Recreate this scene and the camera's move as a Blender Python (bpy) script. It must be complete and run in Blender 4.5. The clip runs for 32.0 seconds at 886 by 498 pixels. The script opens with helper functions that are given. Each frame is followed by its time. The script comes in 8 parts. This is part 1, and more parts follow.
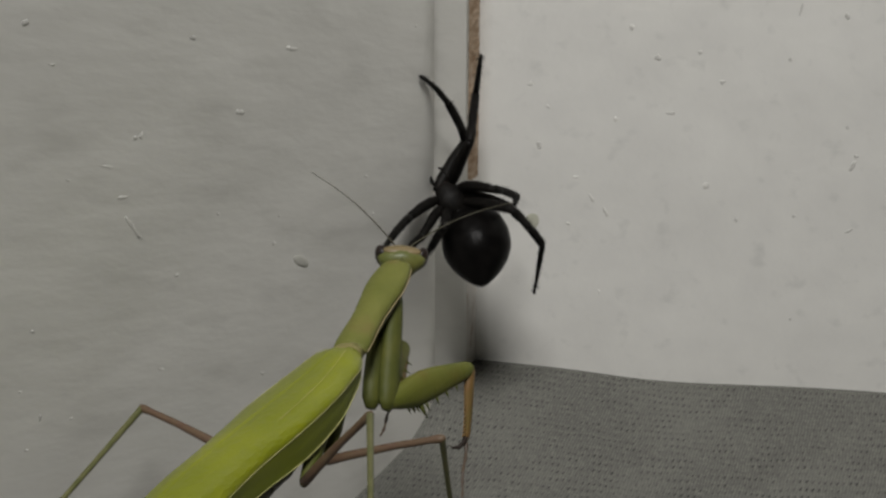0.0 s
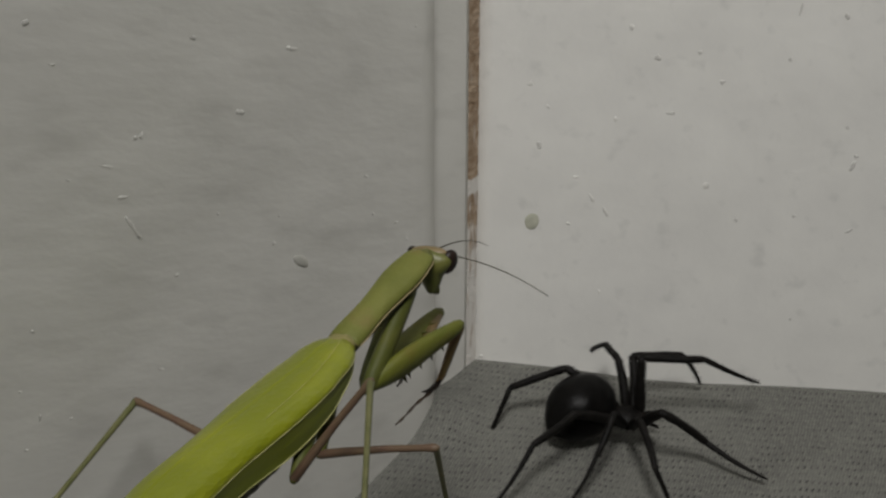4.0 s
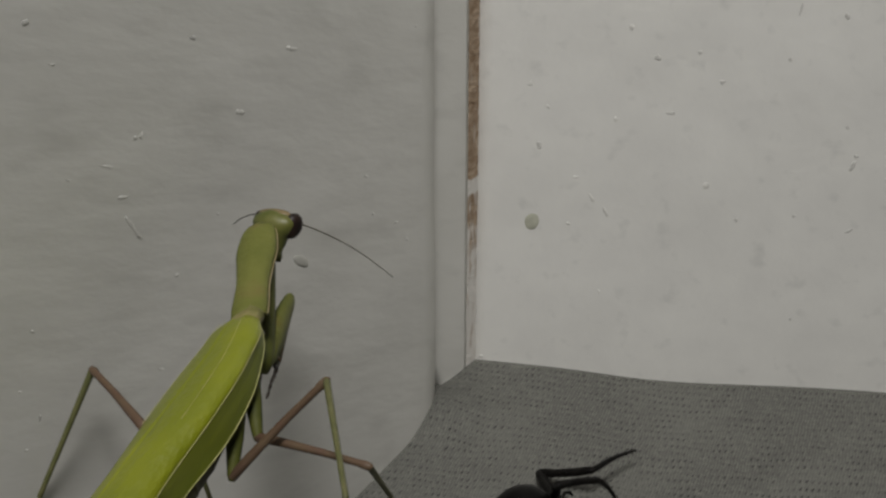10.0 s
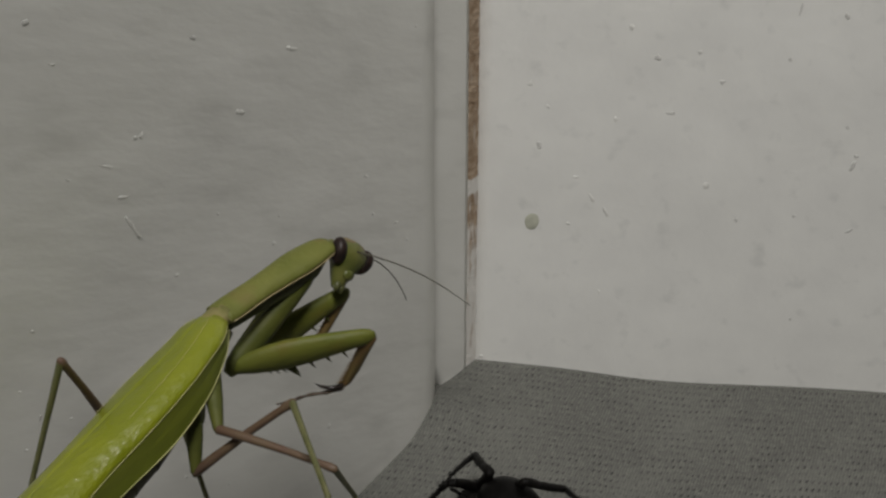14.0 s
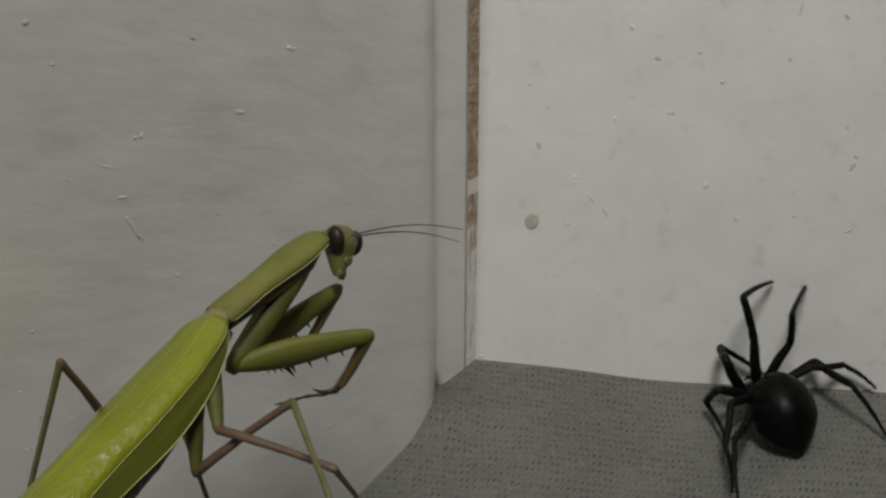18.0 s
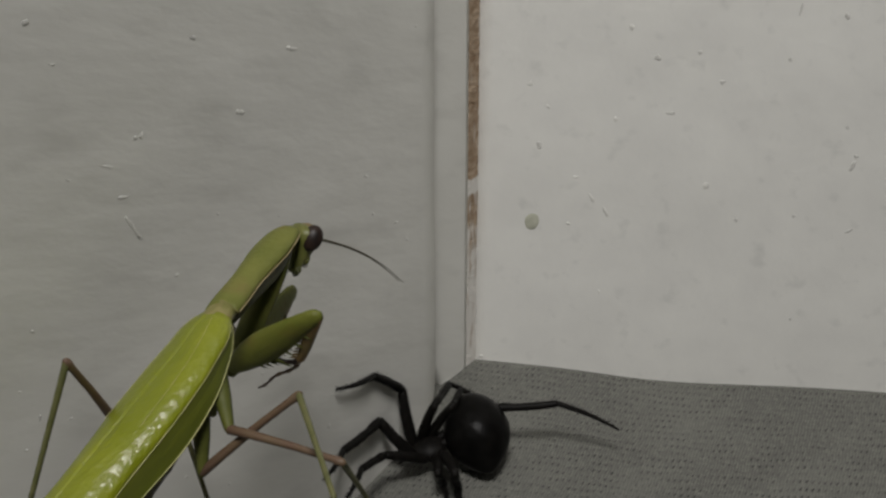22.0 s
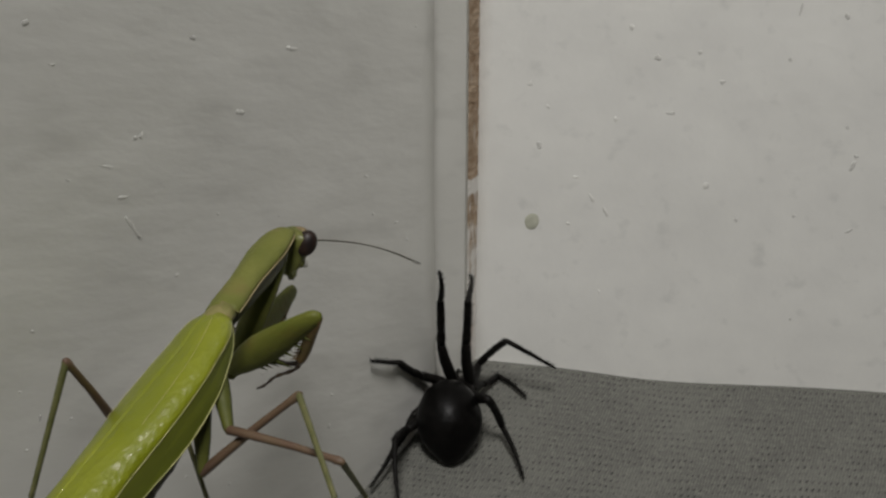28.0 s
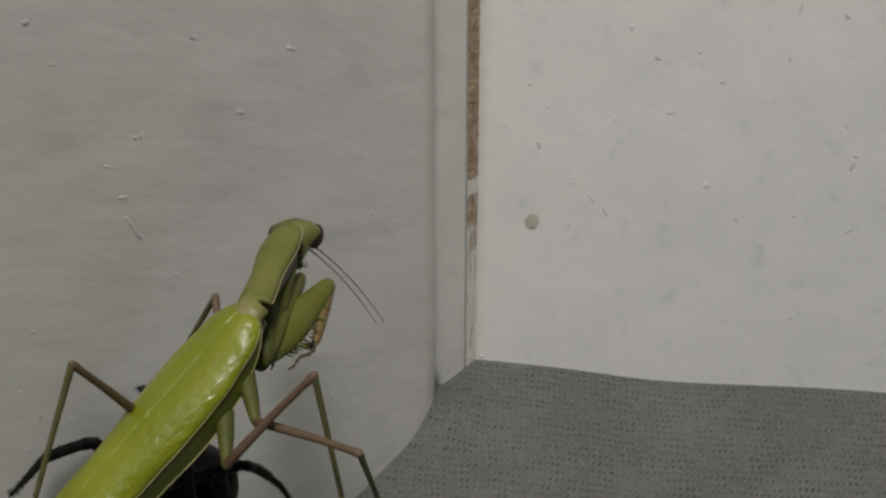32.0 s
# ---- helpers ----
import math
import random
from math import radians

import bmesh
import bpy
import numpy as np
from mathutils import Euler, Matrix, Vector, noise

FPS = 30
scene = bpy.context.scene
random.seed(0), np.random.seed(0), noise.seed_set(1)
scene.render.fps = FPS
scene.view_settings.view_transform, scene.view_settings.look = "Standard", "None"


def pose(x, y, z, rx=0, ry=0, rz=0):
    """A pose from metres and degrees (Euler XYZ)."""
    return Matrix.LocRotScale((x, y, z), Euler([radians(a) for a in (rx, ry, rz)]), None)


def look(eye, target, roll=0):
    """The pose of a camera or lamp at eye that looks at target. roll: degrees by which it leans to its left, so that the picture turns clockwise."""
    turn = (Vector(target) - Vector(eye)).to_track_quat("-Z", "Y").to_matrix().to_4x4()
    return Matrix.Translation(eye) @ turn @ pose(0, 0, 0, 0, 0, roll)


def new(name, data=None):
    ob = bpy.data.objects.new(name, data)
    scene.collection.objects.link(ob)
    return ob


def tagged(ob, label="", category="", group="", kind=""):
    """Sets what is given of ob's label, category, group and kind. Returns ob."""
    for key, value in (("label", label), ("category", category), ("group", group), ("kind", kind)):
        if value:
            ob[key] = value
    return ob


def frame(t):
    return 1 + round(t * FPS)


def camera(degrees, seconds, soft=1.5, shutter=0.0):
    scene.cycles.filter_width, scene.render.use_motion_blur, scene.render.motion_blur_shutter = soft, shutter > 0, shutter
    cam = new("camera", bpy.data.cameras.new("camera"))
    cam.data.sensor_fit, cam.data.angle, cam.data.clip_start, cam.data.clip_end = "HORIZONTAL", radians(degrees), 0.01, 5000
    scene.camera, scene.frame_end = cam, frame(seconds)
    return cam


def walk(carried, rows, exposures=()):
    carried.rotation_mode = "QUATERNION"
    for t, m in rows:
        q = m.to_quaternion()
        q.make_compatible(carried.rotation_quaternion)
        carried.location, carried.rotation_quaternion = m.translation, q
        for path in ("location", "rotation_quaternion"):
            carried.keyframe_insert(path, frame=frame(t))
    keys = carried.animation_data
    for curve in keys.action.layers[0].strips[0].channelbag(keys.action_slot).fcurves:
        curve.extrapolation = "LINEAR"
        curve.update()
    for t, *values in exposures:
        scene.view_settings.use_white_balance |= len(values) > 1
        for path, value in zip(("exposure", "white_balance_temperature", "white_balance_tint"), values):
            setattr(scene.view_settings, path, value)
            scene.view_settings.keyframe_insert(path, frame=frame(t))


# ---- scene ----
cam = camera(28.0, 32.0, soft=2.5, shutter=0.4)
EYE = (0.0, 0.0, 0.17949)
walk(cam, [(0.0, pose(*EYE, 58.0, 0, 0)), (32.0, pose(*EYE, 58.0, 0, 0))],
     exposures=[(0.0, 0.13), (0.7, 0.0), (3.0, -0.03), (8.0, -0.06), (13.0, -0.07), (18.0, -0.04), (28.0, 0.04), (32.0, 0.04)])

# ---- light: a dim room with one shaded ceiling lamp ----
world = bpy.data.worlds.new("room_air")
scene.world = world
world.use_nodes = True
world.node_tree.nodes["Background"].inputs[0].default_value = (1.0, 0.97, 0.9, 1)
world.node_tree.nodes["Background"].inputs[1].default_value = 0.03


def area_lamp(name, eye, target, size, watts, colour):
    data = bpy.data.lights.new(name, "AREA")
    data.shape, data.size, data.energy, data.color, data.spread = "DISK", size, watts, colour, math.radians(66)
    lamp = new(name, data)
    lamp.matrix_world = look(eye, target)
    return lamp


area_lamp("ceiling_lamp_light", (-0.012, -0.23, 0.88), (0.0, 0.26, 0.12), 0.2, 0.98, (1.0, 0.985, 0.965))

# ---- materials ----
MM = 0.001


def material(name, colour, rough=0.5, second=None, scale=400.0, bump=0.0, bump_scale=1500.0, gloss=0.5,
             low=0.4, high=0.65, detail=4.0, coat=0.0, coat_rough=0.18, depth=0.0002,
             turn=0.0, dip=0.0, stretch=1.0, speck=None, speck_scale=700.0, speck_low=0.62, speck_high=0.74):
    """A surface of one base colour, mottled with a second one, with fine relief."""
    m = bpy.data.materials.new(name)
    m.use_nodes = True
    n, l = m.node_tree.nodes, m.node_tree.links
    b = n["Principled BSDF"]
    b.inputs["Roughness"].default_value = rough
    b.inputs["Specular IOR Level"].default_value = gloss
    b.inputs["Coat Weight"].default_value = coat
    b.inputs["Coat Roughness"].default_value = coat_rough
    co = n.new("ShaderNodeTexCoord")
    a = n.new("ShaderNodeTexNoise")
    a.inputs["Scale"].default_value, a.inputs["Detail"].default_value = scale, detail
    grid = co.outputs["Object"]
    if stretch != 1.0:
        along = n.new("ShaderNodeMapping")
        along.vector_type = "TEXTURE"
        along.inputs["Rotation"].default_value = (0, dip, turn)
        along.inputs["Scale"].default_value = (stretch, 1, 1)
        l.new(grid, along.inputs["Vector"])
        grid = along.outputs["Vector"]
    l.new(grid, a.inputs["Vector"])
    ramp = n.new("ShaderNodeValToRGB")
    ramp.color_ramp.elements[0].position, ramp.color_ramp.elements[1].position = low, high
    ramp.color_ramp.elements[0].color = (*colour, 1)
    ramp.color_ramp.elements[1].color = (*(second or colour), 1)
    l.new(a.outputs["Fac"], ramp.inputs["Fac"])
    paint = ramp.outputs["Color"]
    if speck:
        d = n.new("ShaderNodeTexNoise")
        d.inputs["Scale"].default_value, d.inputs["Detail"].default_value = speck_scale, 3.0
        l.new(grid, d.inputs["Vector"])
        hit = n.new("ShaderNodeMapRange")
        hit.inputs["From Min"].default_value, hit.inputs["From Max"].default_value = speck_low, speck_high
        l.new(d.outputs["Fac"], hit.inputs["Value"])
        mix = n.new("ShaderNodeMix")
        mix.data_type = "RGBA"
        mix.inputs["B"].default_value = (*speck, 1)
        l.new(hit.outputs["Result"], mix.inputs["Factor"])
        l.new(paint, mix.inputs["A"])
        paint = mix.outputs["Result"]
    l.new(paint, b.inputs["Base Color"])
    if bump:
        c = n.new("ShaderNodeTexNoise")
        c.inputs["Scale"].default_value, c.inputs["Detail"].default_value = bump_scale, 6.0
        l.new(grid, c.inputs["Vector"])
        bm = n.new("ShaderNodeBump")
        bm.inputs["Strength"].default_value, bm.inputs["Distance"].default_value = bump, depth
        l.new(c.outputs["Fac"], bm.inputs["Height"])
        l.new(bm.outputs["Normal"], b.inputs["Normal"])
        l.new(bm.outputs["Normal"], b.inputs["Coat Normal"])
    return m


WALL_GREY = material("painted_board", (0.70, 0.69, 0.645), 0.5, (0.745, 0.735, 0.69), 170, 0.34, 330, low=0.3, high=0.75, depth=0.0004, turn=1.0116, dip=0.4751, stretch=3.2,
                     speck=(0.59, 0.58, 0.54), speck_scale=190, speck_low=0.55, speck_high=0.85)
WALL_LIGHT = material("painted_board_light", (0.72, 0.71, 0.675), 0.6, (0.765, 0.755, 0.715), 130, 0.25, 480, low=0.3, high=0.65, depth=0.0003,
                      speck=(0.60, 0.595, 0.565), speck_scale=300, speck_low=0.60, speck_high=0.9)
RAW_EDGE = material("raw_brown_edge", (0.26, 0.17, 0.10), 0.9, (0.48, 0.37, 0.265), 900, 0.7, 1800, low=0.32, high=0.68, depth=0.0004)
CHIP = material("paint_fleck", (0.73, 0.72, 0.675), 0.5, (0.66, 0.65, 0.61), 900)
SPOT = material("grey_speck", (0.54, 0.53, 0.50), 0.75, (0.68, 0.67, 0.63), 1500, low=0.45, high=0.6)
LENTIL = material("grey_green_drop", (0.43, 0.43, 0.345), 0.8, (0.50, 0.50, 0.41), 500)
BLISTER = material("dull_blister", (0.53, 0.525, 0.47), 0.8, (0.60, 0.59, 0.54), 600)
FABRIC = material("grey_mesh_cloth", (0.093, 0.092, 0.082), 0.92, (0.117, 0.116, 0.103), 60, 0.0)
ROOM = material("room_plaster", (0.22, 0.21, 0.19), 0.9, (0.26, 0.25, 0.23), 2)
WING = material("lime_wing", (0.165, 0.187, 0.004), 0.48, (0.222, 0.24, 0.007), 160, 0.5, 1300, gloss=0.35, coat=0.7, coat_rough=0.15, depth=0.0005, turn=1.35, stretch=1.8)
WING_DARK = material("olive_wing_band", (0.095, 0.113, 0.007), 0.5, (0.128, 0.145, 0.011), 200, 0.5, 800, coat=0.06, turn=1.35, stretch=3.0)
VEIN = material("cream_vein", (0.34, 0.34, 0.12), 0.5, (0.44, 0.41, 0.18), 500)
PLATE = material("olive_green_plate", (0.114, 0.126, 0.024), 0.58, (0.163, 0.166, 0.038), 200, 0.8, 1100, gloss=0.3, low=0.3, high=0.7,
                 speck=(0.16, 0.13, 0.04), speck_scale=300, speck_low=0.56, speck_high=0.8)
RIM = material("pink_cream_rim", (0.30, 0.24, 0.12), 0.55, (0.38, 0.31, 0.16), 600)
JOINT = material("pale_wrinkled_joint", (0.17, 0.165, 0.045), 0.5, (0.27, 0.21, 0.10), 300, 0.9, 1000)
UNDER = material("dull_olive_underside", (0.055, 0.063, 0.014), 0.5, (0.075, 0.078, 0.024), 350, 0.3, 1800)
BELLY = material("dark_brown_belly", (0.035, 0.033, 0.014), 0.5, (0.06, 0.055, 0.02), 300, 0.4, 1400)
LIMB_GREEN = material("leaf_green_limb", (0.097, 0.111, 0.016), 0.55, (0.129, 0.132, 0.021), 170, 0.5, 1300, low=0.35, high=0.72, gloss=0.3,
                      speck=(0.14, 0.09, 0.018), speck_scale=120, speck_low=0.56, speck_high=0.8)
# dark olive, deepened by painting in the shade that falls below the neck plate
COXA = material("dark_olive_shaded_coxa", (0.060, 0.070, 0.012), 0.6, (0.092, 0.096, 0.018), 220, 0.5, 1300, gloss=0.3)
LIMB_BROWN = material("reddish_brown_limb", (0.10, 0.055, 0.036), 0.55, (0.12, 0.085, 0.045), 260, 0.25, 2500, low=0.35, high=0.75)
LIMB_OLIVE = material("olive_limb", (0.085, 0.09, 0.03), 0.5, (0.13, 0.125, 0.05), 300, 0.25, 2500)
TIBIA_TAN = material("tan_grasping_shin", (0.165, 0.092, 0.030), 0.5, (0.128, 0.098, 0.030), 260, 0.2, 2500)
BLACK_TIP = material("black_brown_claw", (0.02, 0.013, 0.01), 0.35)
HEAD_GREEN = material("yellow_green_face", (0.085, 0.097, 0.019), 0.45, (0.135, 0.135, 0.034), 350, 0.2, 2500)
HEAD_TAN = material("tan_crown", (0.16, 0.12, 0.055), 0.5, (0.21, 0.155, 0.075), 400)
EYE_DARK = material("dark_brown_eye", (0.012, 0.008, 0.007), 0.45, (0.03, 0.017, 0.012), 500, gloss=0.25)
TARSUS = material("dark_brown_foot", (0.055, 0.036, 0.024), 0.5, (0.09, 0.06, 0.035), 500)
FEELER = material("dark_thread_feeler", (0.05, 0.045, 0.025), 0.6)
SPIDER_BLACK = material("black_spider_skin", (0.0028, 0.0026, 0.0024), 0.33, (0.005, 0.0046, 0.0042), 600, 0.4, 3500, gloss=0.07, depth=0.0001)
SPIDER_LEG = material("black_brown_spider_leg", (0.004, 0.0036, 0.0032), 0.5, (0.008, 0.007, 0.006), 900, 0.5, 4000, gloss=0.1, depth=0.00012)


def weave(m):
    """Staggered slanting rows of small open holes between fine threads."""
    n, l = m.node_tree.nodes, m.node_tree.links
    b = n["Principled BSDF"]
    base = b.inputs["Base Color"].links[0].from_socket
    co = n.new("ShaderNodeTexCoord")

    def calc(op, a, c=None, d=None):
        x = n.new("ShaderNodeMath")
        x.operation = op
        for i, q in enumerate((a, c, d)):
            if isinstance(q, (int, float)):
                x.inputs[i].default_value = q
            elif q is not None:
                l.new(q, x.inputs[i])
        return x.outputs[0]
    wob = n.new("ShaderNodeTexNoise")
    wob.inputs["Scale"].default_value = 110.0
    l.new(co.outputs["Object"], wob.inputs["Vector"])
    sep = n.new("ShaderNodeSeparateXYZ")
    l.new(co.outputs["Object"], sep.inputs[0])
    sway = calc("MULTIPLY", wob.outputs["Fac"], 0.0028)
    v = calc("ADD", calc("MULTIPLY_ADD", sep.outputs["X"], 0.134, sep.outputs["Y"]), sway)
    u = calc("ADD", calc("MULTIPLY_ADD", v, -0.33, sep.outputs["X"]), calc("MULTIPLY", sway, 0.7))
    jitter = n.new("ShaderNodeTexNoise")
    jitter.inputs["Scale"].default_value = 300.0
    l.new(co.outputs["Object"], jitter.inputs["Vector"])
    line = calc("MULTIPLY_ADD", jitter.outputs["Fac"], 0.4, calc("MULTIPLY", v, 1 / 0.00175))
    across = calc("ADD", calc("MULTIPLY_ADD", jitter.outputs["Fac"], -0.6, calc("MULTIPLY", u, 1 / 0.00098)), calc("MULTIPLY", calc("FLOOR", line), 0.5))
    uf = calc("SUBTRACT", calc("FRACT", across), 0.5)
    vf = calc("SUBTRACT", calc("FRACT", line), 0.5)
    lean = calc("MULTIPLY_ADD", vf, -0.45, uf)
    away = calc("ADD", calc("MULTIPLY", calc("MULTIPLY", lean, lean), 1 / 0.050), calc("MULTIPLY", calc("MULTIPLY", vf, vf), 1 / 0.066))
    hole = calc("MULTIPLY", calc("SUBTRACT", 1.0, calc("MINIMUM", away, 1.0)), 1.15)
    cols = calc("SINE", calc("MULTIPLY", across, 4 * math.pi))
    rib = calc("SINE", calc("MULTIPLY", line, 4 * math.pi))
    fine = n.new("ShaderNodeTexNoise")
    fine.inputs["Scale"].default_value = 1100.0
    l.new(co.outputs["Object"], fine.inputs["Vector"])
    patch = n.new("ShaderNodeTexNoise")
    patch.inputs["Scale"].default_value = 420.0
    l.new(co.outputs["Object"], patch.inputs["Vector"])
    depth = calc("MULTIPLY", hole, calc("MULTIPLY_ADD", patch.outputs["Fac"], 4.4, -1.6))
    dark = n.new("ShaderNodeMix")
    dark.data_type = "RGBA"
    dark.clamp_factor = True
    dark.inputs["B"].default_value = (0.034, 0.034, 0.030, 1)
    l.new(depth, dark.inputs["Factor"])
    lint = n.new("ShaderNodeMix")
    lint.data_type = "RGBA"
    lint.clamp_factor = True
    lint.inputs["B"].default_value = (0.172, 0.170, 0.148, 1)
    l.new(calc("MULTIPLY_ADD", cols, -0.3, calc("MULTIPLY_ADD", rib, -0.06, calc("MULTIPLY_ADD", fine.outputs["Fac"], 1.7, -0.65))), lint.inputs["Factor"])
    l.new(base, lint.inputs["A"])
    l.new(lint.outputs["Result"], dark.inputs["A"])
    l.new(dark.outputs["Result"], b.inputs["Base Color"])
    height = calc("SUBTRACT", calc("MULTIPLY_ADD", cols, -0.2, calc("MULTIPLY_ADD", rib, -0.15, calc("MULTIPLY", fine.outputs["Fac"], 1.0))), depth)
    bump = n.new("ShaderNodeBump")
    bump.inputs["Strength"].default_value, bump.inputs["Distance"].default_value = 0.48, 0.0004
    l.new(height, bump.inputs["Height"])
    l.new(bump.outputs["Normal"], b.inputs["Normal"])


weave(FABRIC)


def peeled(m):
    """Brown board above, with the pale paint left on it lower down in streaks."""
    n, l = m.node_tree.nodes, m.node_tree.links
    b = n["Principled BSDF"]
    base = b.inputs["Base Color"].links[0].from_socket
    co = n.new("ShaderNodeTexCoord")
    sep = n.new("ShaderNodeSeparateXYZ")
    l.new(co.outputs["Object"], sep.inputs[0])
    streak = n.new("ShaderNodeMapping")
    streak.inputs["Scale"].default_value = (1, 1, 0.22)
    l.new(co.outputs["Object"], streak.inputs["Vector"])
    grain = n.new("ShaderNodeTexNoise")
    grain.inputs["Scale"].default_value = 900.0
    l.new(streak.outputs["Vector"], grain.inputs["Vector"])
    level = n.new("ShaderNodeValToRGB")
    level.color_ramp.elements[0].position, level.color_ramp.elements[0].color = 0.0, (0.74, 0.74, 0.74, 1)
    level.color_ramp.elements[1].position, level.color_ramp.elements[1].color = 1.0, (0.30, 0.30, 0.30, 1)
    for at, grey in ((0.24, 0.62), (0.38, 0.52), (0.40, 0.36), (0.475, 0.36), (0.485, 0.78), (0.515, 0.78), (0.525, 0.24)):
        stop = level.color_ramp.elements.new(at)
        stop.color = (grey, grey, grey, 1)
    height = n.new("ShaderNodeMath")
    height.operation = "MULTIPLY"
    height.inputs[1].default_value = 1 / 0.07
    l.new(sep.outputs["Z"], height.inputs[0])
    l.new(height.outputs[0], level.inputs["Fac"])
    less = n.new("ShaderNodeMath")
    less.operation = "SUBTRACT"
    l.new(level.outputs["Color"], less.inputs[0])
    l.new(grain.outputs["Fac"], less.inputs[1])
    sharp = n.new("ShaderNodeMath")
    sharp.operation = "MULTIPLY_ADD"
    sharp.use_clamp = True
    sharp.inputs[1].default_value, sharp.inputs[2].default_value = 4.0, 0.5
    l.new(less.outputs[0], sharp.inputs[0])
    mix = n.new("ShaderNodeMix")
    mix.data_type = "RGBA"
    mix.inputs["B"].default_value = (0.74, 0.71, 0.66, 1)
    l.new(sharp.outputs[0], mix.inputs["Factor"])
    l.new(base, mix.inputs["A"])
    l.new(mix.outputs["Result"], b.inputs["Base Color"])


peeled(RAW_EDGE)

# ---- mesh helpers ----


def finish(bm, name, mat, smooth=True):
    bmesh.ops.recalc_face_normals(bm, faces=bm.faces)
    me = bpy.data.meshes.new(name)
    bm.to_mesh(me)
    bm.free()
    for m in (mat if isinstance(mat, (list, tuple)) else [mat]):
        me.materials.append(m)
    if smooth:
        for p in me.polygons:
            p.use_smooth = True
    return me


def part(name, bm, mat, parent=None, label="", m=None, smooth=True):
    ob = new(name, finish(bm, name, mat, smooth) if isinstance(bm, bmesh.types.BMesh) else bm)
    if parent is not None:
        ob.parent = parent
    if m is not None:
        ob.matrix_basis = m
    if label:
        tagged(ob, label)
    return ob


def loft(rings, close=True, caps=True):
    """A skin over rings of equal count."""
    bm = bmesh.new()
    vs = [[bm.verts.new(p) for p in ring] for ring in rings]
    n = len(vs[0])
    for a, b in zip(vs, vs[1:]):
        for i in range(n if close else n - 1):
            j = (i + 1) % n
            bm.faces.new((a[i], a[j], b[j], b[i]))
    if caps and close:
        bm.faces.new(vs[0][::-1])
        bm.faces.new(vs[-1])
    return bm


def tube(stations, sides=10):
    """Along a centre line; stations of (x, y, z, rx, rz) in mm, each ring square to the line."""
    rings = []
    pts = [Vector(s[:3]) for s in stations]
    side = None
    for i, s in enumerate(stations):
        d = (pts[min(i + 1, len(pts) - 1)] - pts[max(i - 1, 0)]).normalized()
        if side is None:
            side = Vector((1, 0, 0)) if abs(d.x) < 0.9 else Vector((0, 0, 1))
        side = (side - d * side.dot(d)).normalized()
        up = side.cross(d)
        rx, rz = s[3], s[4] if len(s) > 4 else s[3]
        rings.append([(pts[i] + side * (rx * math.cos(a)) + up * (rz * math.sin(a))) * MM
                      for a in (2 * math.pi * k / sides for k in range(sides))])
    return loft(rings)


def box_between(a, b, z0, z1, thick, outward):
    """An upright panel whose face runs from a to b; its thickness goes along outward."""
    bm = bmesh.new()
    a, b, o = Vector((*a, 0)), Vector((*b, 0)), Vector((*outward, 0)).normalized() * thick
    low = [bm.verts.new(p + Vector((0, 0, z0))) for p in (a, b, b + o, a + o)]
    top = [bm.verts.new(p + Vector((0, 0, z1))) for p in (a, b, b + o, a + o)]
    for i in range(4):
        j = (i + 1) % 4
        bm.faces.new((low[i], low[j], top[j], top[i]))
    bm.faces.new(low[::-1])
    bm.faces.new(top)
    return bm


def ellipsoid(rx, ry, rz, seg=24, rings=14, squeeze=None):
    bm = bmesh.new()
    bmesh.ops.create_uvsphere(bm, u_segments=seg, v_segments=rings, radius=1.0)
    for v in bm.verts:
        k = squeeze(v.co) if squeeze else 1.0
        v.co = Vector((v.co.x * rx * k, v.co.y * ry, v.co.z * rz * k)) * MM
    return bm


# ---- the box corner: plan in metres ----
CORNER = Vector((0.0059804, 0.2513571))      # foot of the light wall at the torn edge
TURN = Vector((0.0003771, 0.2374309))       # foot of the fold
R_DIR = Vector((0.9909171, -0.1344745))
R_OUT = Vector((0.1344745, 0.9909171))
L_DIR = Vector((-0.5063771, -0.8623122))
L_IN = Vector((0.8623122, -0.5063771))
S_IN = Vector((0.9277214, -0.3732734))
S_DIR = (CORNER - TURN).normalized()
RETURN = (CORNER - TURN).length
TOP = 0.30
FOLD_DEPTH = 0.0055
FOLD_END = CORNER - S_DIR * 0.0044 + Vector((0.0, 0.0022))   # where the return meets the torn edge


def structure(name, bm, mat, label, smooth=False):
    ob = part(name, bm, mat, None, label, smooth=smooth)
    return tagged(ob, label, name.split("_")[0], kind="structure")


def ripple(p, seed):
    q = Vector((p.x * 55, p.y * 55, p.z * 55)) + Vector((seed, 0, 0))
    return noise.noise(q) * 0.7 + noise.noise(q * 4) * 0.22


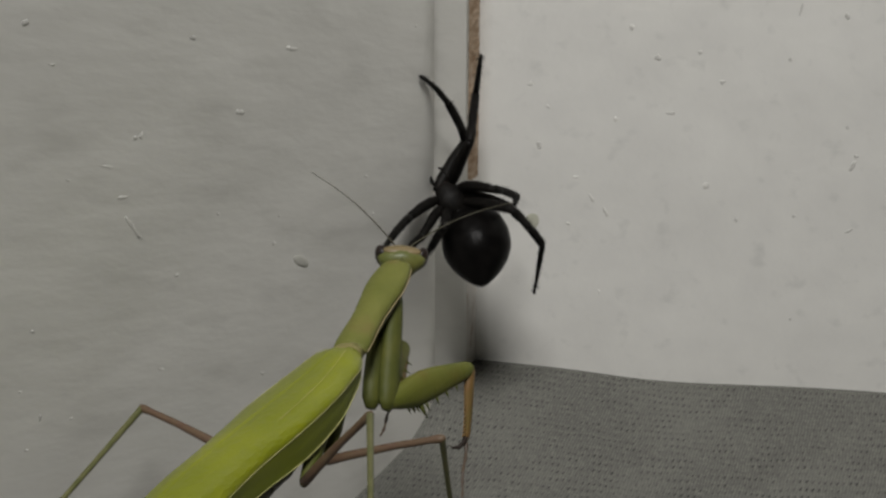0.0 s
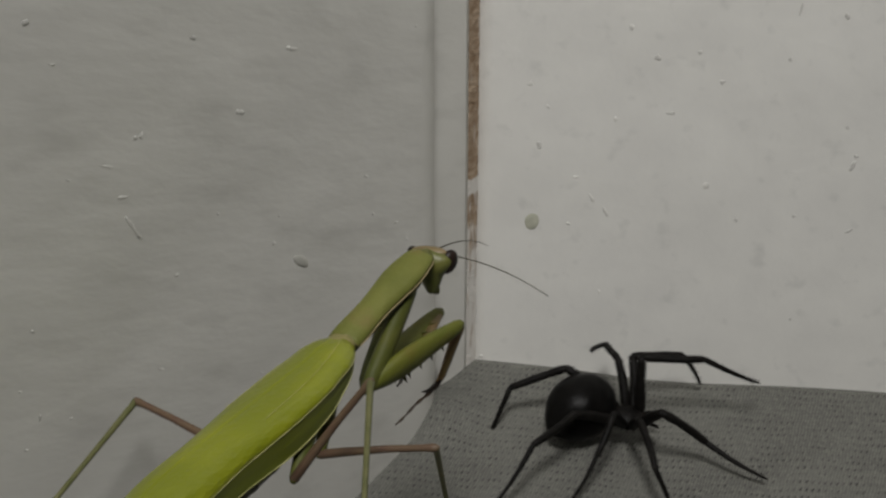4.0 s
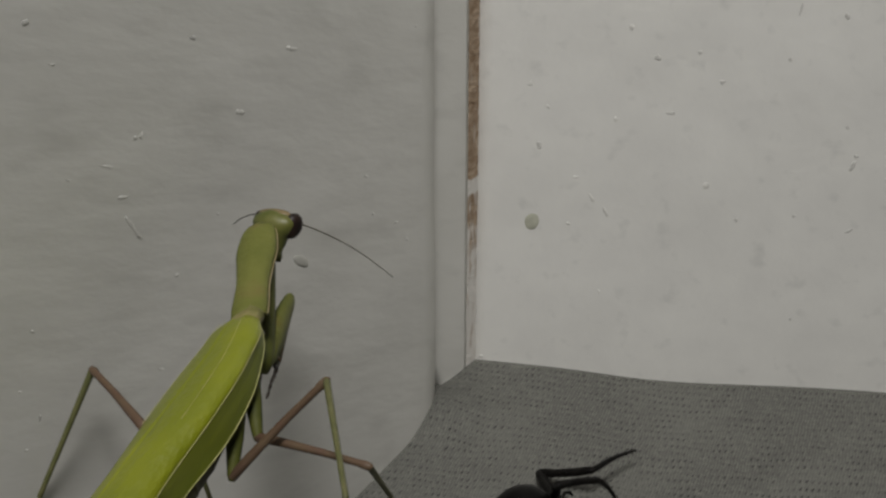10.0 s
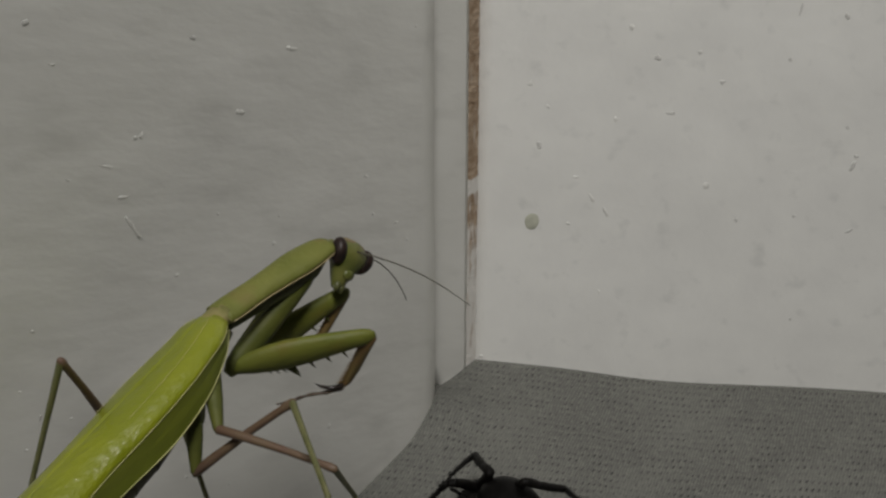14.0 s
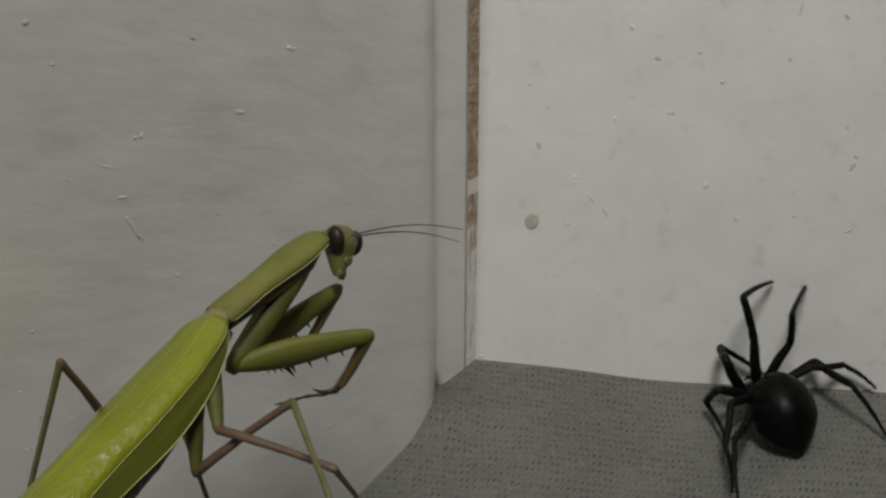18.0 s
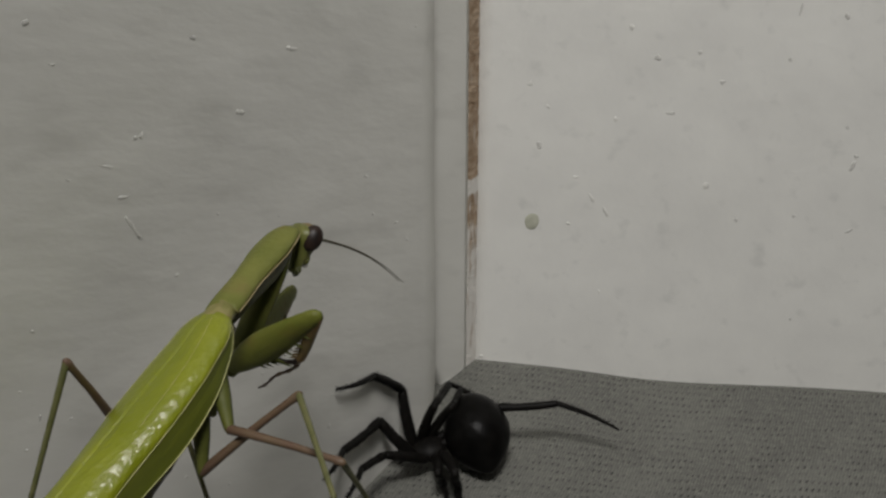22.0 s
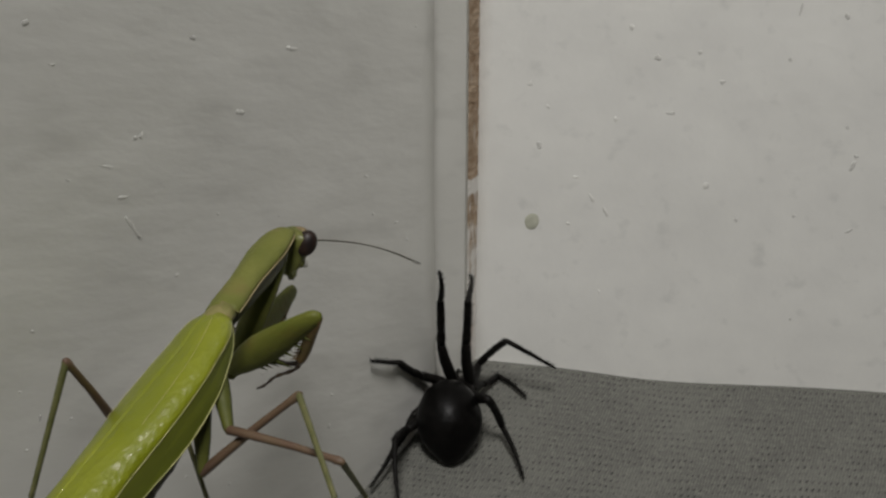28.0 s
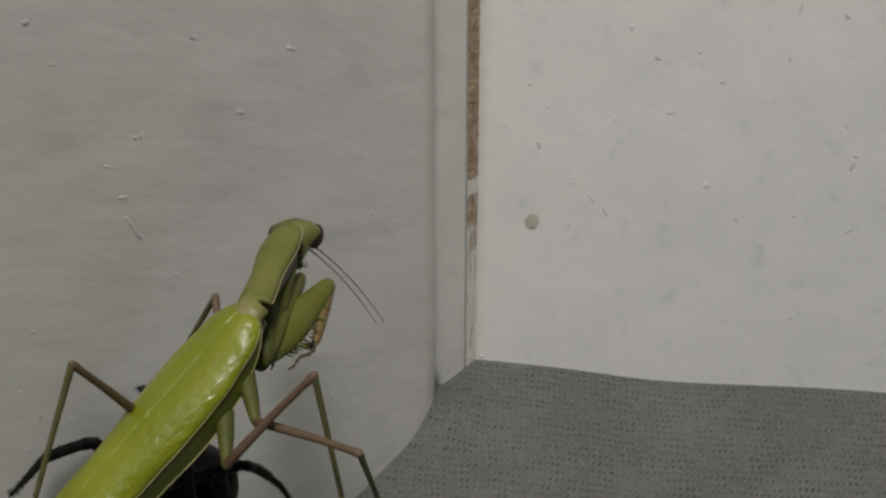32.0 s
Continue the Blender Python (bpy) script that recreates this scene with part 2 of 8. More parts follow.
def rippled_panel(a, b, z0, z1, thick, outward, amp, seed, cols=70, rows=60, power=1.0, fold=0.0, gap=0.0, cut=0.006):
    """A panel with a slightly buckled painted face; at a fold its foot is worn away."""
    bm = bmesh.new()
    a3, b3, o = Vector((*a, 0)), Vector((*b, 0)), Vector((*outward, 0)).normalized()
    grid, under = [], []
    for i in range(cols + 1):
        col = []
        for j in range(rows + 1):
            far = (b3 - a3).length * (i / cols) ** power
            foot = z0 + (gap - z0) * max(0.0, 1 - far / cut) ** 0.7 if gap else z0
            p = a3.lerp(b3, (i / cols) ** power) + Vector((0, 0, foot + (z1 - foot) * j / rows))
            if j == 0:
                under.append(bm.verts.new(p + o * thick))
            w = ripple(p, seed)
            edge = min(1.0, i / 3, (cols - i) / 3)
            bent = FOLD_DEPTH * max(0.0, 1 - far / fold) ** 2 if fold else 0.0
            col.append(bm.verts.new(p + o * (0.0004 + bent + amp * w * edge)))
        grid.append(col)
    for i in range(cols):
        for j in range(rows):
            bm.faces.new((grid[i][j], grid[i + 1][j], grid[i + 1][j + 1], grid[i][j + 1]))
        bm.faces.new((grid[i][0], under[i], under[i + 1], grid[i + 1][0]))
    high = [bm.verts.new(p + o * thick + Vector((0, 0, z1))) for p in (b3, a3)]
    bm.faces.new(under + high)
    bm.faces.new(grid[-1] + [high[0], under[-1]])
    bm.faces.new([c[-1] for c in grid][::-1] + [high[1], high[0]])
    bm.faces.new(grid[0][::-1] + [under[0], high[1]])
    return bm


structure("floor", box_between((-0.55, -0.35), (0.45, -0.35), -0.010, -0.005, 0.75, (0, 1)), WALL_GREY,
                        "pale painted board under the grey cloth")
left_end = TURN + L_DIR * 0.42
wall_west = structure("wall_west", rippled_panel(TURN - L_DIR * 0.0054, left_end, -0.005, TOP, 0.008, -L_IN, 0.00022, 3.0, 170, 110, 1.8, 0.012, 0.0058, 0.013),
                      WALL_GREY, "matt pale grey painted wall with flecks and dents", True)
wall_fold = structure("wall_fold", rippled_panel(TURN - L_IN * 0.0036 - L_DIR * 0.0018, FOLD_END, -0.005, TOP, 0.003, -S_IN, 0.00015, 9.0, 12, 90, gap=0.0050, cut=0.005),
                      WALL_GREY, "narrow grey painted return in the corner", True)
right_end = CORNER + R_DIR * 0.30
wall_north = structure("wall_north", rippled_panel(CORNER - R_DIR * 0.0008, right_end, -0.005, TOP, 0.004, R_OUT, 0.00025, 17.0, 110, 90),
                       WALL_LIGHT, "off-white painted wall with grey scuffs and specks", True)
structure("trim_backing", box_between(TURN - S_IN * 0.008 - S_DIR * 0.006, CORNER - S_IN * 0.003 + R_OUT * 0.012, -0.005, TOP, 0.003, -S_IN),
                    WALL_GREY, "grey board behind the corner joint")


def torn_edge():
    bm = bmesh.new()
    rnd = random.Random(4)
    steps = 260
    a, b = FOLD_END, CORNER + R_DIR * 0.0003 + R_OUT * 0.0006
    rows = []
    for k in range(steps + 1):
        z = -0.005 + (TOP + 0.005) * k / steps
        row = []
        for u in (0.0, 0.2, 0.4, 0.6, 0.8, 1.0):
            jag = rnd.uniform(-0.00012, 0.00012) if u in (0.0, 1.0) else 0
            p = a.lerp(b, u) + S_DIR * jag - S_IN * (0.0004 + rnd.uniform(0, 0.00012))
            row.append(bm.verts.new((p.x, p.y, z)))
        rows.append(row)
    for r, s in zip(rows, rows[1:]):
        for i in range(5):
            bm.faces.new((r[i], r[i + 1], s[i + 1], s[i]))
    return bm


structure("trim_torn_edge", torn_edge(), RAW_EDGE, "rough brown torn board edge down the corner", True)

# the room round the box, out of view
def block(x0, x1, y0, y1, z0, z1):
    bm = bmesh.new()
    bmesh.ops.create_cube(bm, size=1.0)
    for v in bm.verts:
        v.co = Vector(((x0 + x1) / 2 + v.co.x * (x1 - x0), (y0 + y1) / 2 + v.co.y * (y1 - y0), (z0 + z1) / 2 + v.co.z * (z1 - z0)))
    return bm


structure("floor_room", block(-1.8, 1.8, -1.8, 1.8, -0.11, -0.0101), ROOM, "plain pale floor of the room")
structure("ceiling", block(-1.8, 1.8, -1.8, 1.8, 2.2, 2.3), ROOM, "plain pale ceiling of the room")
for name, sides in (("wall_back", (-1.8, 1.8, 1.7, 1.8)), ("wall_front", (-1.8, 1.8, -1.8, -1.7)), ("wall_left", (-1.8, -1.7, -1.69, 1.69)), ("wall_right", (1.7, 1.8, -1.69, 1.69))):
    structure(name, block(*sides, -0.01, 2.199), ROOM, "plain pale plaster wall of the room")


def on_wall(base, along, s, z, proud, inward):
    p = base + along * s + inward * proud
    return Vector((p.x, p.y, z))


# ---- the grey cloth ----
def cloth():
    bm = bmesh.new()
    cols, rows = 120, 90
    grid = []
    for i in range(cols + 1):
        col = []
        for j in range(rows + 1):
            u, v = i / cols, j / rows
            s = -0.16 + 0.42 * u
            back = CORNER + R_DIR * s
            if s < 0.0:
                back = CORNER + (TURN - CORNER) * min(1.0, -s / RETURN)
                if -s > RETURN:
                    back = TURN + L_DIR * (-s - RETURN)
            back = back + (R_OUT * 0.003 if s >= 0 else -S_IN * (0.003 + 0.003 * min(1.0, -s / RETURN)) if -s < RETURN else -L_IN * 0.0055)
            front = Vector((s * 1.1, 0.02))
            k = v ** 1.3
            sag = -0.0016 * math.exp(-((s - 0.032) / 0.018) ** 2) * (1 - v) ** 3
            p = back.lerp(front, k)
            near = (p - TURN - L_DIR * 0.002).length
            z = 0.003 * math.exp(-(near / 0.006) ** 2) - 0.0004 - 0.006 * max(0.0, s - 0.02) * (1 - v) ** 3 + 0.0008 * noise.noise(Vector((p.x * 30, p.y * 30, 2))) * min(1, v * 5) + sag
            col.append(bm.verts.new((p.x, p.y, z)))
        grid.append(col)
    for i in range(cols):
        for j in range(rows):
            bm.faces.new((grid[i][j], grid[i + 1][j], grid[i + 1][j + 1], grid[i][j + 1]))
    bmesh.ops.recalc_face_normals(bm, faces=bm.faces)
    return bm


cloth_ob = part("grey_cloth", cloth(), FABRIC)
cloth_ob.modifiers.new("thickness", "SOLIDIFY").thickness = 0.0006
tagged(cloth_ob, "grey mesh-woven cloth lying over the box floor", "cloth")

# ---- marks on the walls ----


def lens(rx, ry, depth, seed, sides=14, rough=0.4):
    """A small irregular blister of paint, sunk into the xy plane and lifted along one side."""
    rnd = random.Random(seed)
    bm = bmesh.new()
    radii = [1 + rnd.uniform(-rough, rough) for _ in range(sides)]
    rings = []
    for f, h in ((1.0, -2.0), (0.85, 0.3), (0.4, 0.95)):
        rings.append([bm.verts.new(Vector((rx * f * r * math.cos(2 * math.pi * i / sides), ry * f * r * math.sin(2 * math.pi * i / sides),
                                           depth * h * rnd.uniform(0.8, 1.2) * (1 + rough * math.sin(2 * math.pi * i / sides)))) * MM) for i, r in enumerate(radii)])
    for a, b in zip(rings, rings[1:]):
        for i in range(sides):
            j = (i + 1) % sides
            bm.faces.new((a[i], a[j], b[j], b[i]))
    bm.faces.new(rings[-1])
    bm.faces.new(rings[0][::-1])
    return bm


def wall_mark(name, wall, s, z, rx, ry, depth, turn, mat, label, seed):
    base, along, inward = (TURN, L_DIR, L_IN) if wall is wall_west else (CORNER, R_DIR, R_OUT * -1)
    a, n = Vector((*along, 0)), Vector((*inward, 0))
    seed_w, amp = (3.0, 0.00022) if wall is wall_west else (17.0, 0.00025)
    sunk = 0.0004 + ripple(on_wall(base, along, s, z, 0, inward), seed_w) * amp - (0.00003 if mat in (SPOT, SCUFF) else 0.00001)
    m = Matrix.Translation(on_wall(base, along, s, z, -sunk, inward)) @ Matrix((
        (a.x, 0, n.x, 0), (a.y, 0, n.y, 0), (a.z, 1, n.z, 0), (0, 0, 0, 1)))
    return part(name, lens(rx, ry, depth, seed, rough=0.06 if mat in (LENTIL, BLISTER) else 0.4), mat, wall, label, m @ pose(0, 0, 0, 0, 0, turn))


SCUFF = material("faint_scuff", (0.675, 0.665, 0.622), 0.65, (0.72, 0.71, 0.664), 1200)
wall_mark("paint_fleck", wall_west, 0.0725, 0.0770, 0.92, 0.24, 0.035, -158, CHIP, "small raised fleck of pale paint", 0)
wall_mark("paint_blister", wall_west, 0.0383, 0.0497, 2.62, 0.85, 0.045, -138, BLISTER, "flat grey-green lentil-shaped blister", 1)
wall_mark("paint_fleck", wall_west, 0.0441, 0.0557, 0.41, 0.31, 0.035, -145, CHIP, "small raised fleck of pale paint", 2)
wall_mark("paint_fleck", wall_west, 0.0642, 0.0618, 0.57, 0.24, 0.035, -164, CHIP, "small raised fleck of pale paint", 3)
wall_mark("paint_fleck", wall_west, 0.0212, 0.0545, 0.71, 0.22, 0.035, -145, CHIP, "small raised fleck of pale paint", 4)
wall_mark("paint_fleck", wall_west, 0.0552, 0.0659, 0.36, 0.15, 0.035, -148, CHIP, "small raised fleck of pale paint", 5)
wall_mark("speck", wall_west, 0.0575, 0.0909, 0.51, 0.29, 0.012, -150, SPOT, "small soft grey speck", 6)
wall_mark("paint_fleck", wall_west, 0.0927, 0.0542, 0.40, 0.20, 0.035, -147, CHIP, "small raised fleck of pale paint", 7)
wall_mark("paint_fleck", wall_west, 0.0486, 0.0373, 0.65, 0.22, 0.035, -141, CHIP, "small raised fleck of pale paint", 8)
wall_mark("scuff", wall_west, 0.0712, 0.0723, 2.6, 0.30, 0.004, 62, SCUFF, "faint grey scuff", 9)
wall_mark("paint_fleck", wall_west, 0.0852, 0.0538, 0.31, 0.14, 0.035, -140, CHIP, "small raised fleck of pale paint", 10)
wall_mark("speck", wall_west, 0.0900, 0.0571, 0.42, 0.24, 0.012, 86, SPOT, "small soft grey speck", 11)
wall_mark("paint_fleck", wall_west, 0.0923, 0.0621, 0.28, 0.13, 0.035, -140, CHIP, "small raised fleck of pale paint", 12)
wall_mark("paint_fleck", wall_west, 0.0810, 0.0974, 0.63, 0.13, 0.035, -157, CHIP, "small raised fleck of pale paint", 13)
wall_mark("scuff", wall_west, 0.0681, 0.0829, 0.44, 0.38, 0.012, -155, SCUFF, "faint grey scuff", 14)
wall_mark("scuff", wall_west, 0.0379, 0.0814, 1.22, 0.29, 0.012, -152, SCUFF, "faint grey scuff", 15)
wall_mark("paint_fleck", wall_west, 0.0138, 0.0431, 0.64, 0.24, 0.035, -148, CHIP, "small raised fleck of pale paint", 16)
wall_mark("paint_fleck", wall_west, 0.0107, 0.0385, 0.42, 0.23, 0.035, -136, CHIP, "small raised fleck of pale paint", 17)
wall_mark("paint_fleck", wall_west, 0.0199, 0.0477, 0.38, 0.22, 0.035, -136, CHIP, "small raised fleck of pale paint", 18)
wall_mark("paint_fleck", wall_west, 0.0332, 0.0179, 0.53, 0.51, 0.035, 105, CHIP, "small raised fleck of pale paint", 19)
wall_mark("paint_fleck", wall_west, 0.0322, 0.0231, 0.38, 0.17, 0.035, -138, CHIP, "small raised fleck of pale paint", 20)
wall_mark("paint_fleck", wall_west, 0.0688, 0.0506, 0.60, 0.15, 0.035, -146, CHIP, "small raised fleck of pale paint", 21)
wall_mark("paint_fleck", wall_west, 0.0660, 0.0316, 0.49, 0.21, 0.035, -137, CHIP, "small raised fleck of pale paint", 23)
wall_mark("paint_fleck", wall_west, 0.0575, 0.0243, 0.43, 0.16, 0.035, -139, CHIP, "small raised fleck of pale paint", 24)
wall_mark("paint_fleck", wall_west, 0.0077, 0.0725, 0.33, 0.20, 0.035, 74, CHIP, "small raised fleck of pale paint", 25)
wall_mark("speck", wall_west, 0.0892, 0.0684, 0.36, 0.17, 0.012, -142, SPOT, "small soft grey speck", 27)
wall_mark("paint_fleck", wall_west, 0.0425, 0.0590, 0.40, 0.16, 0.035, -148, CHIP, "small raised fleck of pale paint", 28)
wall_mark("paint_fleck", wall_west, 0.0807, 0.0833, 0.54, 0.13, 0.035, -153, CHIP, "small raised fleck of pale paint", 31)
wall_mark("paint_fleck", wall_west, 0.0743, 0.0819, 1.58, 0.14, 0.035, -151, CHIP, "small raised fleck of pale paint", 32)
wall_mark("scuff", wall_west, 0.0691, 0.0832, 0.43, 0.26, 0.012, -145, SCUFF, "faint grey scuff", 34)
wall_mark("scuff", wall_west, 0.0495, 0.0776, 0.88, 0.28, 0.012, -153, SCUFF, "faint grey scuff", 35)
wall_mark("speck", wall_west, 0.0840, 0.1034, 0.55, 0.29, 0.012, -171, SPOT, "small soft grey speck", 36)
wall_mark("dried_drop", wall_north, 0.0087, 0.0283, 1.80, 1.35, 0.050, 76, LENTIL, "round grey-green dried drop", 60)
wall_mark("speck", wall_north, 0.0095, 0.0426, 0.73, 0.41, 0.012, 102, SPOT, "small soft grey speck", 61)
wall_mark("speck", wall_north, 0.0300, 0.0498, 0.79, 0.27, 0.012, 178, SPOT, "small soft grey speck", 62)
wall_mark("speck", wall_north, 0.0588, 0.0424, 1.20, 0.33, 0.012, 66, SPOT, "small soft grey speck", 63)
wall_mark("speck", wall_north, 0.0592, 0.0443, 0.31, 0.27, 0.012, 176, SPOT, "small soft grey speck", 64)
wall_mark("speck", wall_north, 0.0523, 0.0129, 0.31, 0.25, 0.012, 97, SPOT, "small soft grey speck", 66)
wall_mark("speck", wall_north, 0.0418, 0.0312, 0.38, 0.32, 0.012, 96, SPOT, "small soft grey speck", 67)
wall_mark("paint_fleck", wall_north, 0.0207, 0.0310, 1.01, 0.27, 0.035, 114, CHIP, "small raised fleck of pale paint", 68)
wall_mark("paint_fleck", wall_north, 0.0182, 0.0336, 0.92, 0.27, 0.035, 119, CHIP, "small raised fleck of pale paint", 69)
wall_mark("paint_fleck", wall_north, 0.0155, 0.0372, 0.58, 0.29, 0.035, -175, CHIP, "small raised fleck of pale paint", 70)
wall_mark("paint_fleck", wall_north, 0.0146, 0.0284, 0.39, 0.37, 0.035, -149, CHIP, "small raised fleck of pale paint", 71)
wall_mark("paint_fleck", wall_north, 0.0203, 0.0155, 0.47, 0.20, 0.035, 92, CHIP, "small raised fleck of pale paint", 72)
wall_mark("paint_fleck", wall_north, 0.0107, 0.0497, 0.41, 0.26, 0.035, 115, CHIP, "small raised fleck of pale paint", 73)
wall_mark("scuff", wall_north, 0.0078, 0.0535, 0.40, 0.35, 0.012, 82, SCUFF, "faint grey scuff", 74)
wall_mark("speck", wall_north, 0.0274, 0.0594, 0.52, 0.47, 0.012, 93, SPOT, "small soft grey speck", 75)
wall_mark("scuff", wall_north, 0.0231, 0.0642, 0.47, 0.43, 0.012, 91, SCUFF, "faint grey scuff", 76)
wall_mark("speck", wall_north, 0.0338, 0.0606, 0.39, 0.34, 0.012, -179, SPOT, "small soft grey speck", 78)
wall_mark("speck", wall_north, 0.0375, 0.0557, 0.47, 0.44, 0.012, 178, SPOT, "small soft grey speck", 79)
wall_mark("speck", wall_north, 0.0482, 0.0687, 1.29, 0.15, 0.012, 78, SPOT, "small soft grey speck", 80)
wall_mark("speck", wall_north, 0.0551, 0.0680, 0.58, 0.37, 0.012, 99, SPOT, "small soft grey speck", 81)
wall_mark("speck", wall_north, 0.0475, 0.0603, 0.43, 0.30, 0.012, 98, SPOT, "small soft grey speck", 82)
wall_mark("speck", wall_north, 0.0508, 0.0327, 0.32, 0.28, 0.012, 180, SPOT, "small soft grey speck", 85)
wall_mark("speck", wall_north, 0.0598, 0.0306, 0.57, 0.28, 0.012, -150, SPOT, "small soft grey speck", 86)
wall_mark("scuff", wall_north, 0.0215, 0.0480, 0.50, 0.44, 0.012, 89, SCUFF, "faint grey scuff", 93)
wall_mark("speck", wall_north, 0.0573, 0.0493, 0.36, 0.31, 0.012, 104, SPOT, "small soft grey speck", 94)
wall_mark("paint_fleck", wall_north, 0.0005, 0.0004, 0.36, 0.33, 0.035, -142, CHIP, "small raised fleck of pale paint", 96)
wall_mark("scuff", wall_north, 0.0365, 0.0373, 0.54, 0.52, 0.012, -176, SCUFF, "faint grey scuff", 105)


# ---- creatures ----


def limb(length, profile, sides=10, bend=0.0, flat=1.0):
    """A limb piece along +y from its joint; profile of (share of the length, radius in mm)."""
    return tube([(0, length * u, bend * math.sin(math.pi * u), r, r * flat) for u, r in profile], sides)


def empty(name, label, category):
    ob = new(name)
    ob.empty_display_size = 0.005
    return tagged(ob, label, category)


# -- the spider --
SPIDER_LEGS = {"1": (9.8, 10.2, 11.2), "2": (9.0, 9.0, 9.8), "3": (8.2, 7.2, 8.2), "4": (10.8, 9.8, 11.0)}
SPIDER_HIPS = {"1": (1.4, 1.9, 0.0), "2": (2.0, 0.7, 0.0), "3": (2.0, -0.6, 0.0), "4": (1.5, -1.7, 0.0)}
spider = empty("spider", "glossy black round-bodied spider on the cloth", "spider")


def spider_abdomen():
    def squeeze(c):
        back = max(0.0, -c.y)
        return 1.0 - 0.40 * back ** 1.9
    bm = ellipsoid(5.3, 6.9, 5.2, 40, 28, squeeze)
    for v in bm.verts:
        v.co += v.normal * (0.00008 * noise.noise(v.co * 900))
    return bm


abdomen_part = part("abdomen", spider_abdomen(), SPIDER_BLACK, spider, "round satin-black abdomen")
part("spinnerets", tube([(0, -5.2, -0.9, 1.0), (0, -6.1, -1.0, 0.7), (0, -6.6, -1.1, 0.25)]), SPIDER_LEG, abdomen_part)
part("carapace", ellipsoid(2.4, 3.0, 1.55, 24, 16, lambda c: 1.0 - 0.28 * max(0.0, c.y)), SPIDER_LEG, spider)
part("pedicel", tube([(0, -1.6, 0.1, 0.9), (0, -2.6, 0.4, 0.6), (0, -3.6, 0.6, 0.8)]), SPIDER_LEG, spider)
for side in (-1, 1):
    part("chelicera", tube([(side * 0.45, 2.2, -0.2, 0.5), (side * 0.5, 2.8, -0.9, 0.45), (side * 0.35, 2.9, -1.6, 0.15)]), SPIDER_LEG, spider)
    part("pedipalp", tube([(side * 0.9, 2.1, 0.0, 0.34), (side * 1.3, 3.2, 0.7, 0.32), (side * 1.2, 4.4, 0.3, 0.3), (side * 0.9, 5.0, -0.5, 0.14)]), SPIDER_LEG, spider)
    for k in range(2):
        part("spider_eye", ellipsoid(0.16, 0.16, 0.16, 8, 6), EYE_DARK, spider, m=pose(side * (0.25 + 0.45 * k) * MM, 2.35 * MM, (0.85 - 0.1 * k) * MM))

def bristles(length, radius, count, seed):
    """Short stiff hairs that stand off a leg piece."""
    rnd = random.Random(seed)
    verts, faces = [], []
    for _ in range(count):
        u, a = rnd.uniform(0.04, 0.97), rnd.uniform(0, 2 * math.pi)
        out = Vector((math.cos(a), 0, math.sin(a)))
        base = out * radius * 0.8 + Vector((0, length * u, 0.3 * math.sin(math.pi * u)))
        tip = base + out * rnd.uniform(0.35, 0.6) + Vector((0, rnd.uniform(0.3, 0.6), 0))
        n = len(verts)
        side = Vector((-out.z, 0, out.x)) * 0.045
        verts += [(base + side) * MM, (base - side) * MM, (base + Vector((0, 0.09, 0))) * MM, tip * MM]
        faces += [(n, n + 1, n + 3), (n + 1, n + 2, n + 3), (n + 2, n, n + 3)]
    me = bpy.data.meshes.new("bristles")
    me.from_pydata(verts, [], faces)
    me.materials.append(SPIDER_LEG)
    return me


spider_limbs = {}
for key, (fem, tib, met) in SPIDER_LEGS.items():
    thick = {"1": 1.12, "2": 1.0, "3": 0.92, "4": 1.06}[key]
    f_mesh = finish(limb(fem, [(0, 0.5 * thick), (0.06, 0.72 * thick), (0.25, 0.86 * thick), (0.6, 0.80 * thick), (0.9, 0.68 * thick), (1.0, 0.6 * thick), (1.02, 0.3)], 12, 0.35), "femur", SPIDER_LEG)
    t_mesh = finish(limb(tib, [(-0.02, 0.3), (0, 0.55 * thick), (0.12, 0.68 * thick), (0.27, 0.62 * thick), (0.3, 0.54 * thick), (0.34, 0.58 * thick), (0.7, 0.6 * thick), (0.95, 0.55 * thick), (1.0, 0.45 * thick), (1.02, 0.2)], 12, 0.25), "tibia", SPIDER_LEG)
    m_mesh = finish(limb(met, [(-0.02, 0.2), (0, 0.4 * thick), (0.06, 0.44 * thick), (0.4, 0.36 * thick), (0.62, 0.31 * thick), (0.65, 0.27 * thick), (0.9, 0.22), (0.99, 0.15), (1.0, 0.05)], 10, 0.35), "metatarsus", SPIDER_LEG)
    hairs = {"leg_femur": bristles(fem, 0.7 * thick, 90, 1), "leg_tibia": bristles(tib, 0.5 * thick, 110, 2), "leg_metatarsus": bristles(met, 0.3 * thick, 100, 3)}
    for side in "lr":
        for nm, me in (("leg_femur", f_mesh), ("leg_tibia", t_mesh), ("leg_metatarsus", m_mesh)):
            spider_limbs[side + key, nm] = part(nm, me, None, spider)
            tagged(part("bristles", hairs[nm], None, spider_limbs[side + key, nm]), kind="stuff")


# -- the praying mantis --
mantis = empty("praying_mantis", "lime-green praying mantis with folded wings and raised forelegs", "mantis")
PRO_LEN, WING_LEN = 17.0, 38.0
FORE, MID, HIND = (13.9, 16.0, 9.4, 8.0), (7.5, 14.5, 13.0, 6.0), (8.0, 15.5, 17.0, 7.0)


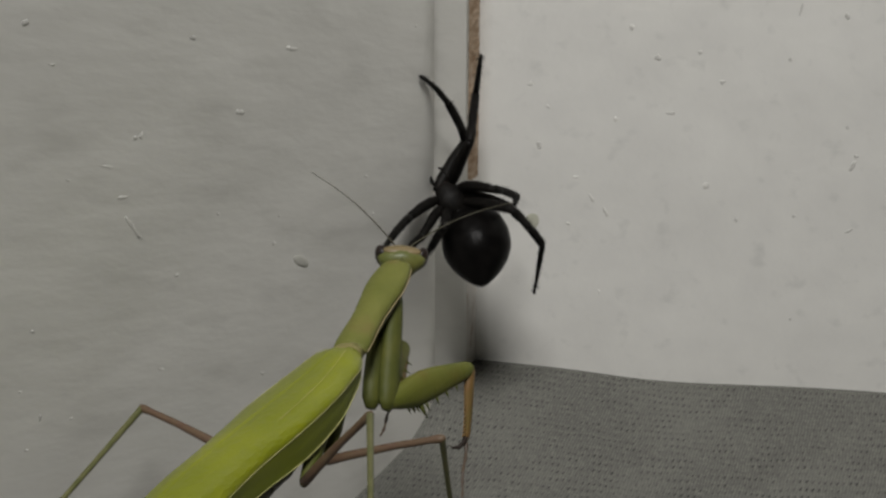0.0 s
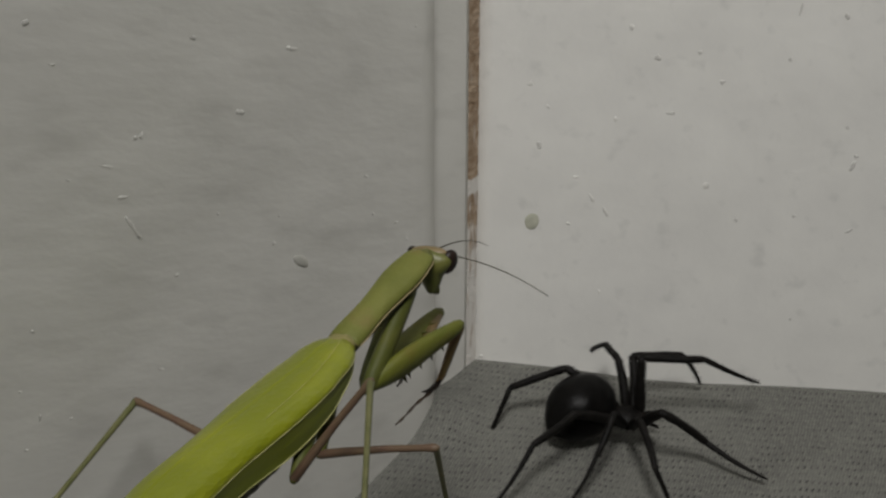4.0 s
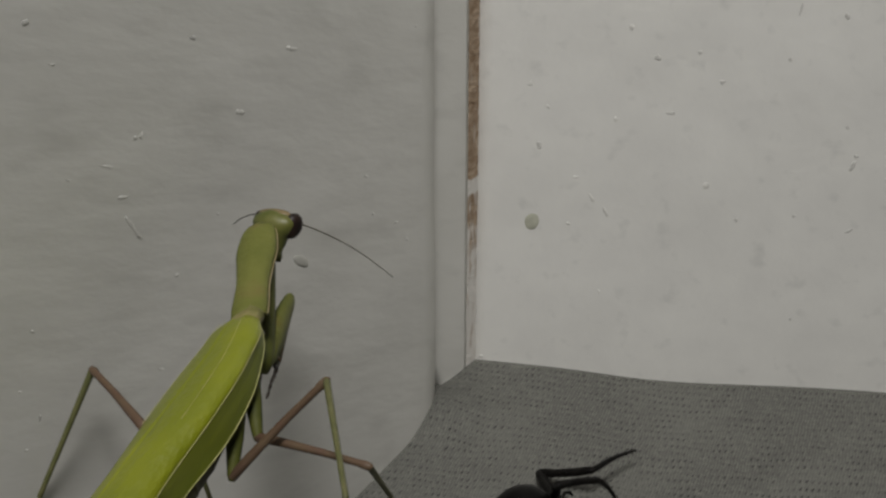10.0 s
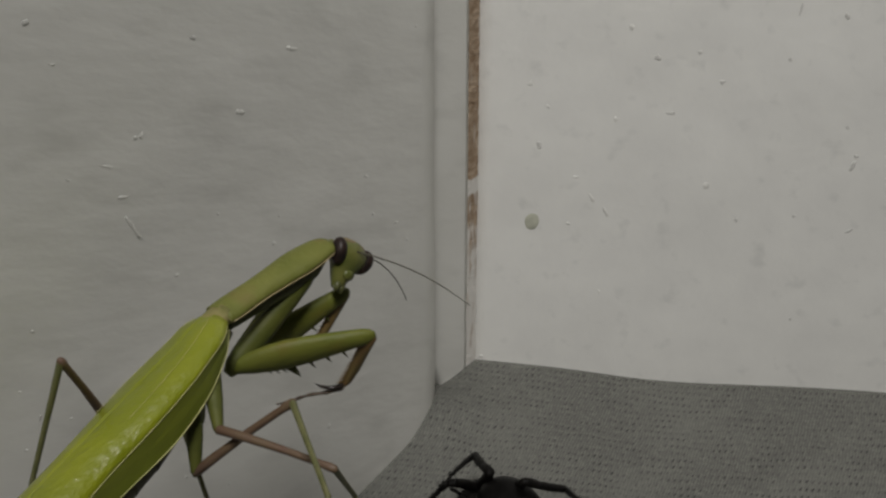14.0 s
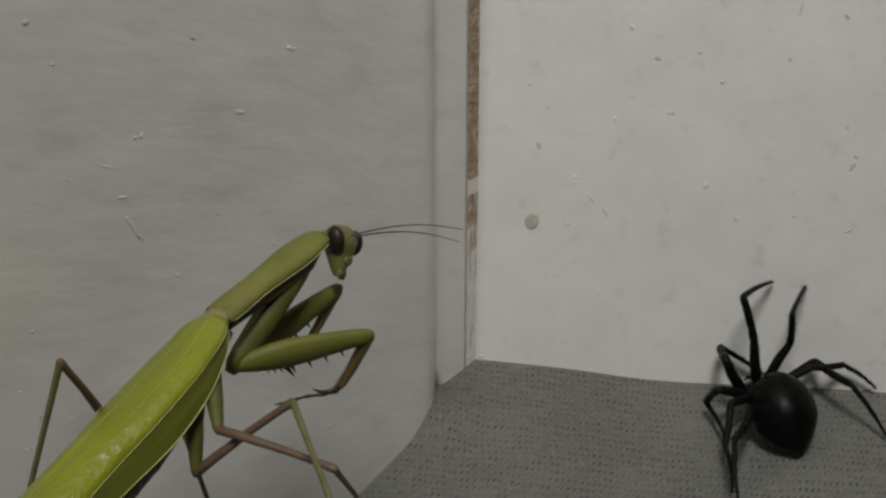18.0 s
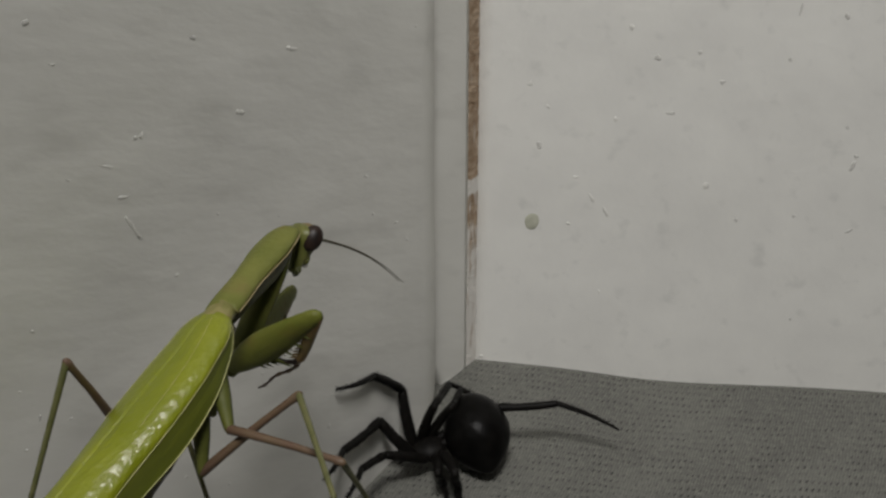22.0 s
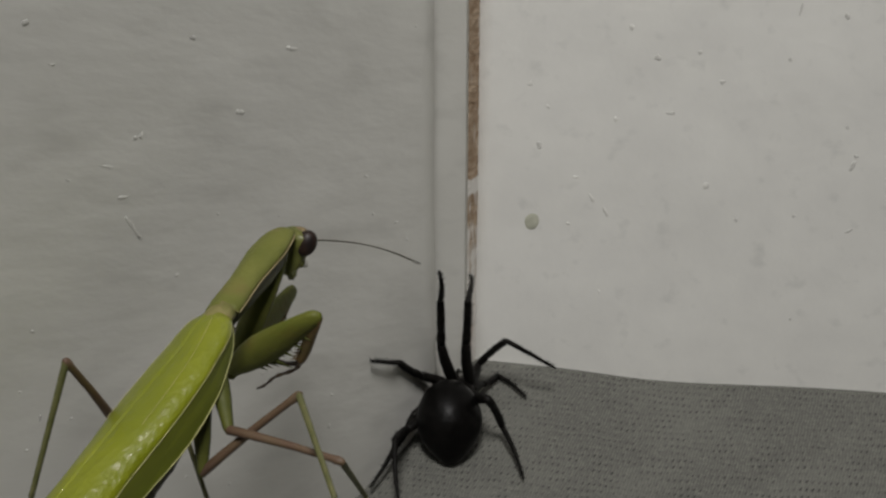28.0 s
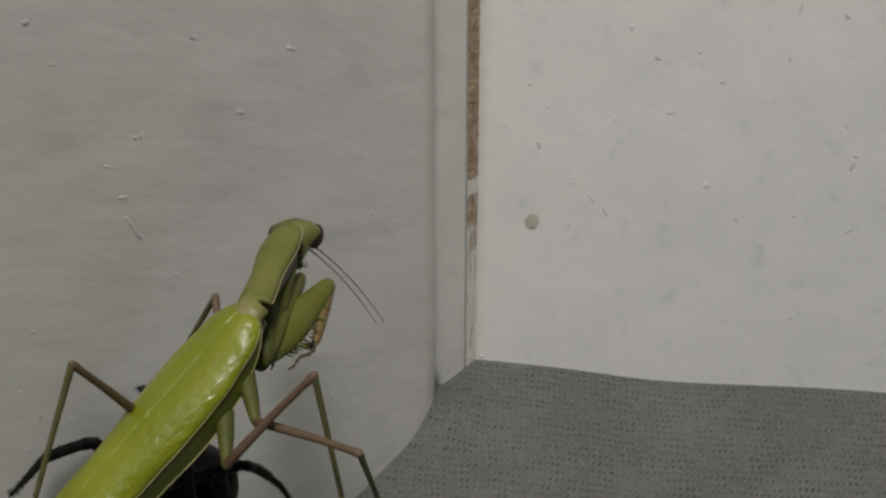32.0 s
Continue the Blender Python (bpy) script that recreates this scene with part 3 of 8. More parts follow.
def profile_at(table, u):
    """A smooth curve through the rows of a table whose first column is the share of the length."""
    n = len(table)
    i = max(0, min(n - 2, sum(1 for r in table if r[0] <= u) - 1))
    x0, x1 = table[i][0], table[i + 1][0]
    k, h = (u - x0) / (x1 - x0), x1 - x0
    out = []
    for c in range(1, len(table[0])):
        p, q = table[i][c], table[i + 1][c]
        m0 = (q - table[i - 1][c]) / (x1 - table[i - 1][0]) if i > 0 else (q - p) / h
        m1 = (table[i + 2][c] - p) / (table[i + 2][0] - x0) if i + 2 < n else (q - p) / h
        out.append((2 * k ** 3 - 3 * k * k + 1) * p + (k ** 3 - 2 * k * k + k) * h * m0 + (3 * k * k - 2 * k ** 3) * q + (k ** 3 - k * k) * h * m1)
    return out


# share of the length from the wing base, half width, height of the ridge
PRONOTUM = [(0.0, 2.1, 1.4), (0.10, 2.15, 1.5), (0.35, 1.95, 1.5), (0.55, 2.2, 1.5), (0.70, 2.45, 1.45), (0.84, 2.3, 1.3), (0.95, 2.0, 1.05), (1.0, 1.7, 0.8)]


def pronotum_plate():
    rings = []
    for i in range(33):
        u = i / 32
        w, h = profile_at(PRONOTUM, u)
        ring = []
        for k in range(17):
            a = math.pi * k / 16
            ridge = 0.10 * math.exp(-((k - 8) / 1.2) ** 2)
            ring.append(Vector((-w * math.cos(a), PRO_LEN * u, h * math.sin(a) ** 0.8 + ridge - 0.15 * (1 - u))) * MM)
        for k in range(15, 0, -1):
            a = math.pi * k / 16
            ring.append(Vector((-w * 0.93 * math.cos(a), PRO_LEN * u, h * 0.55 * math.sin(a) - 0.3)) * MM)
        rings.append(ring)
    return loft(rings)


plate = part("pronotum", pronotum_plate(), PLATE, mantis, "olive-green saddle plate with a pale rim")
for side in (-1, 1):
    pts = []
    for i in range(25):
        u = 0.02 + 0.95 * i / 24
        w, h = profile_at(PRONOTUM, u)
        pts.append((side * (w + 0.02), PRO_LEN * u, -0.12, 0.07))
    part("pronotum_rim", tube(pts, 8), RIM, plate, "thin pinkish cream rim")
part("transverse_groove", tube([(x * 0.4, PRO_LEN * 0.74 - 0.05 * x * x, 1.40 - 0.045 * x * x, 0.09) for x in range(-5, 6)], 6), PLATE, plate)
part("rear_rim", tube([(2.1 * math.cos(a), 0.05, 1.3 * math.sin(a) - 0.16, 0.09) for a in (math.pi * k / 12 for k in range(13))], 7), JOINT, plate)
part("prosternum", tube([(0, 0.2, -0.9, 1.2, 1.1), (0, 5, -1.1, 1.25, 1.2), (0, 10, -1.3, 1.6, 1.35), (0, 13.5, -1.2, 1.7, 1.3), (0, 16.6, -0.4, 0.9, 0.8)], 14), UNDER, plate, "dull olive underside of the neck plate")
part("neck", tube([(0, 15.6, -0.4, 0.9), (0, 16.8, -0.4, 0.95), (0, 18.0, -0.4, 0.7)], 12), HEAD_GREEN, plate)

# share from the wing base backwards, half width, ridge height, depth of the sides
WINGS = [(0.00, 2.25, 1.19, 0.83), (0.06, 3.77, 1.72, 2.09), (0.13, 4.26, 1.65, 3.41), (0.22, 4.74, 1.75, 4.44), (0.38, 4.77, 2.12, 5.10), (0.60, 4.25, 2.55, 4.43), (0.80, 4.43, 2.70, 4.06), (0.93, 3.50, 2.00, 2.80), (1.00, 1.60, 1.00, 1.20)]


def wing_point(side, u, a, lift=0.0):
    """A point of the folded wing case; a runs from the ridge (0) to the outer edge (1)."""
    w, h, d = profile_at(WINGS, u)
    th = a * 2.0
    x = (w + lift) * math.sin(min(th, 1.75)) + (-0.35 * max(0.0, th - 1.6) * w)
    z = h * math.cos(th) + (lift if th < 1 else 0) if th < 1.57 else -(d * (th - 1.57) / 0.43) * 0.75
    return Vector((side * x, -WING_LEN * u - 0.7, z)) * MM


def tegmen(side, a0, a1, lift):
    nu, na = 48, 18
    outer = [[wing_point(side, i / nu, a0 + (a1 - a0) * k / na, lift * min(1.0, k / 3 - 1.2) + 0.02 * math.sin((a0 + (a1 - a0) * k / na) * 40 + 9 * i / nu)) for k in range(na + 1)] for i in range(nu + 1)]
    bm = bmesh.new()
    top = [[bm.verts.new(p) for p in r] for r in outer]
    low = [[bm.verts.new(p * 1.0 - Vector((p.x * 0.03, 0, 0.00012))) for p in r] for r in outer]
    for i in range(nu):
        for k in range(na):
            bm.faces.new((top[i][k], top[i][k + 1], top[i + 1][k + 1], top[i + 1][k]))
            bm.faces.new((low[i][k], low[i + 1][k], low[i + 1][k + 1], low[i][k + 1]))
    for i in range(nu):
        for k in (0, na):
            bm.faces.new((top[i][k], top[i + 1][k], low[i + 1][k], low[i][k]))
    for k in range(na):
        for i in (0, nu):
            bm.faces.new((top[i][k], top[i][k + 1], low[i][k + 1], low[i][k]))
    return bm


for side in (-1, 1):
    wing = part("forewing", tegmen(side, -0.12 if side > 0 else 0.0, 0.80 if side > 0 else 1.0, 0.07 if side > 0 else 0.0), WING, mantis, "folded lime-green leathery forewing")
    if side > 0:
        part("costal_band", tegmen(side, 0.80, 1.0, 0.0), WING_DARK, wing, "darker olive outer band of the wing")
    part("wing_edge", tube([(*(wing_point(side, 0.01 + 0.97 * i / 40, 1.0) * 1000), 0.075) for i in range(41)], 7), VEIN, wing, "pale cream wing edge")
    if side > 0:
        part("main_vein", tube([(*(wing_point(side, 0.015 + 0.93 * i / 40, 0.80, 0.06) * 1000), 0.055) for i in range(41)], 7), VEIN, wing, "pale lengthwise vein")
    part("fine_vein", tube([(*(wing_point(side, 0.03 + 0.4 * i / 40, 0.20 + 0.16 * (i / 40) ** 0.5, 0.12) * 1000), 0.03) for i in range(41)], 6), VEIN, wing)
part("wing_base", tube([(0, 0.8, 0.0, 1.8, 1.2), (0, -0.6, 0.1, 2.0, 1.25), (0, -1.6, 0.0, 2.3, 1.5), (0, -4, -0.9, 2.6, 1.9)], 16), JOINT, mantis, "wrinkled pinkish wing joint")
BELLY_LINE = [(0, -0.5, -1.4, 1.4, 1.1), (0, -3.6, -2.0, 1.8, 1.5), (0, -8, -2.9, 2.2, 1.8), (0, -12.5, -3.4, 2.7, 2.2), (0, -17, -3.6, 3.0, 2.5), (0, -24, -3.5, 3.1, 2.6), (0, -31, -3.2, 3.2, 2.4), (0, -36, -2.3, 2.4, 1.7), (0, -39, -1.7, 0.8, 0.7)]
belly = part("abdomen", tube(BELLY_LINE, 20), BELLY, mantis, "dark brownish olive abdomen under the wings")
for i in range(6):
    y = -13.5 - 3.6 * i
    near = min(BELLY_LINE, key=lambda s: abs(s[1] - y))
    part("abdomen_ring", tube([(0, y, near[2], near[3] + 0.06, near[4] + 0.06), (0, y - 0.5, near[2], near[3] + 0.06, near[4] + 0.06)], 20), BELLY, belly)


# head: origin at its middle, y is the face, z the crown
def head_skull():
    rings = []
    for i in range(21):
        u = i / 20
        z = 2.3 - 5.9 * u
        w = profile_at([(0, 1.2), (0.05, 2.1), (0.18, 3.0), (0.38, 2.7), (0.58, 1.7), (0.8, 1.1), (1, 0.55)], u)[0]
        d = profile_at([(0, 0.7), (0.06, 1.3), (0.3, 1.85), (0.6, 1.5), (0.85, 0.95), (1, 0.5)], u)[0]
        rings.append([Vector((w * math.cos(a), d * math.sin(a) + 0.3 * u, z - 0.25 * abs(math.cos(a)) * (1 - u))) * MM for a in (2 * math.pi * k / 24 for k in range(24))])
    return loft(rings)


head = part("head", head_skull(), HEAD_GREEN, mantis, "triangular yellow-green head")
part("crown", ellipsoid(2.4, 0.95, 0.62, 24, 12), HEAD_TAN, head, "tan crown between the eyes", pose(0, 0.1 * MM, 1.78 * MM))
for side in (-1, 1):
    part("eye", ellipsoid(0.92, 1.25, 1.6, 26, 18), EYE_DARK, head, "glossy dark brown eye", pose(side * 2.3 * MM, 0.6 * MM, 0.5 * MM, -6, side * 16, side * -22))
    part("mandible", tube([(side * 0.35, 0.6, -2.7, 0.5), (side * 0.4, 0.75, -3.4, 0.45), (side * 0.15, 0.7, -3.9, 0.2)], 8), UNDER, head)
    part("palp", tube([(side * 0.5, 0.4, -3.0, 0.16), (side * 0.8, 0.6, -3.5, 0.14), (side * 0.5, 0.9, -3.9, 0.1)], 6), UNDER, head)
part("clypeus", ellipsoid(0.9, 0.5, 0.75, 14, 10), HEAD_GREEN, head, m=pose(0, 1.35 * MM, -1.6 * MM))

FEELER_LEN = 14.5
feelers = {}
for side in "lr":
    feelers[side] = part("antenna", tube([(0, FEELER_LEN * u, -1.3 * u ** 2.4 + 0.6 * math.sin(math.pi * u), 0.06 * (1 - u) + 0.045) for u in (i / 16 for i in range(17))], 6), FEELER, mantis, "long dark thread-like antenna")

mantis_limbs = {}
SPINE = finish(tube([(0, 0, 0, 0.19), (0.03, 0.65, 0, 0.11), (0.1, 1.25, 0, 0.02)], 6), "spine", BLACK_TIP)

SPINE_OLIVE = finish(tube([(0, 0, 0, 0.22), (0.03, 0.65, 0, 0.13), (0.1, 1.3, 0, 0.02)], 6), "spine", COXA)
SPINE_TAN = finish(tube([(0, 0, 0, 0.18), (0.03, 0.42, 0, 0.11), (0.08, 0.8, 0, 0.02)], 6), "spine", TIBIA_TAN)


def fore_femur():
    st = []
    for u, r, f, z in ((-0.03, 0.4, 0.4, 0), (0.02, 0.8, 0.9, 0), (0.13, 1.0, 1.5, 0.05), (0.26, 1.12, 1.95, 0.1), (0.40, 1.15, 2.15, 0.12), (0.55, 1.08, 2.0, 0.12), (0.72, 0.98, 1.62, 0.1), (0.86, 0.88, 1.32, 0.05), (0.95, 0.78, 1.12, 0), (1.0, 0.6, 0.85, 0), (1.03, 0.25, 0.35, 0)):
        st.append((0, FORE[1] * u, z, r, f))
    return tube(st, 14)


fore_meshes = {
    "foreleg_coxa": finish(tube([(0, -0.5, 0, 0.7, 0.9), (0, 1.0, 0.05, 1.0, 1.25), (0, 4, 0.1, 1.05, 1.4), (0, 8, 0.15, 1.1, 1.5), (0, 11.8, 0.1, 1.1, 1.5), (0, 13.7, 0, 0.95, 1.25), (0, 14.8, 0, 0.5, 0.7)], 16), "foreleg_coxa", COXA),
    "foreleg_femur": finish(fore_femur(), "foreleg_femur", LIMB_GREEN),
    "foreleg_tibia": finish(tube([(0, -0.3, 0, 0.35), (0, 0.3, 0, 0.6, 0.78), (0, 3, 0, 0.54, 0.78), (0, 6, 0.1, 0.47, 0.66), (0, 8.2, 0.05, 0.42, 0.52), (0, 9.2, -0.2, 0.3, 0.3)], 10), "foreleg_tibia", TIBIA_TAN),
    "foreleg_tarsus": finish(tube([(0, 8.0 * u, 0.18 * math.sin(9 * u), 0.24 - 0.1 * u + 0.05 * math.sin(31 * u)) for u in (i / 20 for i in range(21))], 8), "foreleg_tarsus", TARSUS),
}
CLAW = finish(tube([(0, 8.3, 0.0, 0.36), (0, 9.3, -0.5, 0.33), (0, 9.8, -1.5, 0.26), (0, 9.7, -2.6, 0.17), (0, 9.3, -3.5, 0.04)], 10), "claw", BLACK_TIP)
for side in "lr":
    for nm, me in fore_meshes.items():
        mantis_limbs["f" + side, nm] = part(nm, me, None, mantis, "slender brownish foot" if nm.endswith("tarsus") else "")
    fem, tib = mantis_limbs["f" + side, "foreleg_femur"], mantis_limbs["f" + side, "foreleg_tibia"]
    for i in range(13):
        big = 0.85 if i % 2 else 0.55
        part("spine", SPINE, None, fem, m=pose(-0.45 * MM, (4.6 + 0.72 * i) * MM, (-1.85 + 0.075 * i) * MM, -78, 0, 0) @ Matrix.Scale(big, 4))
    for i in range(4):
        part("outer_spine", SPINE_OLIVE, None, fem, m=pose(0.5 * MM, (6.6 + 1.95 * i) * MM, (-1.78 + 0.19 * i) * MM, -70, 0, 0) @ Matrix.Scale(1.0 - 0.08 * i, 4))
    for i in range(4):
        part("long_spine", SPINE_OLIVE, None, fem, m=pose(0.1 * MM, (3.6 + 0.75 * i) * MM, -1.7 * MM, -64, 0, 0) @ Matrix.Scale((0.7, 0.85, 1.0, 1.9)[i], 4))
    for i in range(13):
        part("spine", SPINE_TAN, None, tib, m=pose(0.1 * MM, (1.2 + 0.58 * i) * MM, -0.45 * MM, -62, 0, 0) @ Matrix.Scale(0.55 + 0.045 * i, 4))
    part("claw", CLAW, None, tib, "hooked black-brown claw")

for kind, (cox, fem, tib, tar) in (("m", MID), ("h", HIND)):
    big = 1.0 if kind == "m" else 1.05
    meshes = {
        "leg_coxa": finish(limb(cox, [(-0.05, 0.6), (0, 1.15 * big), (0.5, 0.95 * big), (0.85, 0.68 * big), (0.98, 0.58 * big), (1.06, 0.35)], 10, -0.2), "leg_coxa", COXA),
        "leg_femur": finish(limb(fem, [(-0.02, 0.3), (0, 0.55 * big), (0.2, 0.52 * big), (0.6, 0.42 * big), (0.9, 0.40 * big), (0.97, 0.5 * big), (1.01, 0.42 * big), (1.03, 0.15)], 10, 0.2), "leg_femur", LIMB_BROWN),
        "leg_tibia": finish(limb(tib, [(-0.02, 0.2), (0, 0.42 * big), (0.05, 0.38 * big), (0.5, 0.32 * big), (0.95, 0.30 * big), (1.0, 0.32 * big), (1.02, 0.1)], 10), "leg_tibia", LIMB_OLIVE),
        "leg_tarsus": finish(tube([(0, tar * u, 0.1 * math.sin(8 * u), 0.24 - 0.08 * u + 0.04 * math.sin(28 * u)) for u in (i / 18 for i in range(19))], 8), "leg_tarsus", LIMB_OLIVE),
    }
    for side in "lr":
        for nm, me in meshes.items():
            mantis_limbs[kind + side, nm] = part(nm, me, None, mantis)


# ---- how the creatures move ----
spider_keys, mantis_keys = [], []


def spider_at(t, front, abdomen, tail, up, **legs):
    """A stance of the spider: middle of the front body and of the abdomen, the way its tail points, its upward side, and knee, ankle and foot of each leg, in mm."""
    v = {"front": front, "abdomen": abdomen, "tail": tail, "up": up}
    for k, pts in legs.items():
        for i, q in enumerate(pts):
            v[k, i] = q
    spider_keys.append((t, {k: np.array(q, float) for k, q in v.items()}))


def mantis_at(t, base, tail, up, neck, neck_up, head_mid, crown, face, **legs):
    """A stance of the mantis: wing base, tail, neck and head, with the sides that face up, and the joints of each leg, in mm."""
    v = {"base": base, "tail": tail, "up": up, "neck": neck, "neck_up": neck_up, "head": head_mid, "crown": crown, "face": face}
    for k, pts in legs.items():
        if k[0] == "a":
            v[k] = pts
        else:
            for i, q in enumerate(pts):
                v[k, i] = q
    mantis_keys.append((t, {k: np.array(q, float) for k, q in v.items()}))


def between(keys, t):
    """The stance at t, gliding from key to key without overshoot."""
    ts = [k[0] for k in keys]
    i = max(0, min(len(ts) - 2, sum(1 for x in ts if x <= t) - 1))
    u = min(1.0, max(0.0, (t - ts[i]) / (ts[i + 1] - ts[i])))
    h = ts[i + 1] - ts[i]
    out = {}
    for name, p1 in keys[i][1].items():
        p2 = keys[i + 1][1][name]
        d = (p2 - p1) / h

        def slope(j, other):
            if j < 0 or j >= len(keys):
                return np.zeros(3)
            q = keys[j][1][name]
            e = (p1 - q) / (ts[i] - ts[j]) if other == 0 else (q - p2) / (ts[j] - ts[i + 1])
            s = d * e
            return np.where(s > 0, 2 * s / np.where(np.abs(d + e) < 1e-9, 1, d + e), 0.0)
        m1, m2 = slope(i - 1, 0), slope(i + 2, 1)
        out[name] = ((2 * u ** 3 - 3 * u ** 2 + 1) * p1 + (u ** 3 - 2 * u ** 2 + u) * h * m1
                     + (-2 * u ** 3 + 3 * u ** 2) * p2 + (u ** 3 - u ** 2) * h * m2)
    return out


def facing(origin, y, z):
    """The pose at origin (mm) whose +y runs along y and whose +z lies nearest to z."""
    y = Vector(y).normalized()
    z = Vector(z)
    z = (z - y * z.dot(y)).normalized()
    x = y.cross(z)
    m = Matrix((x, y, z)).transposed().to_4x4()
    m.translation = Vector(origin) * MM
    return m


def chain(start, joints, lengths):
    """Joints of a limb at their true lengths."""
    pts = [np.array(start, float)]
    for q, n in zip(joints, lengths):
        d = q - pts[-1]
        pts.append(pts[-1] + d / max(1e-6, np.linalg.norm(d)) * n)
    return pts


def times(keys):
    """Moments for the rows: the keys, and steps between those that differ."""
    out = [0.0]
    for (t0, a), (t1, b) in zip(keys, keys[1:]):
        far = max(float(np.abs(a[k] - b[k]).max()) for k in a)
        n = 1 if far < 0.15 else max(2, math.ceil((t1 - t0) / (0.1 if far > 4 else 0.25)))
        if far > 12:
            n = max(n, math.ceil((t1 - t0) / 0.0667))
        out += [t0 + (t1 - t0) * i / n for i in range(1, n + 1)]
    return out


def carry(hint, owner, y):
    """A side vector for a limb that turns as little as possible about its own line."""
    z = hint.get(owner, Vector((0.13, 0.21, 0.97)))
    y = Vector(y).normalized()
    z = z - y * z.dot(y)
    if z.length < 1e-3:
        z = Vector((1, 0, 0)) - y * y.x
    hint[owner] = z.normalized()
    return hint[owner]


def move_spider():
    rows, hint = {}, {}
    for t in times(spider_keys):
        s = between(spider_keys, t)
        p, a, up = s["front"], s["abdomen"], Vector(s["up"]).normalized()
        ahead = Vector(p - a).normalized()
        body = facing(p, ahead - 0.5 * up * ahead.dot(up), up)
        rows.setdefault(spider, []).append((t, body))
        home = body.inverted()
        middle = p - np.array(ahead) * 8.2
        rows.setdefault(abdomen_part, []).append((t, home @ facing(middle, -s["tail"], up + ahead * 0.4)))
        for key, lengths in SPIDER_LEGS.items():
            for side in "lr":
                hip = Vector(SPIDER_HIPS[key])
                hip.x *= -1 if side == "l" else 1
                start = np.array(body @ (hip * MM)) / MM
                pts = chain(start, [s[side + key, i] for i in range(3)], lengths)
                for i, nm in enumerate(("leg_femur", "leg_tibia", "leg_metatarsus")):
                    d = pts[i + 1] - pts[i]
                    rows.setdefault(spider_limbs[side + key, nm], []).append(
                        (t, home @ facing(pts[i], d, carry(hint, (side, key, i), d))))
    for ob, r in rows.items():
        walk(ob, r)


def move_mantis():
    rows, hint = {}, {}
    for t in times(mantis_keys):
        s = between(mantis_keys, t)
        w = s["base"]
        trunk = facing(w, w - s["tail"], s["up"])
        rows.setdefault(mantis, []).append((t, trunk))
        home = trunk.inverted()
        saddle = facing(w, s["neck"] - w, s["neck_up"])
        rows.setdefault(plate, []).append((t, home @ saddle))
        neck = np.array(saddle @ Vector((0, PRO_LEN * MM, 0))) / MM
        mid = chain(neck, [s["head"]], [3.0])[1]
        skull = facing(mid, s["face"], s["crown"])
        rows.setdefault(head, []).append((t, home @ skull))
        for side, sign in (("l", -1), ("r", 1)):
            root = np.array(skull @ (Vector((sign * 0.5, 1.6, 1.2)) * MM)) / MM
            rows.setdefault(feelers[side], []).append((t, home @ facing(root, s["a" + side], Vector((0, 0, 1)))))
            for kind, names, lengths, place in (
                    ("f", ("foreleg_coxa", "foreleg_femur", "foreleg_tibia", "foreleg_tarsus"), FORE, (0.75, 12.9, -1.2)),
                    ("m", ("leg_coxa", "leg_femur", "leg_tibia", "leg_tarsus"), MID, (1.5, -5.4, -2.6)),
                    ("h", ("leg_coxa", "leg_femur", "leg_tibia", "leg_tarsus"), HIND, (2.0, -9.7, -3.2))):
                frame_of = saddle if kind == "f" else trunk
                start = np.array(frame_of @ (Vector((sign * place[0], place[1], place[2])) * MM)) / MM
                pts = chain(start, [s[kind + side, i] for i in range(4)], lengths)
                hinge = None
                if kind == "f":
                    hinge = Vector(np.cross(pts[2] - pts[1], pts[3] - pts[2]))
                for i, nm in enumerate(names):
                    d = pts[i + 1] - pts[i]
                    z = carry(hint, (kind, side, i), d)
                    if hinge is not None and hinge.length > 1e-3:
                        z = hinge.cross(Vector(d)) * -1
                    rows.setdefault(mantis_limbs[kind + side, nm], []).append((t, home @ facing(pts[i], d, z)))
    for ob, r in rows.items():
        walk(ob, r)


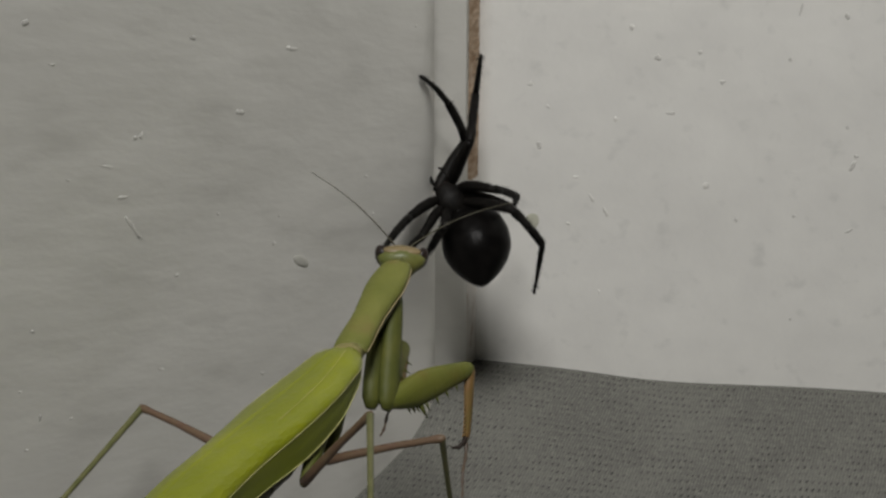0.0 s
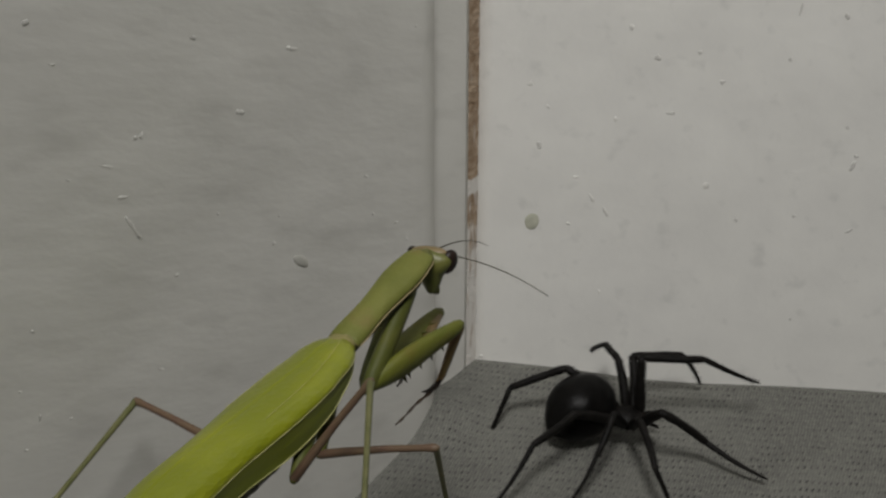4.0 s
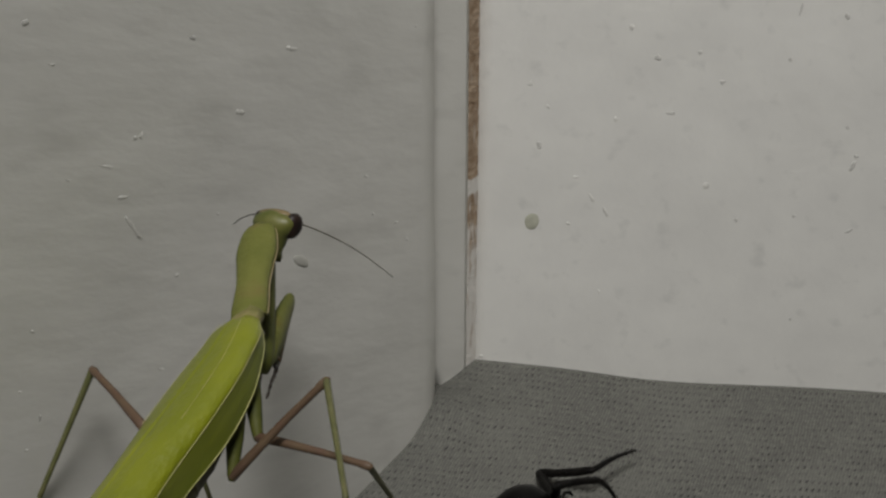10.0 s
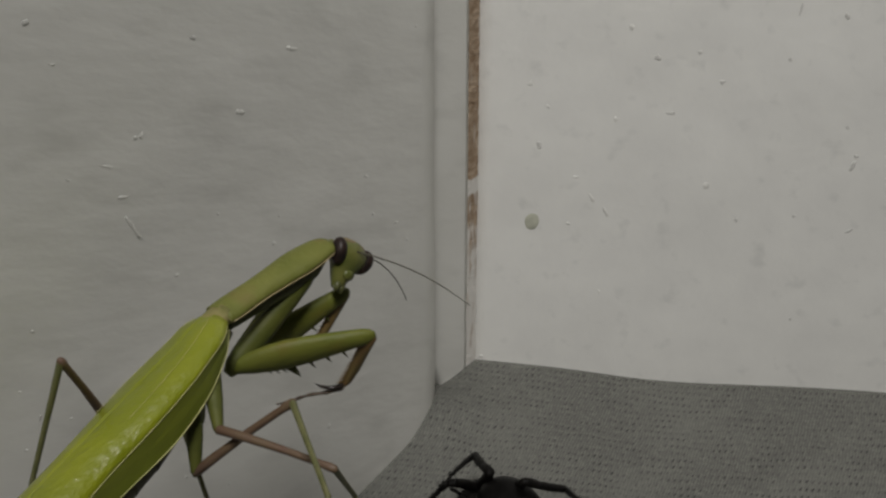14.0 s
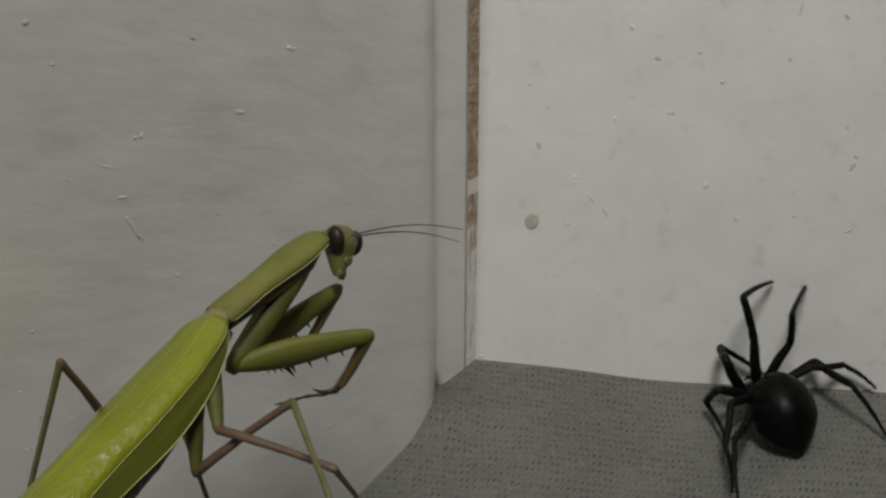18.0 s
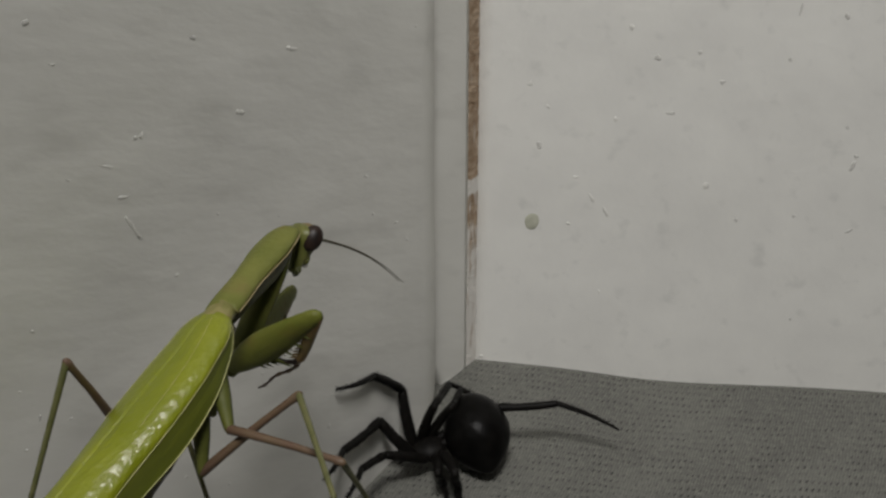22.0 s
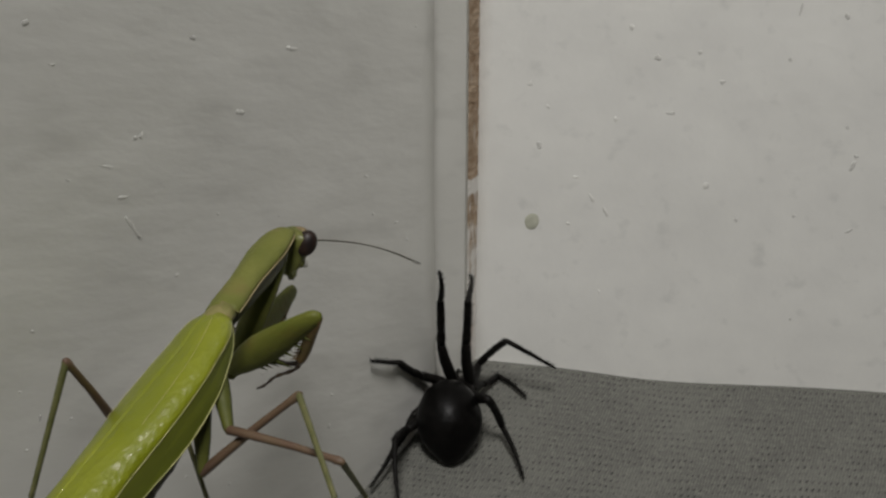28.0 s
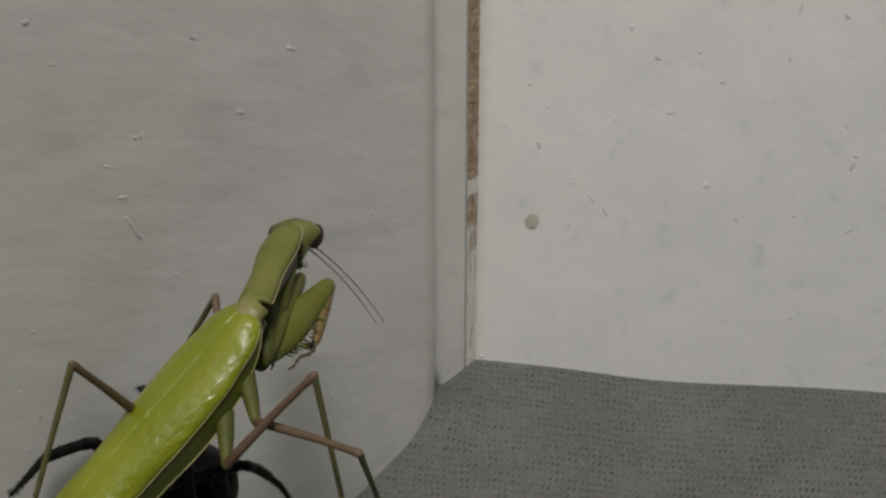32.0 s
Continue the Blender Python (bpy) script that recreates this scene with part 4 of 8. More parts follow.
def motions():
    mantis_at(0.00, (-10.8, 167.6, 60.8), (-30.6, 135.1, 59.9), (-0.27, 0.14, 0.95), (-5.5, 183.7, 62.4), (-0.16, -0.01, 0.99), (-5.2, 186.3, 60.9), (0.09, 0.04, 1.00), (-0.02, 1.00, -0.04),
              fl=((-8.5, 168.7, 52.9), (-4.9, 184.0, 50.1), (-5.3, 174.6, 50.1), (-7.5, 167.0, 49.1)),
              fr=((-6.6, 168.2, 53.0), (3.4, 180.2, 49.3), (2.9, 175.9, 41.0), (2.2, 168.8, 37.2)),
              ml=((-17.5, 156.9, 59.7), (-23.5, 164.9, 49.2), (-27.9, 167.2, 37.2), (-28.4, 164.8, 31.7)),
              mr=((-12.9, 156.1, 54.0), (-0.1, 152.6, 59.9), (0.8, 157.1, 47.7), (1.2, 151.1, 47.0)),
              hl=((-23.7, 156.8, 54.6), (-35.3, 166.9, 53.2), (-42.0, 151.3, 52.3), (-43.2, 151.1, 45.4)),
              hr=((-15.1, 150.5, 55.5), (-7.5, 145.9, 68.2), (-6.8, 129.0, 70.0), (-6.7, 130.0, 63.1)),
              al=(-10.2, 6.1, 8.3),
              ar=(12.8, 2.9, 6.2))
    mantis_at(0.50, (-10.8, 167.6, 60.8), (-30.6, 135.1, 59.9), (-0.27, 0.14, 0.95), (-5.5, 183.7, 62.5), (-0.14, -0.03, 0.99), (-4.6, 186.3, 61.3), (-0.26, -0.20, 0.95), (0.26, 0.93, 0.26),
              fl=((-8.6, 168.7, 53.0), (-4.6, 184.1, 51.0), (-5.2, 174.7, 51.0), (-6.3, 166.8, 51.9)),
              fr=((-6.9, 175.2, 47.9), (3.0, 187.3, 44.6), (2.2, 179.2, 39.8), (1.4, 171.5, 37.9)),
              ml=((-17.5, 156.9, 59.7), (-23.5, 164.9, 49.2), (-27.9, 167.2, 37.2), (-28.4, 164.8, 31.7)),
              mr=((-12.9, 156.1, 54.0), (-0.1, 152.3, 59.7), (0.8, 157.2, 47.7), (1.2, 151.2, 47.0)),
              hl=((-23.7, 156.8, 54.6), (-35.3, 166.9, 53.2), (-42.0, 151.3, 52.3), (-43.2, 151.1, 45.4)),
              hr=((-15.1, 150.5, 55.5), (-7.4, 147.0, 68.5), (-7.0, 130.0, 69.2), (-6.8, 131.0, 62.3)),
              al=(-9.7, 7.7, 7.5),
              ar=(12.2, 3.5, 7.0))
    mantis_at(1.00, (-10.5, 167.7, 61.0), (-32.4, 136.7, 58.6), (-0.23, 0.08, 0.97), (-3.1, 182.4, 65.3), (-0.12, -0.07, 0.99), (-2.6, 184.8, 63.5), (-0.11, 0.00, 0.99), (0.23, 0.97, 0.02),
              fl=((-8.0, 175.4, 50.0), (-2.5, 189.8, 54.2), (-3.2, 180.4, 53.8), (-3.8, 172.6, 55.1)),
              fr=((-7.0, 167.5, 55.5), (1.2, 180.2, 60.9), (-1.2, 176.3, 52.6), (-3.2, 176.8, 44.9)),
              ml=((-17.5, 157.4, 59.4), (-23.6, 165.3, 48.8), (-28.0, 167.7, 36.8), (-28.4, 165.0, 31.5)),
              mr=((-12.9, 155.8, 54.6), (-0.1, 151.1, 59.6), (0.6, 156.9, 48.0), (1.1, 151.0, 47.0)),
              hl=((-24.0, 157.7, 54.6), (-36.0, 167.5, 53.6), (-43.0, 152.1, 51.7), (-44.0, 151.8, 44.8)),
              hr=((-15.2, 151.0, 54.9), (-7.4, 152.0, 68.3), (-7.5, 135.4, 64.7), (-7.4, 136.2, 57.7)),
              al=(-7.2, 10.2, -7.4),
              ar=(11.1, 8.6, -3.5))
    mantis_at(2.00, (-10.7, 167.8, 61.1), (-32.7, 136.9, 58.4), (-0.23, 0.08, 0.97), (-4.1, 183.1, 64.5), (-0.15, -0.03, 0.99), (-3.9, 185.5, 62.7), (-0.16, -0.06, 0.99), (0.20, 0.97, 0.10),
              fl=((-8.1, 176.7, 49.0), (-3.3, 191.8, 51.6), (-4.0, 182.4, 51.5), (-4.7, 174.5, 52.8)),
              fr=((-7.2, 168.0, 54.9), (0.2, 181.4, 59.4), (-2.2, 178.8, 50.7), (-4.5, 171.2, 49.9)),
              ml=((-17.5, 157.4, 59.5), (-23.6, 165.2, 48.8), (-28.0, 167.6, 36.8), (-28.4, 165.0, 31.4)),
              mr=((-12.9, 156.1, 54.4), (-0.3, 151.1, 59.6), (0.6, 156.8, 48.0), (1.1, 150.9, 47.0)),
              hl=((-24.2, 157.8, 54.6), (-36.1, 167.7, 53.4), (-43.0, 152.3, 51.5), (-44.1, 152.0, 44.6)),
              hr=((-15.3, 151.1, 54.9), (-7.4, 151.2, 68.2), (-7.5, 134.4, 65.5), (-7.3, 135.2, 58.5)),
              al=(-11.8, 6.7, -5.0),
              ar=(10.6, 7.3, -6.7))
    mantis_at(3.00, (-11.1, 168.2, 61.7), (-32.6, 137.0, 58.3), (-0.24, 0.06, 0.97), (-3.4, 183.2, 64.1), (-0.10, -0.01, 0.99), (-3.2, 185.7, 62.5), (-0.16, -0.10, 0.98), (0.23, 0.96, 0.13),
              fl=((-8.6, 176.9, 49.0), (-3.0, 191.8, 50.8), (-3.7, 182.4, 51.1), (-4.7, 174.5, 52.0)),
              fr=((-7.6, 168.1, 54.8), (0.7, 181.4, 58.0), (-1.5, 172.9, 54.6), (-3.7, 165.3, 53.4)),
              ml=((-17.5, 157.5, 59.4), (-23.6, 165.3, 48.7), (-28.0, 167.7, 36.7), (-28.4, 165.0, 31.4)),
              mr=((-13.2, 158.0, 53.3), (-0.4, 153.0, 58.0), (0.5, 158.7, 46.4), (1.0, 152.9, 45.1)),
              hl=((-24.3, 158.0, 54.8), (-36.1, 168.0, 53.3), (-43.1, 152.6, 51.2), (-44.1, 152.2, 44.3)),
              hr=((-15.6, 151.5, 55.3), (-7.5, 151.0, 68.5), (-7.6, 134.2, 65.7), (-7.4, 135.0, 58.8)),
              al=(-10.1, 9.0, -5.2),
              ar=(14.2, -1.7, -2.2))
    mantis_at(3.50, (-11.5, 168.2, 61.7), (-32.9, 137.0, 58.3), (-0.24, 0.06, 0.97), (-2.9, 182.6, 64.8), (-0.10, -0.04, 0.99), (-2.6, 184.7, 62.7), (-0.00, 0.23, 0.97), (0.25, 0.94, -0.22),
              fl=((-9.1, 176.2, 49.8), (-1.3, 190.1, 51.4), (-2.7, 180.9, 52.4), (-3.9, 173.0, 53.2)),
              fr=((-8.1, 167.8, 55.5), (1.4, 180.6, 56.8), (-1.0, 180.2, 47.7), (-4.6, 173.1, 47.5)),
              ml=((-17.5, 157.4, 59.4), (-23.6, 165.3, 48.8), (-28.0, 167.7, 36.8), (-28.4, 165.0, 31.5)),
              mr=((-13.6, 158.0, 53.3), (-0.6, 153.5, 57.9), (0.4, 159.0, 46.1), (0.9, 153.2, 44.7)),
              hl=((-24.7, 157.9, 54.7), (-36.2, 168.2, 53.2), (-43.1, 152.8, 51.1), (-44.2, 152.4, 44.2)),
              hr=((-15.9, 151.5, 55.3), (-7.6, 151.2, 68.4), (-7.7, 134.5, 65.5), (-7.5, 135.3, 58.5)),
              al=(3.0, 13.2, -5.2),
              ar=(14.1, -2.6, -2.2))
    mantis_at(5.50, (-11.3, 168.1, 61.6), (-32.9, 136.8, 59.6), (-0.24, 0.11, 0.96), (-1.7, 181.6, 64.3), (-0.25, 0.00, 0.97), (-0.1, 179.3, 65.1), (0.03, 0.62, 0.78), (1.00, -0.01, -0.04),
              fl=((-10.2, 176.3, 50.1), (0.8, 187.8, 52.2), (-3.6, 180.6, 48.0), (-10.5, 183.7, 45.4)),
              fr=((-9.7, 167.6, 56.4), (3.6, 176.5, 55.7), (0.5, 177.2, 46.8), (-5.9, 178.1, 42.1)),
              ml=((-17.5, 157.2, 59.5), (-23.5, 165.1, 48.9), (-27.9, 167.5, 36.9), (-28.4, 164.9, 31.5)),
              mr=((-14.3, 156.2, 55.6), (-0.9, 151.9, 59.1), (0.3, 157.6, 47.5), (0.7, 151.9, 45.4)),
              hl=((-23.8, 157.1, 54.0), (-36.1, 166.4, 55.1), (-42.6, 150.9, 53.1), (-44.0, 152.0, 46.3)),
              hr=((-17.3, 153.7, 52.9), (-7.9, 156.6, 64.9), (-8.1, 139.8, 62.3), (-7.8, 138.1, 55.5)),
              al=(11.6, -8.5, 2.3),
              ar=(9.9, -10.5, -1.6))
    mantis_at(6.60, (-11.4, 168.1, 61.6), (-32.9, 136.8, 59.7), (-0.24, 0.11, 0.96), (-1.7, 181.7, 64.3), (-0.25, 0.00, 0.97), (0.8, 180.1, 64.2), (0.05, 0.69, 0.72), (0.99, -0.12, 0.05),
              fl=((-10.2, 176.3, 50.0), (0.7, 187.8, 52.2), (-3.7, 180.7, 48.0), (-10.6, 183.7, 45.4)),
              fr=((-9.7, 167.6, 56.3), (3.6, 176.4, 55.7), (0.4, 177.1, 46.9), (-6.0, 177.9, 42.1)),
              ml=((-17.5, 157.2, 59.6), (-23.5, 165.1, 49.0), (-27.9, 167.5, 37.0), (-28.4, 165.0, 31.5)),
              mr=((-14.3, 156.2, 55.5), (-0.9, 152.0, 59.0), (0.3, 157.7, 47.4), (0.7, 152.1, 45.3)),
              hl=((-23.9, 157.1, 54.0), (-36.1, 166.5, 55.1), (-42.6, 150.9, 53.1), (-44.1, 152.1, 46.4)),
              hr=((-17.3, 153.6, 52.9), (-7.9, 156.5, 64.9), (-8.1, 139.7, 62.4), (-7.8, 138.1, 55.6)),
              al=(11.9, -7.8, 2.5),
              ar=(13.4, -4.0, -4.0))
    mantis_at(7.60, (-11.7, 168.3, 62.0), (-33.2, 137.1, 59.6), (-0.24, 0.10, 0.97), (-2.1, 182.0, 64.6), (-0.25, 0.01, 0.97), (0.7, 181.4, 63.6), (0.08, 0.70, 0.71), (0.94, -0.28, 0.17),
              fl=((-10.2, 176.5, 50.2), (0.7, 188.0, 52.1), (-3.7, 180.9, 47.9), (-10.6, 184.0, 45.3)),
              fr=((-9.7, 167.7, 56.4), (3.6, 176.6, 55.6), (0.4, 177.3, 46.7), (-6.0, 178.0, 42.0)),
              ml=((-17.5, 157.3, 59.5), (-23.5, 165.2, 48.9), (-27.9, 167.6, 36.9), (-28.4, 165.0, 31.5)),
              mr=((-14.3, 156.6, 55.5), (-0.9, 152.1, 58.9), (0.3, 157.8, 47.2), (0.8, 152.7, 44.1)),
              hl=((-24.0, 157.3, 54.2), (-36.2, 166.8, 54.9), (-42.7, 151.2, 52.8), (-44.1, 152.3, 46.1)),
              hr=((-17.4, 153.8, 53.1), (-7.9, 156.1, 65.2), (-8.1, 139.3, 62.7), (-7.8, 137.8, 55.9)),
              al=(12.1, -7.7, 2.2),
              ar=(13.3, -4.0, -4.1))
    mantis_at(8.30, (-11.7, 168.3, 62.0), (-33.2, 137.1, 59.6), (-0.24, 0.10, 0.97), (-2.1, 182.0, 64.6), (-0.25, 0.01, 0.97), (0.7, 181.3, 63.5), (0.07, 0.69, 0.72), (0.94, -0.29, 0.19),
              fl=((-10.2, 176.5, 50.2), (0.7, 188.0, 52.1), (-3.7, 180.9, 47.9), (-10.6, 184.0, 45.3)),
              fr=((-9.7, 167.7, 56.4), (3.6, 176.6, 55.6), (0.4, 177.3, 46.7), (-6.0, 178.0, 42.0)),
              ml=((-17.5, 157.3, 59.5), (-23.5, 165.2, 48.9), (-27.9, 167.6, 36.9), (-28.4, 165.0, 31.5)),
              mr=((-14.3, 156.6, 55.5), (-0.9, 152.1, 58.9), (0.3, 157.8, 47.2), (0.8, 152.7, 44.1)),
              hl=((-24.0, 157.3, 54.2), (-36.2, 166.8, 54.9), (-42.7, 151.2, 52.8), (-44.1, 152.3, 46.1)),
              hr=((-17.4, 153.8, 53.1), (-7.9, 156.1, 65.2), (-8.1, 139.3, 62.7), (-7.8, 137.8, 55.9)),
              al=(12.2, -7.6, 2.2),
              ar=(13.4, -3.9, -4.0))
    mantis_at(8.90, (-21.6, 161.2, 69.5), (-36.4, 127.2, 61.1), (-0.54, 0.03, 0.84), (-23.1, 178.3, 70.6), (-0.28, -0.05, 0.96), (-21.7, 180.8, 69.1), (0.08, 0.47, 0.88), (0.60, 0.68, -0.42),
              fl=((-22.6, 160.7, 65.2), (-22.4, 176.7, 64.2), (-23.5, 178.6, 55.1), (-23.1, 170.6, 55.6)),
              fr=((-20.2, 161.1, 65.0), (-19.4, 177.1, 65.0), (-20.8, 175.7, 55.8), (-21.0, 167.7, 55.3)),
              ml=((-24.7, 156.9, 58.0), (-31.6, 168.3, 52.3), (-28.1, 166.1, 39.9), (-28.6, 163.6, 34.5)),
              mr=((-19.8, 150.0, 62.1), (-7.6, 142.5, 64.3), (-5.7, 150.1, 53.9), (-4.8, 144.5, 51.9)),
              hl=((-31.3, 148.3, 64.5), (-39.2, 161.5, 62.5), (-46.2, 157.6, 47.5), (-45.5, 150.8, 46.3)),
              hr=((-22.3, 146.5, 59.5), (-11.9, 148.2, 70.9), (-9.3, 131.5, 69.3), (-9.4, 134.1, 62.9)),
              al=(-7.7, 11.0, -5.4),
              ar=(14.4, -0.4, -1.3))
    mantis_at(9.30, (-21.5, 161.3, 69.6), (-36.6, 127.6, 60.7), (-0.53, 0.01, 0.85), (-22.4, 178.3, 70.8), (-0.29, -0.04, 0.96), (-20.9, 180.9, 69.2), (0.07, 0.49, 0.87), (0.55, 0.71, -0.44),
              fl=((-22.3, 161.1, 64.7), (-21.8, 177.0, 63.2), (-22.9, 178.8, 54.0), (-22.5, 170.8, 54.6)),
              fr=((-20.1, 161.3, 64.7), (-18.9, 177.2, 63.4), (-20.6, 175.7, 54.3), (-20.9, 167.7, 54.7)),
              ml=((-24.5, 157.2, 58.0), (-31.5, 168.5, 52.2), (-28.1, 166.1, 39.9), (-28.6, 163.6, 34.5)),
              mr=((-19.8, 150.3, 62.0), (-7.6, 142.7, 64.1), (-5.7, 150.3, 53.7), (-4.8, 144.7, 51.8)),
              hl=((-31.4, 148.6, 64.3), (-39.3, 161.8, 62.3), (-46.3, 157.7, 47.4), (-45.5, 150.9, 46.3)),
              hr=((-22.3, 146.6, 59.4), (-12.0, 148.3, 70.8), (-9.3, 131.6, 69.3), (-9.4, 134.2, 62.8)),
              al=(-7.3, 11.2, -5.6),
              ar=(14.1, -1.4, -2.9))
    mantis_at(10.00, (-21.3, 161.3, 69.7), (-36.6, 127.8, 60.4), (-0.53, 0.01, 0.85), (-21.5, 178.3, 70.9), (-0.29, -0.03, 0.96), (-19.9, 180.9, 69.3), (0.07, 0.49, 0.87), (0.55, 0.71, -0.44),
              fl=((-21.7, 161.6, 63.5), (-21.0, 177.5, 62.0), (-20.9, 168.3, 60.2), (-21.9, 171.9, 53.1)),
              fr=((-20.0, 162.1, 62.9), (-18.4, 178.0, 61.2), (-19.6, 169.7, 56.8), (-20.0, 161.9, 58.5)),
              ml=((-24.3, 157.4, 58.1), (-31.4, 168.6, 52.2), (-28.1, 166.1, 39.9), (-28.6, 163.7, 34.5)),
              mr=((-19.8, 150.5, 61.7), (-7.6, 143.0, 63.8), (-5.7, 150.6, 53.4), (-4.8, 145.0, 51.6)),
              hl=((-31.4, 148.9, 64.0), (-39.4, 162.1, 62.2), (-46.3, 157.8, 47.3), (-45.5, 150.9, 46.3)),
              hr=((-22.3, 146.7, 59.4), (-12.0, 148.2, 70.9), (-9.3, 131.5, 69.4), (-9.4, 134.1, 62.8)),
              al=(-7.6, 10.8, -6.1),
              ar=(13.2, -3.0, -5.2))
    mantis_at(10.50, (-21.8, 161.4, 69.8), (-36.8, 127.6, 61.0), (-0.57, 0.04, 0.82), (-21.3, 178.4, 70.7), (-0.31, -0.01, 0.95), (-19.1, 180.7, 69.2), (0.14, 0.47, 0.87), (0.71, 0.57, -0.42),
              fl=((-21.7, 161.9, 62.9), (-19.9, 177.8, 61.8), (-20.2, 168.6, 60.1), (-21.5, 171.9, 52.9)),
              fr=((-20.3, 162.5, 62.3), (-18.0, 178.2, 60.9), (-19.2, 169.4, 58.1), (-20.2, 161.5, 59.3)),
              ml=((-24.4, 157.3, 58.2), (-31.5, 168.5, 52.2), (-28.1, 166.1, 39.9), (-28.6, 163.7, 34.5)),
              mr=((-20.0, 151.4, 61.3), (-7.6, 144.0, 63.1), (-5.8, 151.5, 52.7), (-4.9, 145.8, 51.0)),
              hl=((-31.4, 148.5, 64.4), (-39.3, 161.6, 62.5), (-46.2, 157.7, 47.5), (-45.5, 150.8, 46.3)),
              hr=((-22.3, 146.7, 59.8), (-11.9, 147.7, 71.2), (-9.2, 131.0, 69.8), (-9.2, 132.9, 63.0)),
              al=(-8.3, 10.4, -5.8),
              ar=(11.6, 1.7, -8.5))
    mantis_at(11.00, (-24.6, 161.7, 70.2), (-46.3, 133.6, 56.6), (-0.48, -0.06, 0.88), (-18.4, 177.5, 69.9), (-0.32, 0.20, 0.93), (-16.3, 178.1, 67.8), (0.11, 0.72, 0.69), (0.98, 0.04, -0.20),
              fl=((-25.2, 171.1, 55.9), (-19.0, 185.7, 58.0), (-19.3, 176.3, 58.6), (-21.1, 169.0, 61.2)),
              fr=((-25.1, 165.4, 59.6), (-12.5, 161.8, 68.8), (-15.4, 163.7, 60.0), (-22.0, 165.1, 55.7)),
              ml=((-25.3, 160.1, 58.4), (-32.2, 170.8, 51.6), (-28.7, 165.4, 40.3), (-29.2, 162.9, 34.9)),
              mr=((-24.3, 150.1, 63.4), (-12.0, 142.5, 62.8), (-10.7, 150.8, 52.9), (-9.4, 145.4, 50.6)),
              hl=((-37.4, 155.1, 60.7), (-39.4, 147.6, 74.1), (-43.9, 147.8, 57.7), (-45.0, 146.3, 50.9)),
              hr=((-26.1, 146.4, 60.8), (-15.4, 143.7, 71.7), (-12.5, 147.8, 55.5), (-11.4, 141.1, 54.0)),
              al=(5.8, 11.6, -6.6),
              ar=(8.4, 7.5, -9.2))
    mantis_at(11.50, (-24.5, 161.5, 70.0), (-46.2, 133.2, 57.0), (-0.47, -0.04, 0.88), (-15.4, 175.8, 70.4), (-0.23, 0.13, 0.97), (-13.2, 174.9, 68.6), (0.39, 0.65, 0.65), (0.80, -0.59, 0.11),
              fl=((-24.8, 169.1, 57.4), (-16.0, 182.3, 59.7), (-20.7, 178.9, 52.2), (-27.8, 181.7, 49.8)),
              fr=((-24.2, 163.0, 61.7), (-10.6, 160.0, 69.4), (-13.6, 161.9, 60.8), (-21.1, 162.0, 58.0)),
              ml=((-25.7, 159.5, 58.1), (-32.2, 170.7, 51.7), (-28.7, 165.4, 40.3), (-29.2, 162.9, 34.9)),
              mr=((-24.2, 149.7, 63.7), (-11.9, 142.0, 63.2), (-10.6, 150.4, 53.3), (-9.4, 144.9, 51.0)),
              hl=((-37.4, 155.0, 60.8), (-39.4, 147.4, 74.1), (-43.9, 147.7, 57.8), (-45.0, 146.2, 51.0)),
              hr=((-26.0, 145.9, 61.2), (-15.3, 143.2, 72.1), (-12.5, 147.4, 55.8), (-11.4, 140.6, 54.4)),
              al=(7.0, 8.7, -9.3),
              ar=(13.8, -2.5, -3.5))
    mantis_at(12.00, (-24.5, 161.5, 70.0), (-46.2, 133.2, 57.0), (-0.47, -0.04, 0.88), (-14.9, 175.5, 70.6), (-0.21, 0.11, 0.97), (-12.9, 173.4, 69.7), (0.41, 0.64, 0.65), (0.80, -0.59, 0.08),
              fl=((-24.6, 168.7, 57.7), (-14.2, 180.4, 60.8), (-18.8, 177.3, 53.2), (-25.9, 180.3, 50.8)),
              fr=((-24.0, 162.8, 61.9), (-9.4, 160.8, 68.3), (-12.9, 162.7, 59.7), (-20.7, 161.7, 58.3)),
              ml=((-25.7, 159.5, 58.1), (-32.2, 170.7, 51.7), (-28.7, 165.4, 40.3), (-29.2, 162.9, 34.9)),
              mr=((-24.2, 149.7, 63.7), (-11.9, 142.0, 63.2), (-10.6, 150.4, 53.3), (-9.4, 144.9, 51.0)),
              hl=((-37.4, 155.0, 60.8), (-39.4, 147.4, 74.1), (-43.9, 147.7, 57.8), (-45.0, 146.2, 51.0)),
              hr=((-26.0, 145.9, 61.2), (-15.3, 143.2, 72.1), (-12.5, 147.4, 55.8), (-11.4, 140.6, 54.4)),
              al=(5.9, 8.8, -9.9),
              ar=(13.7, -2.7, -3.8))
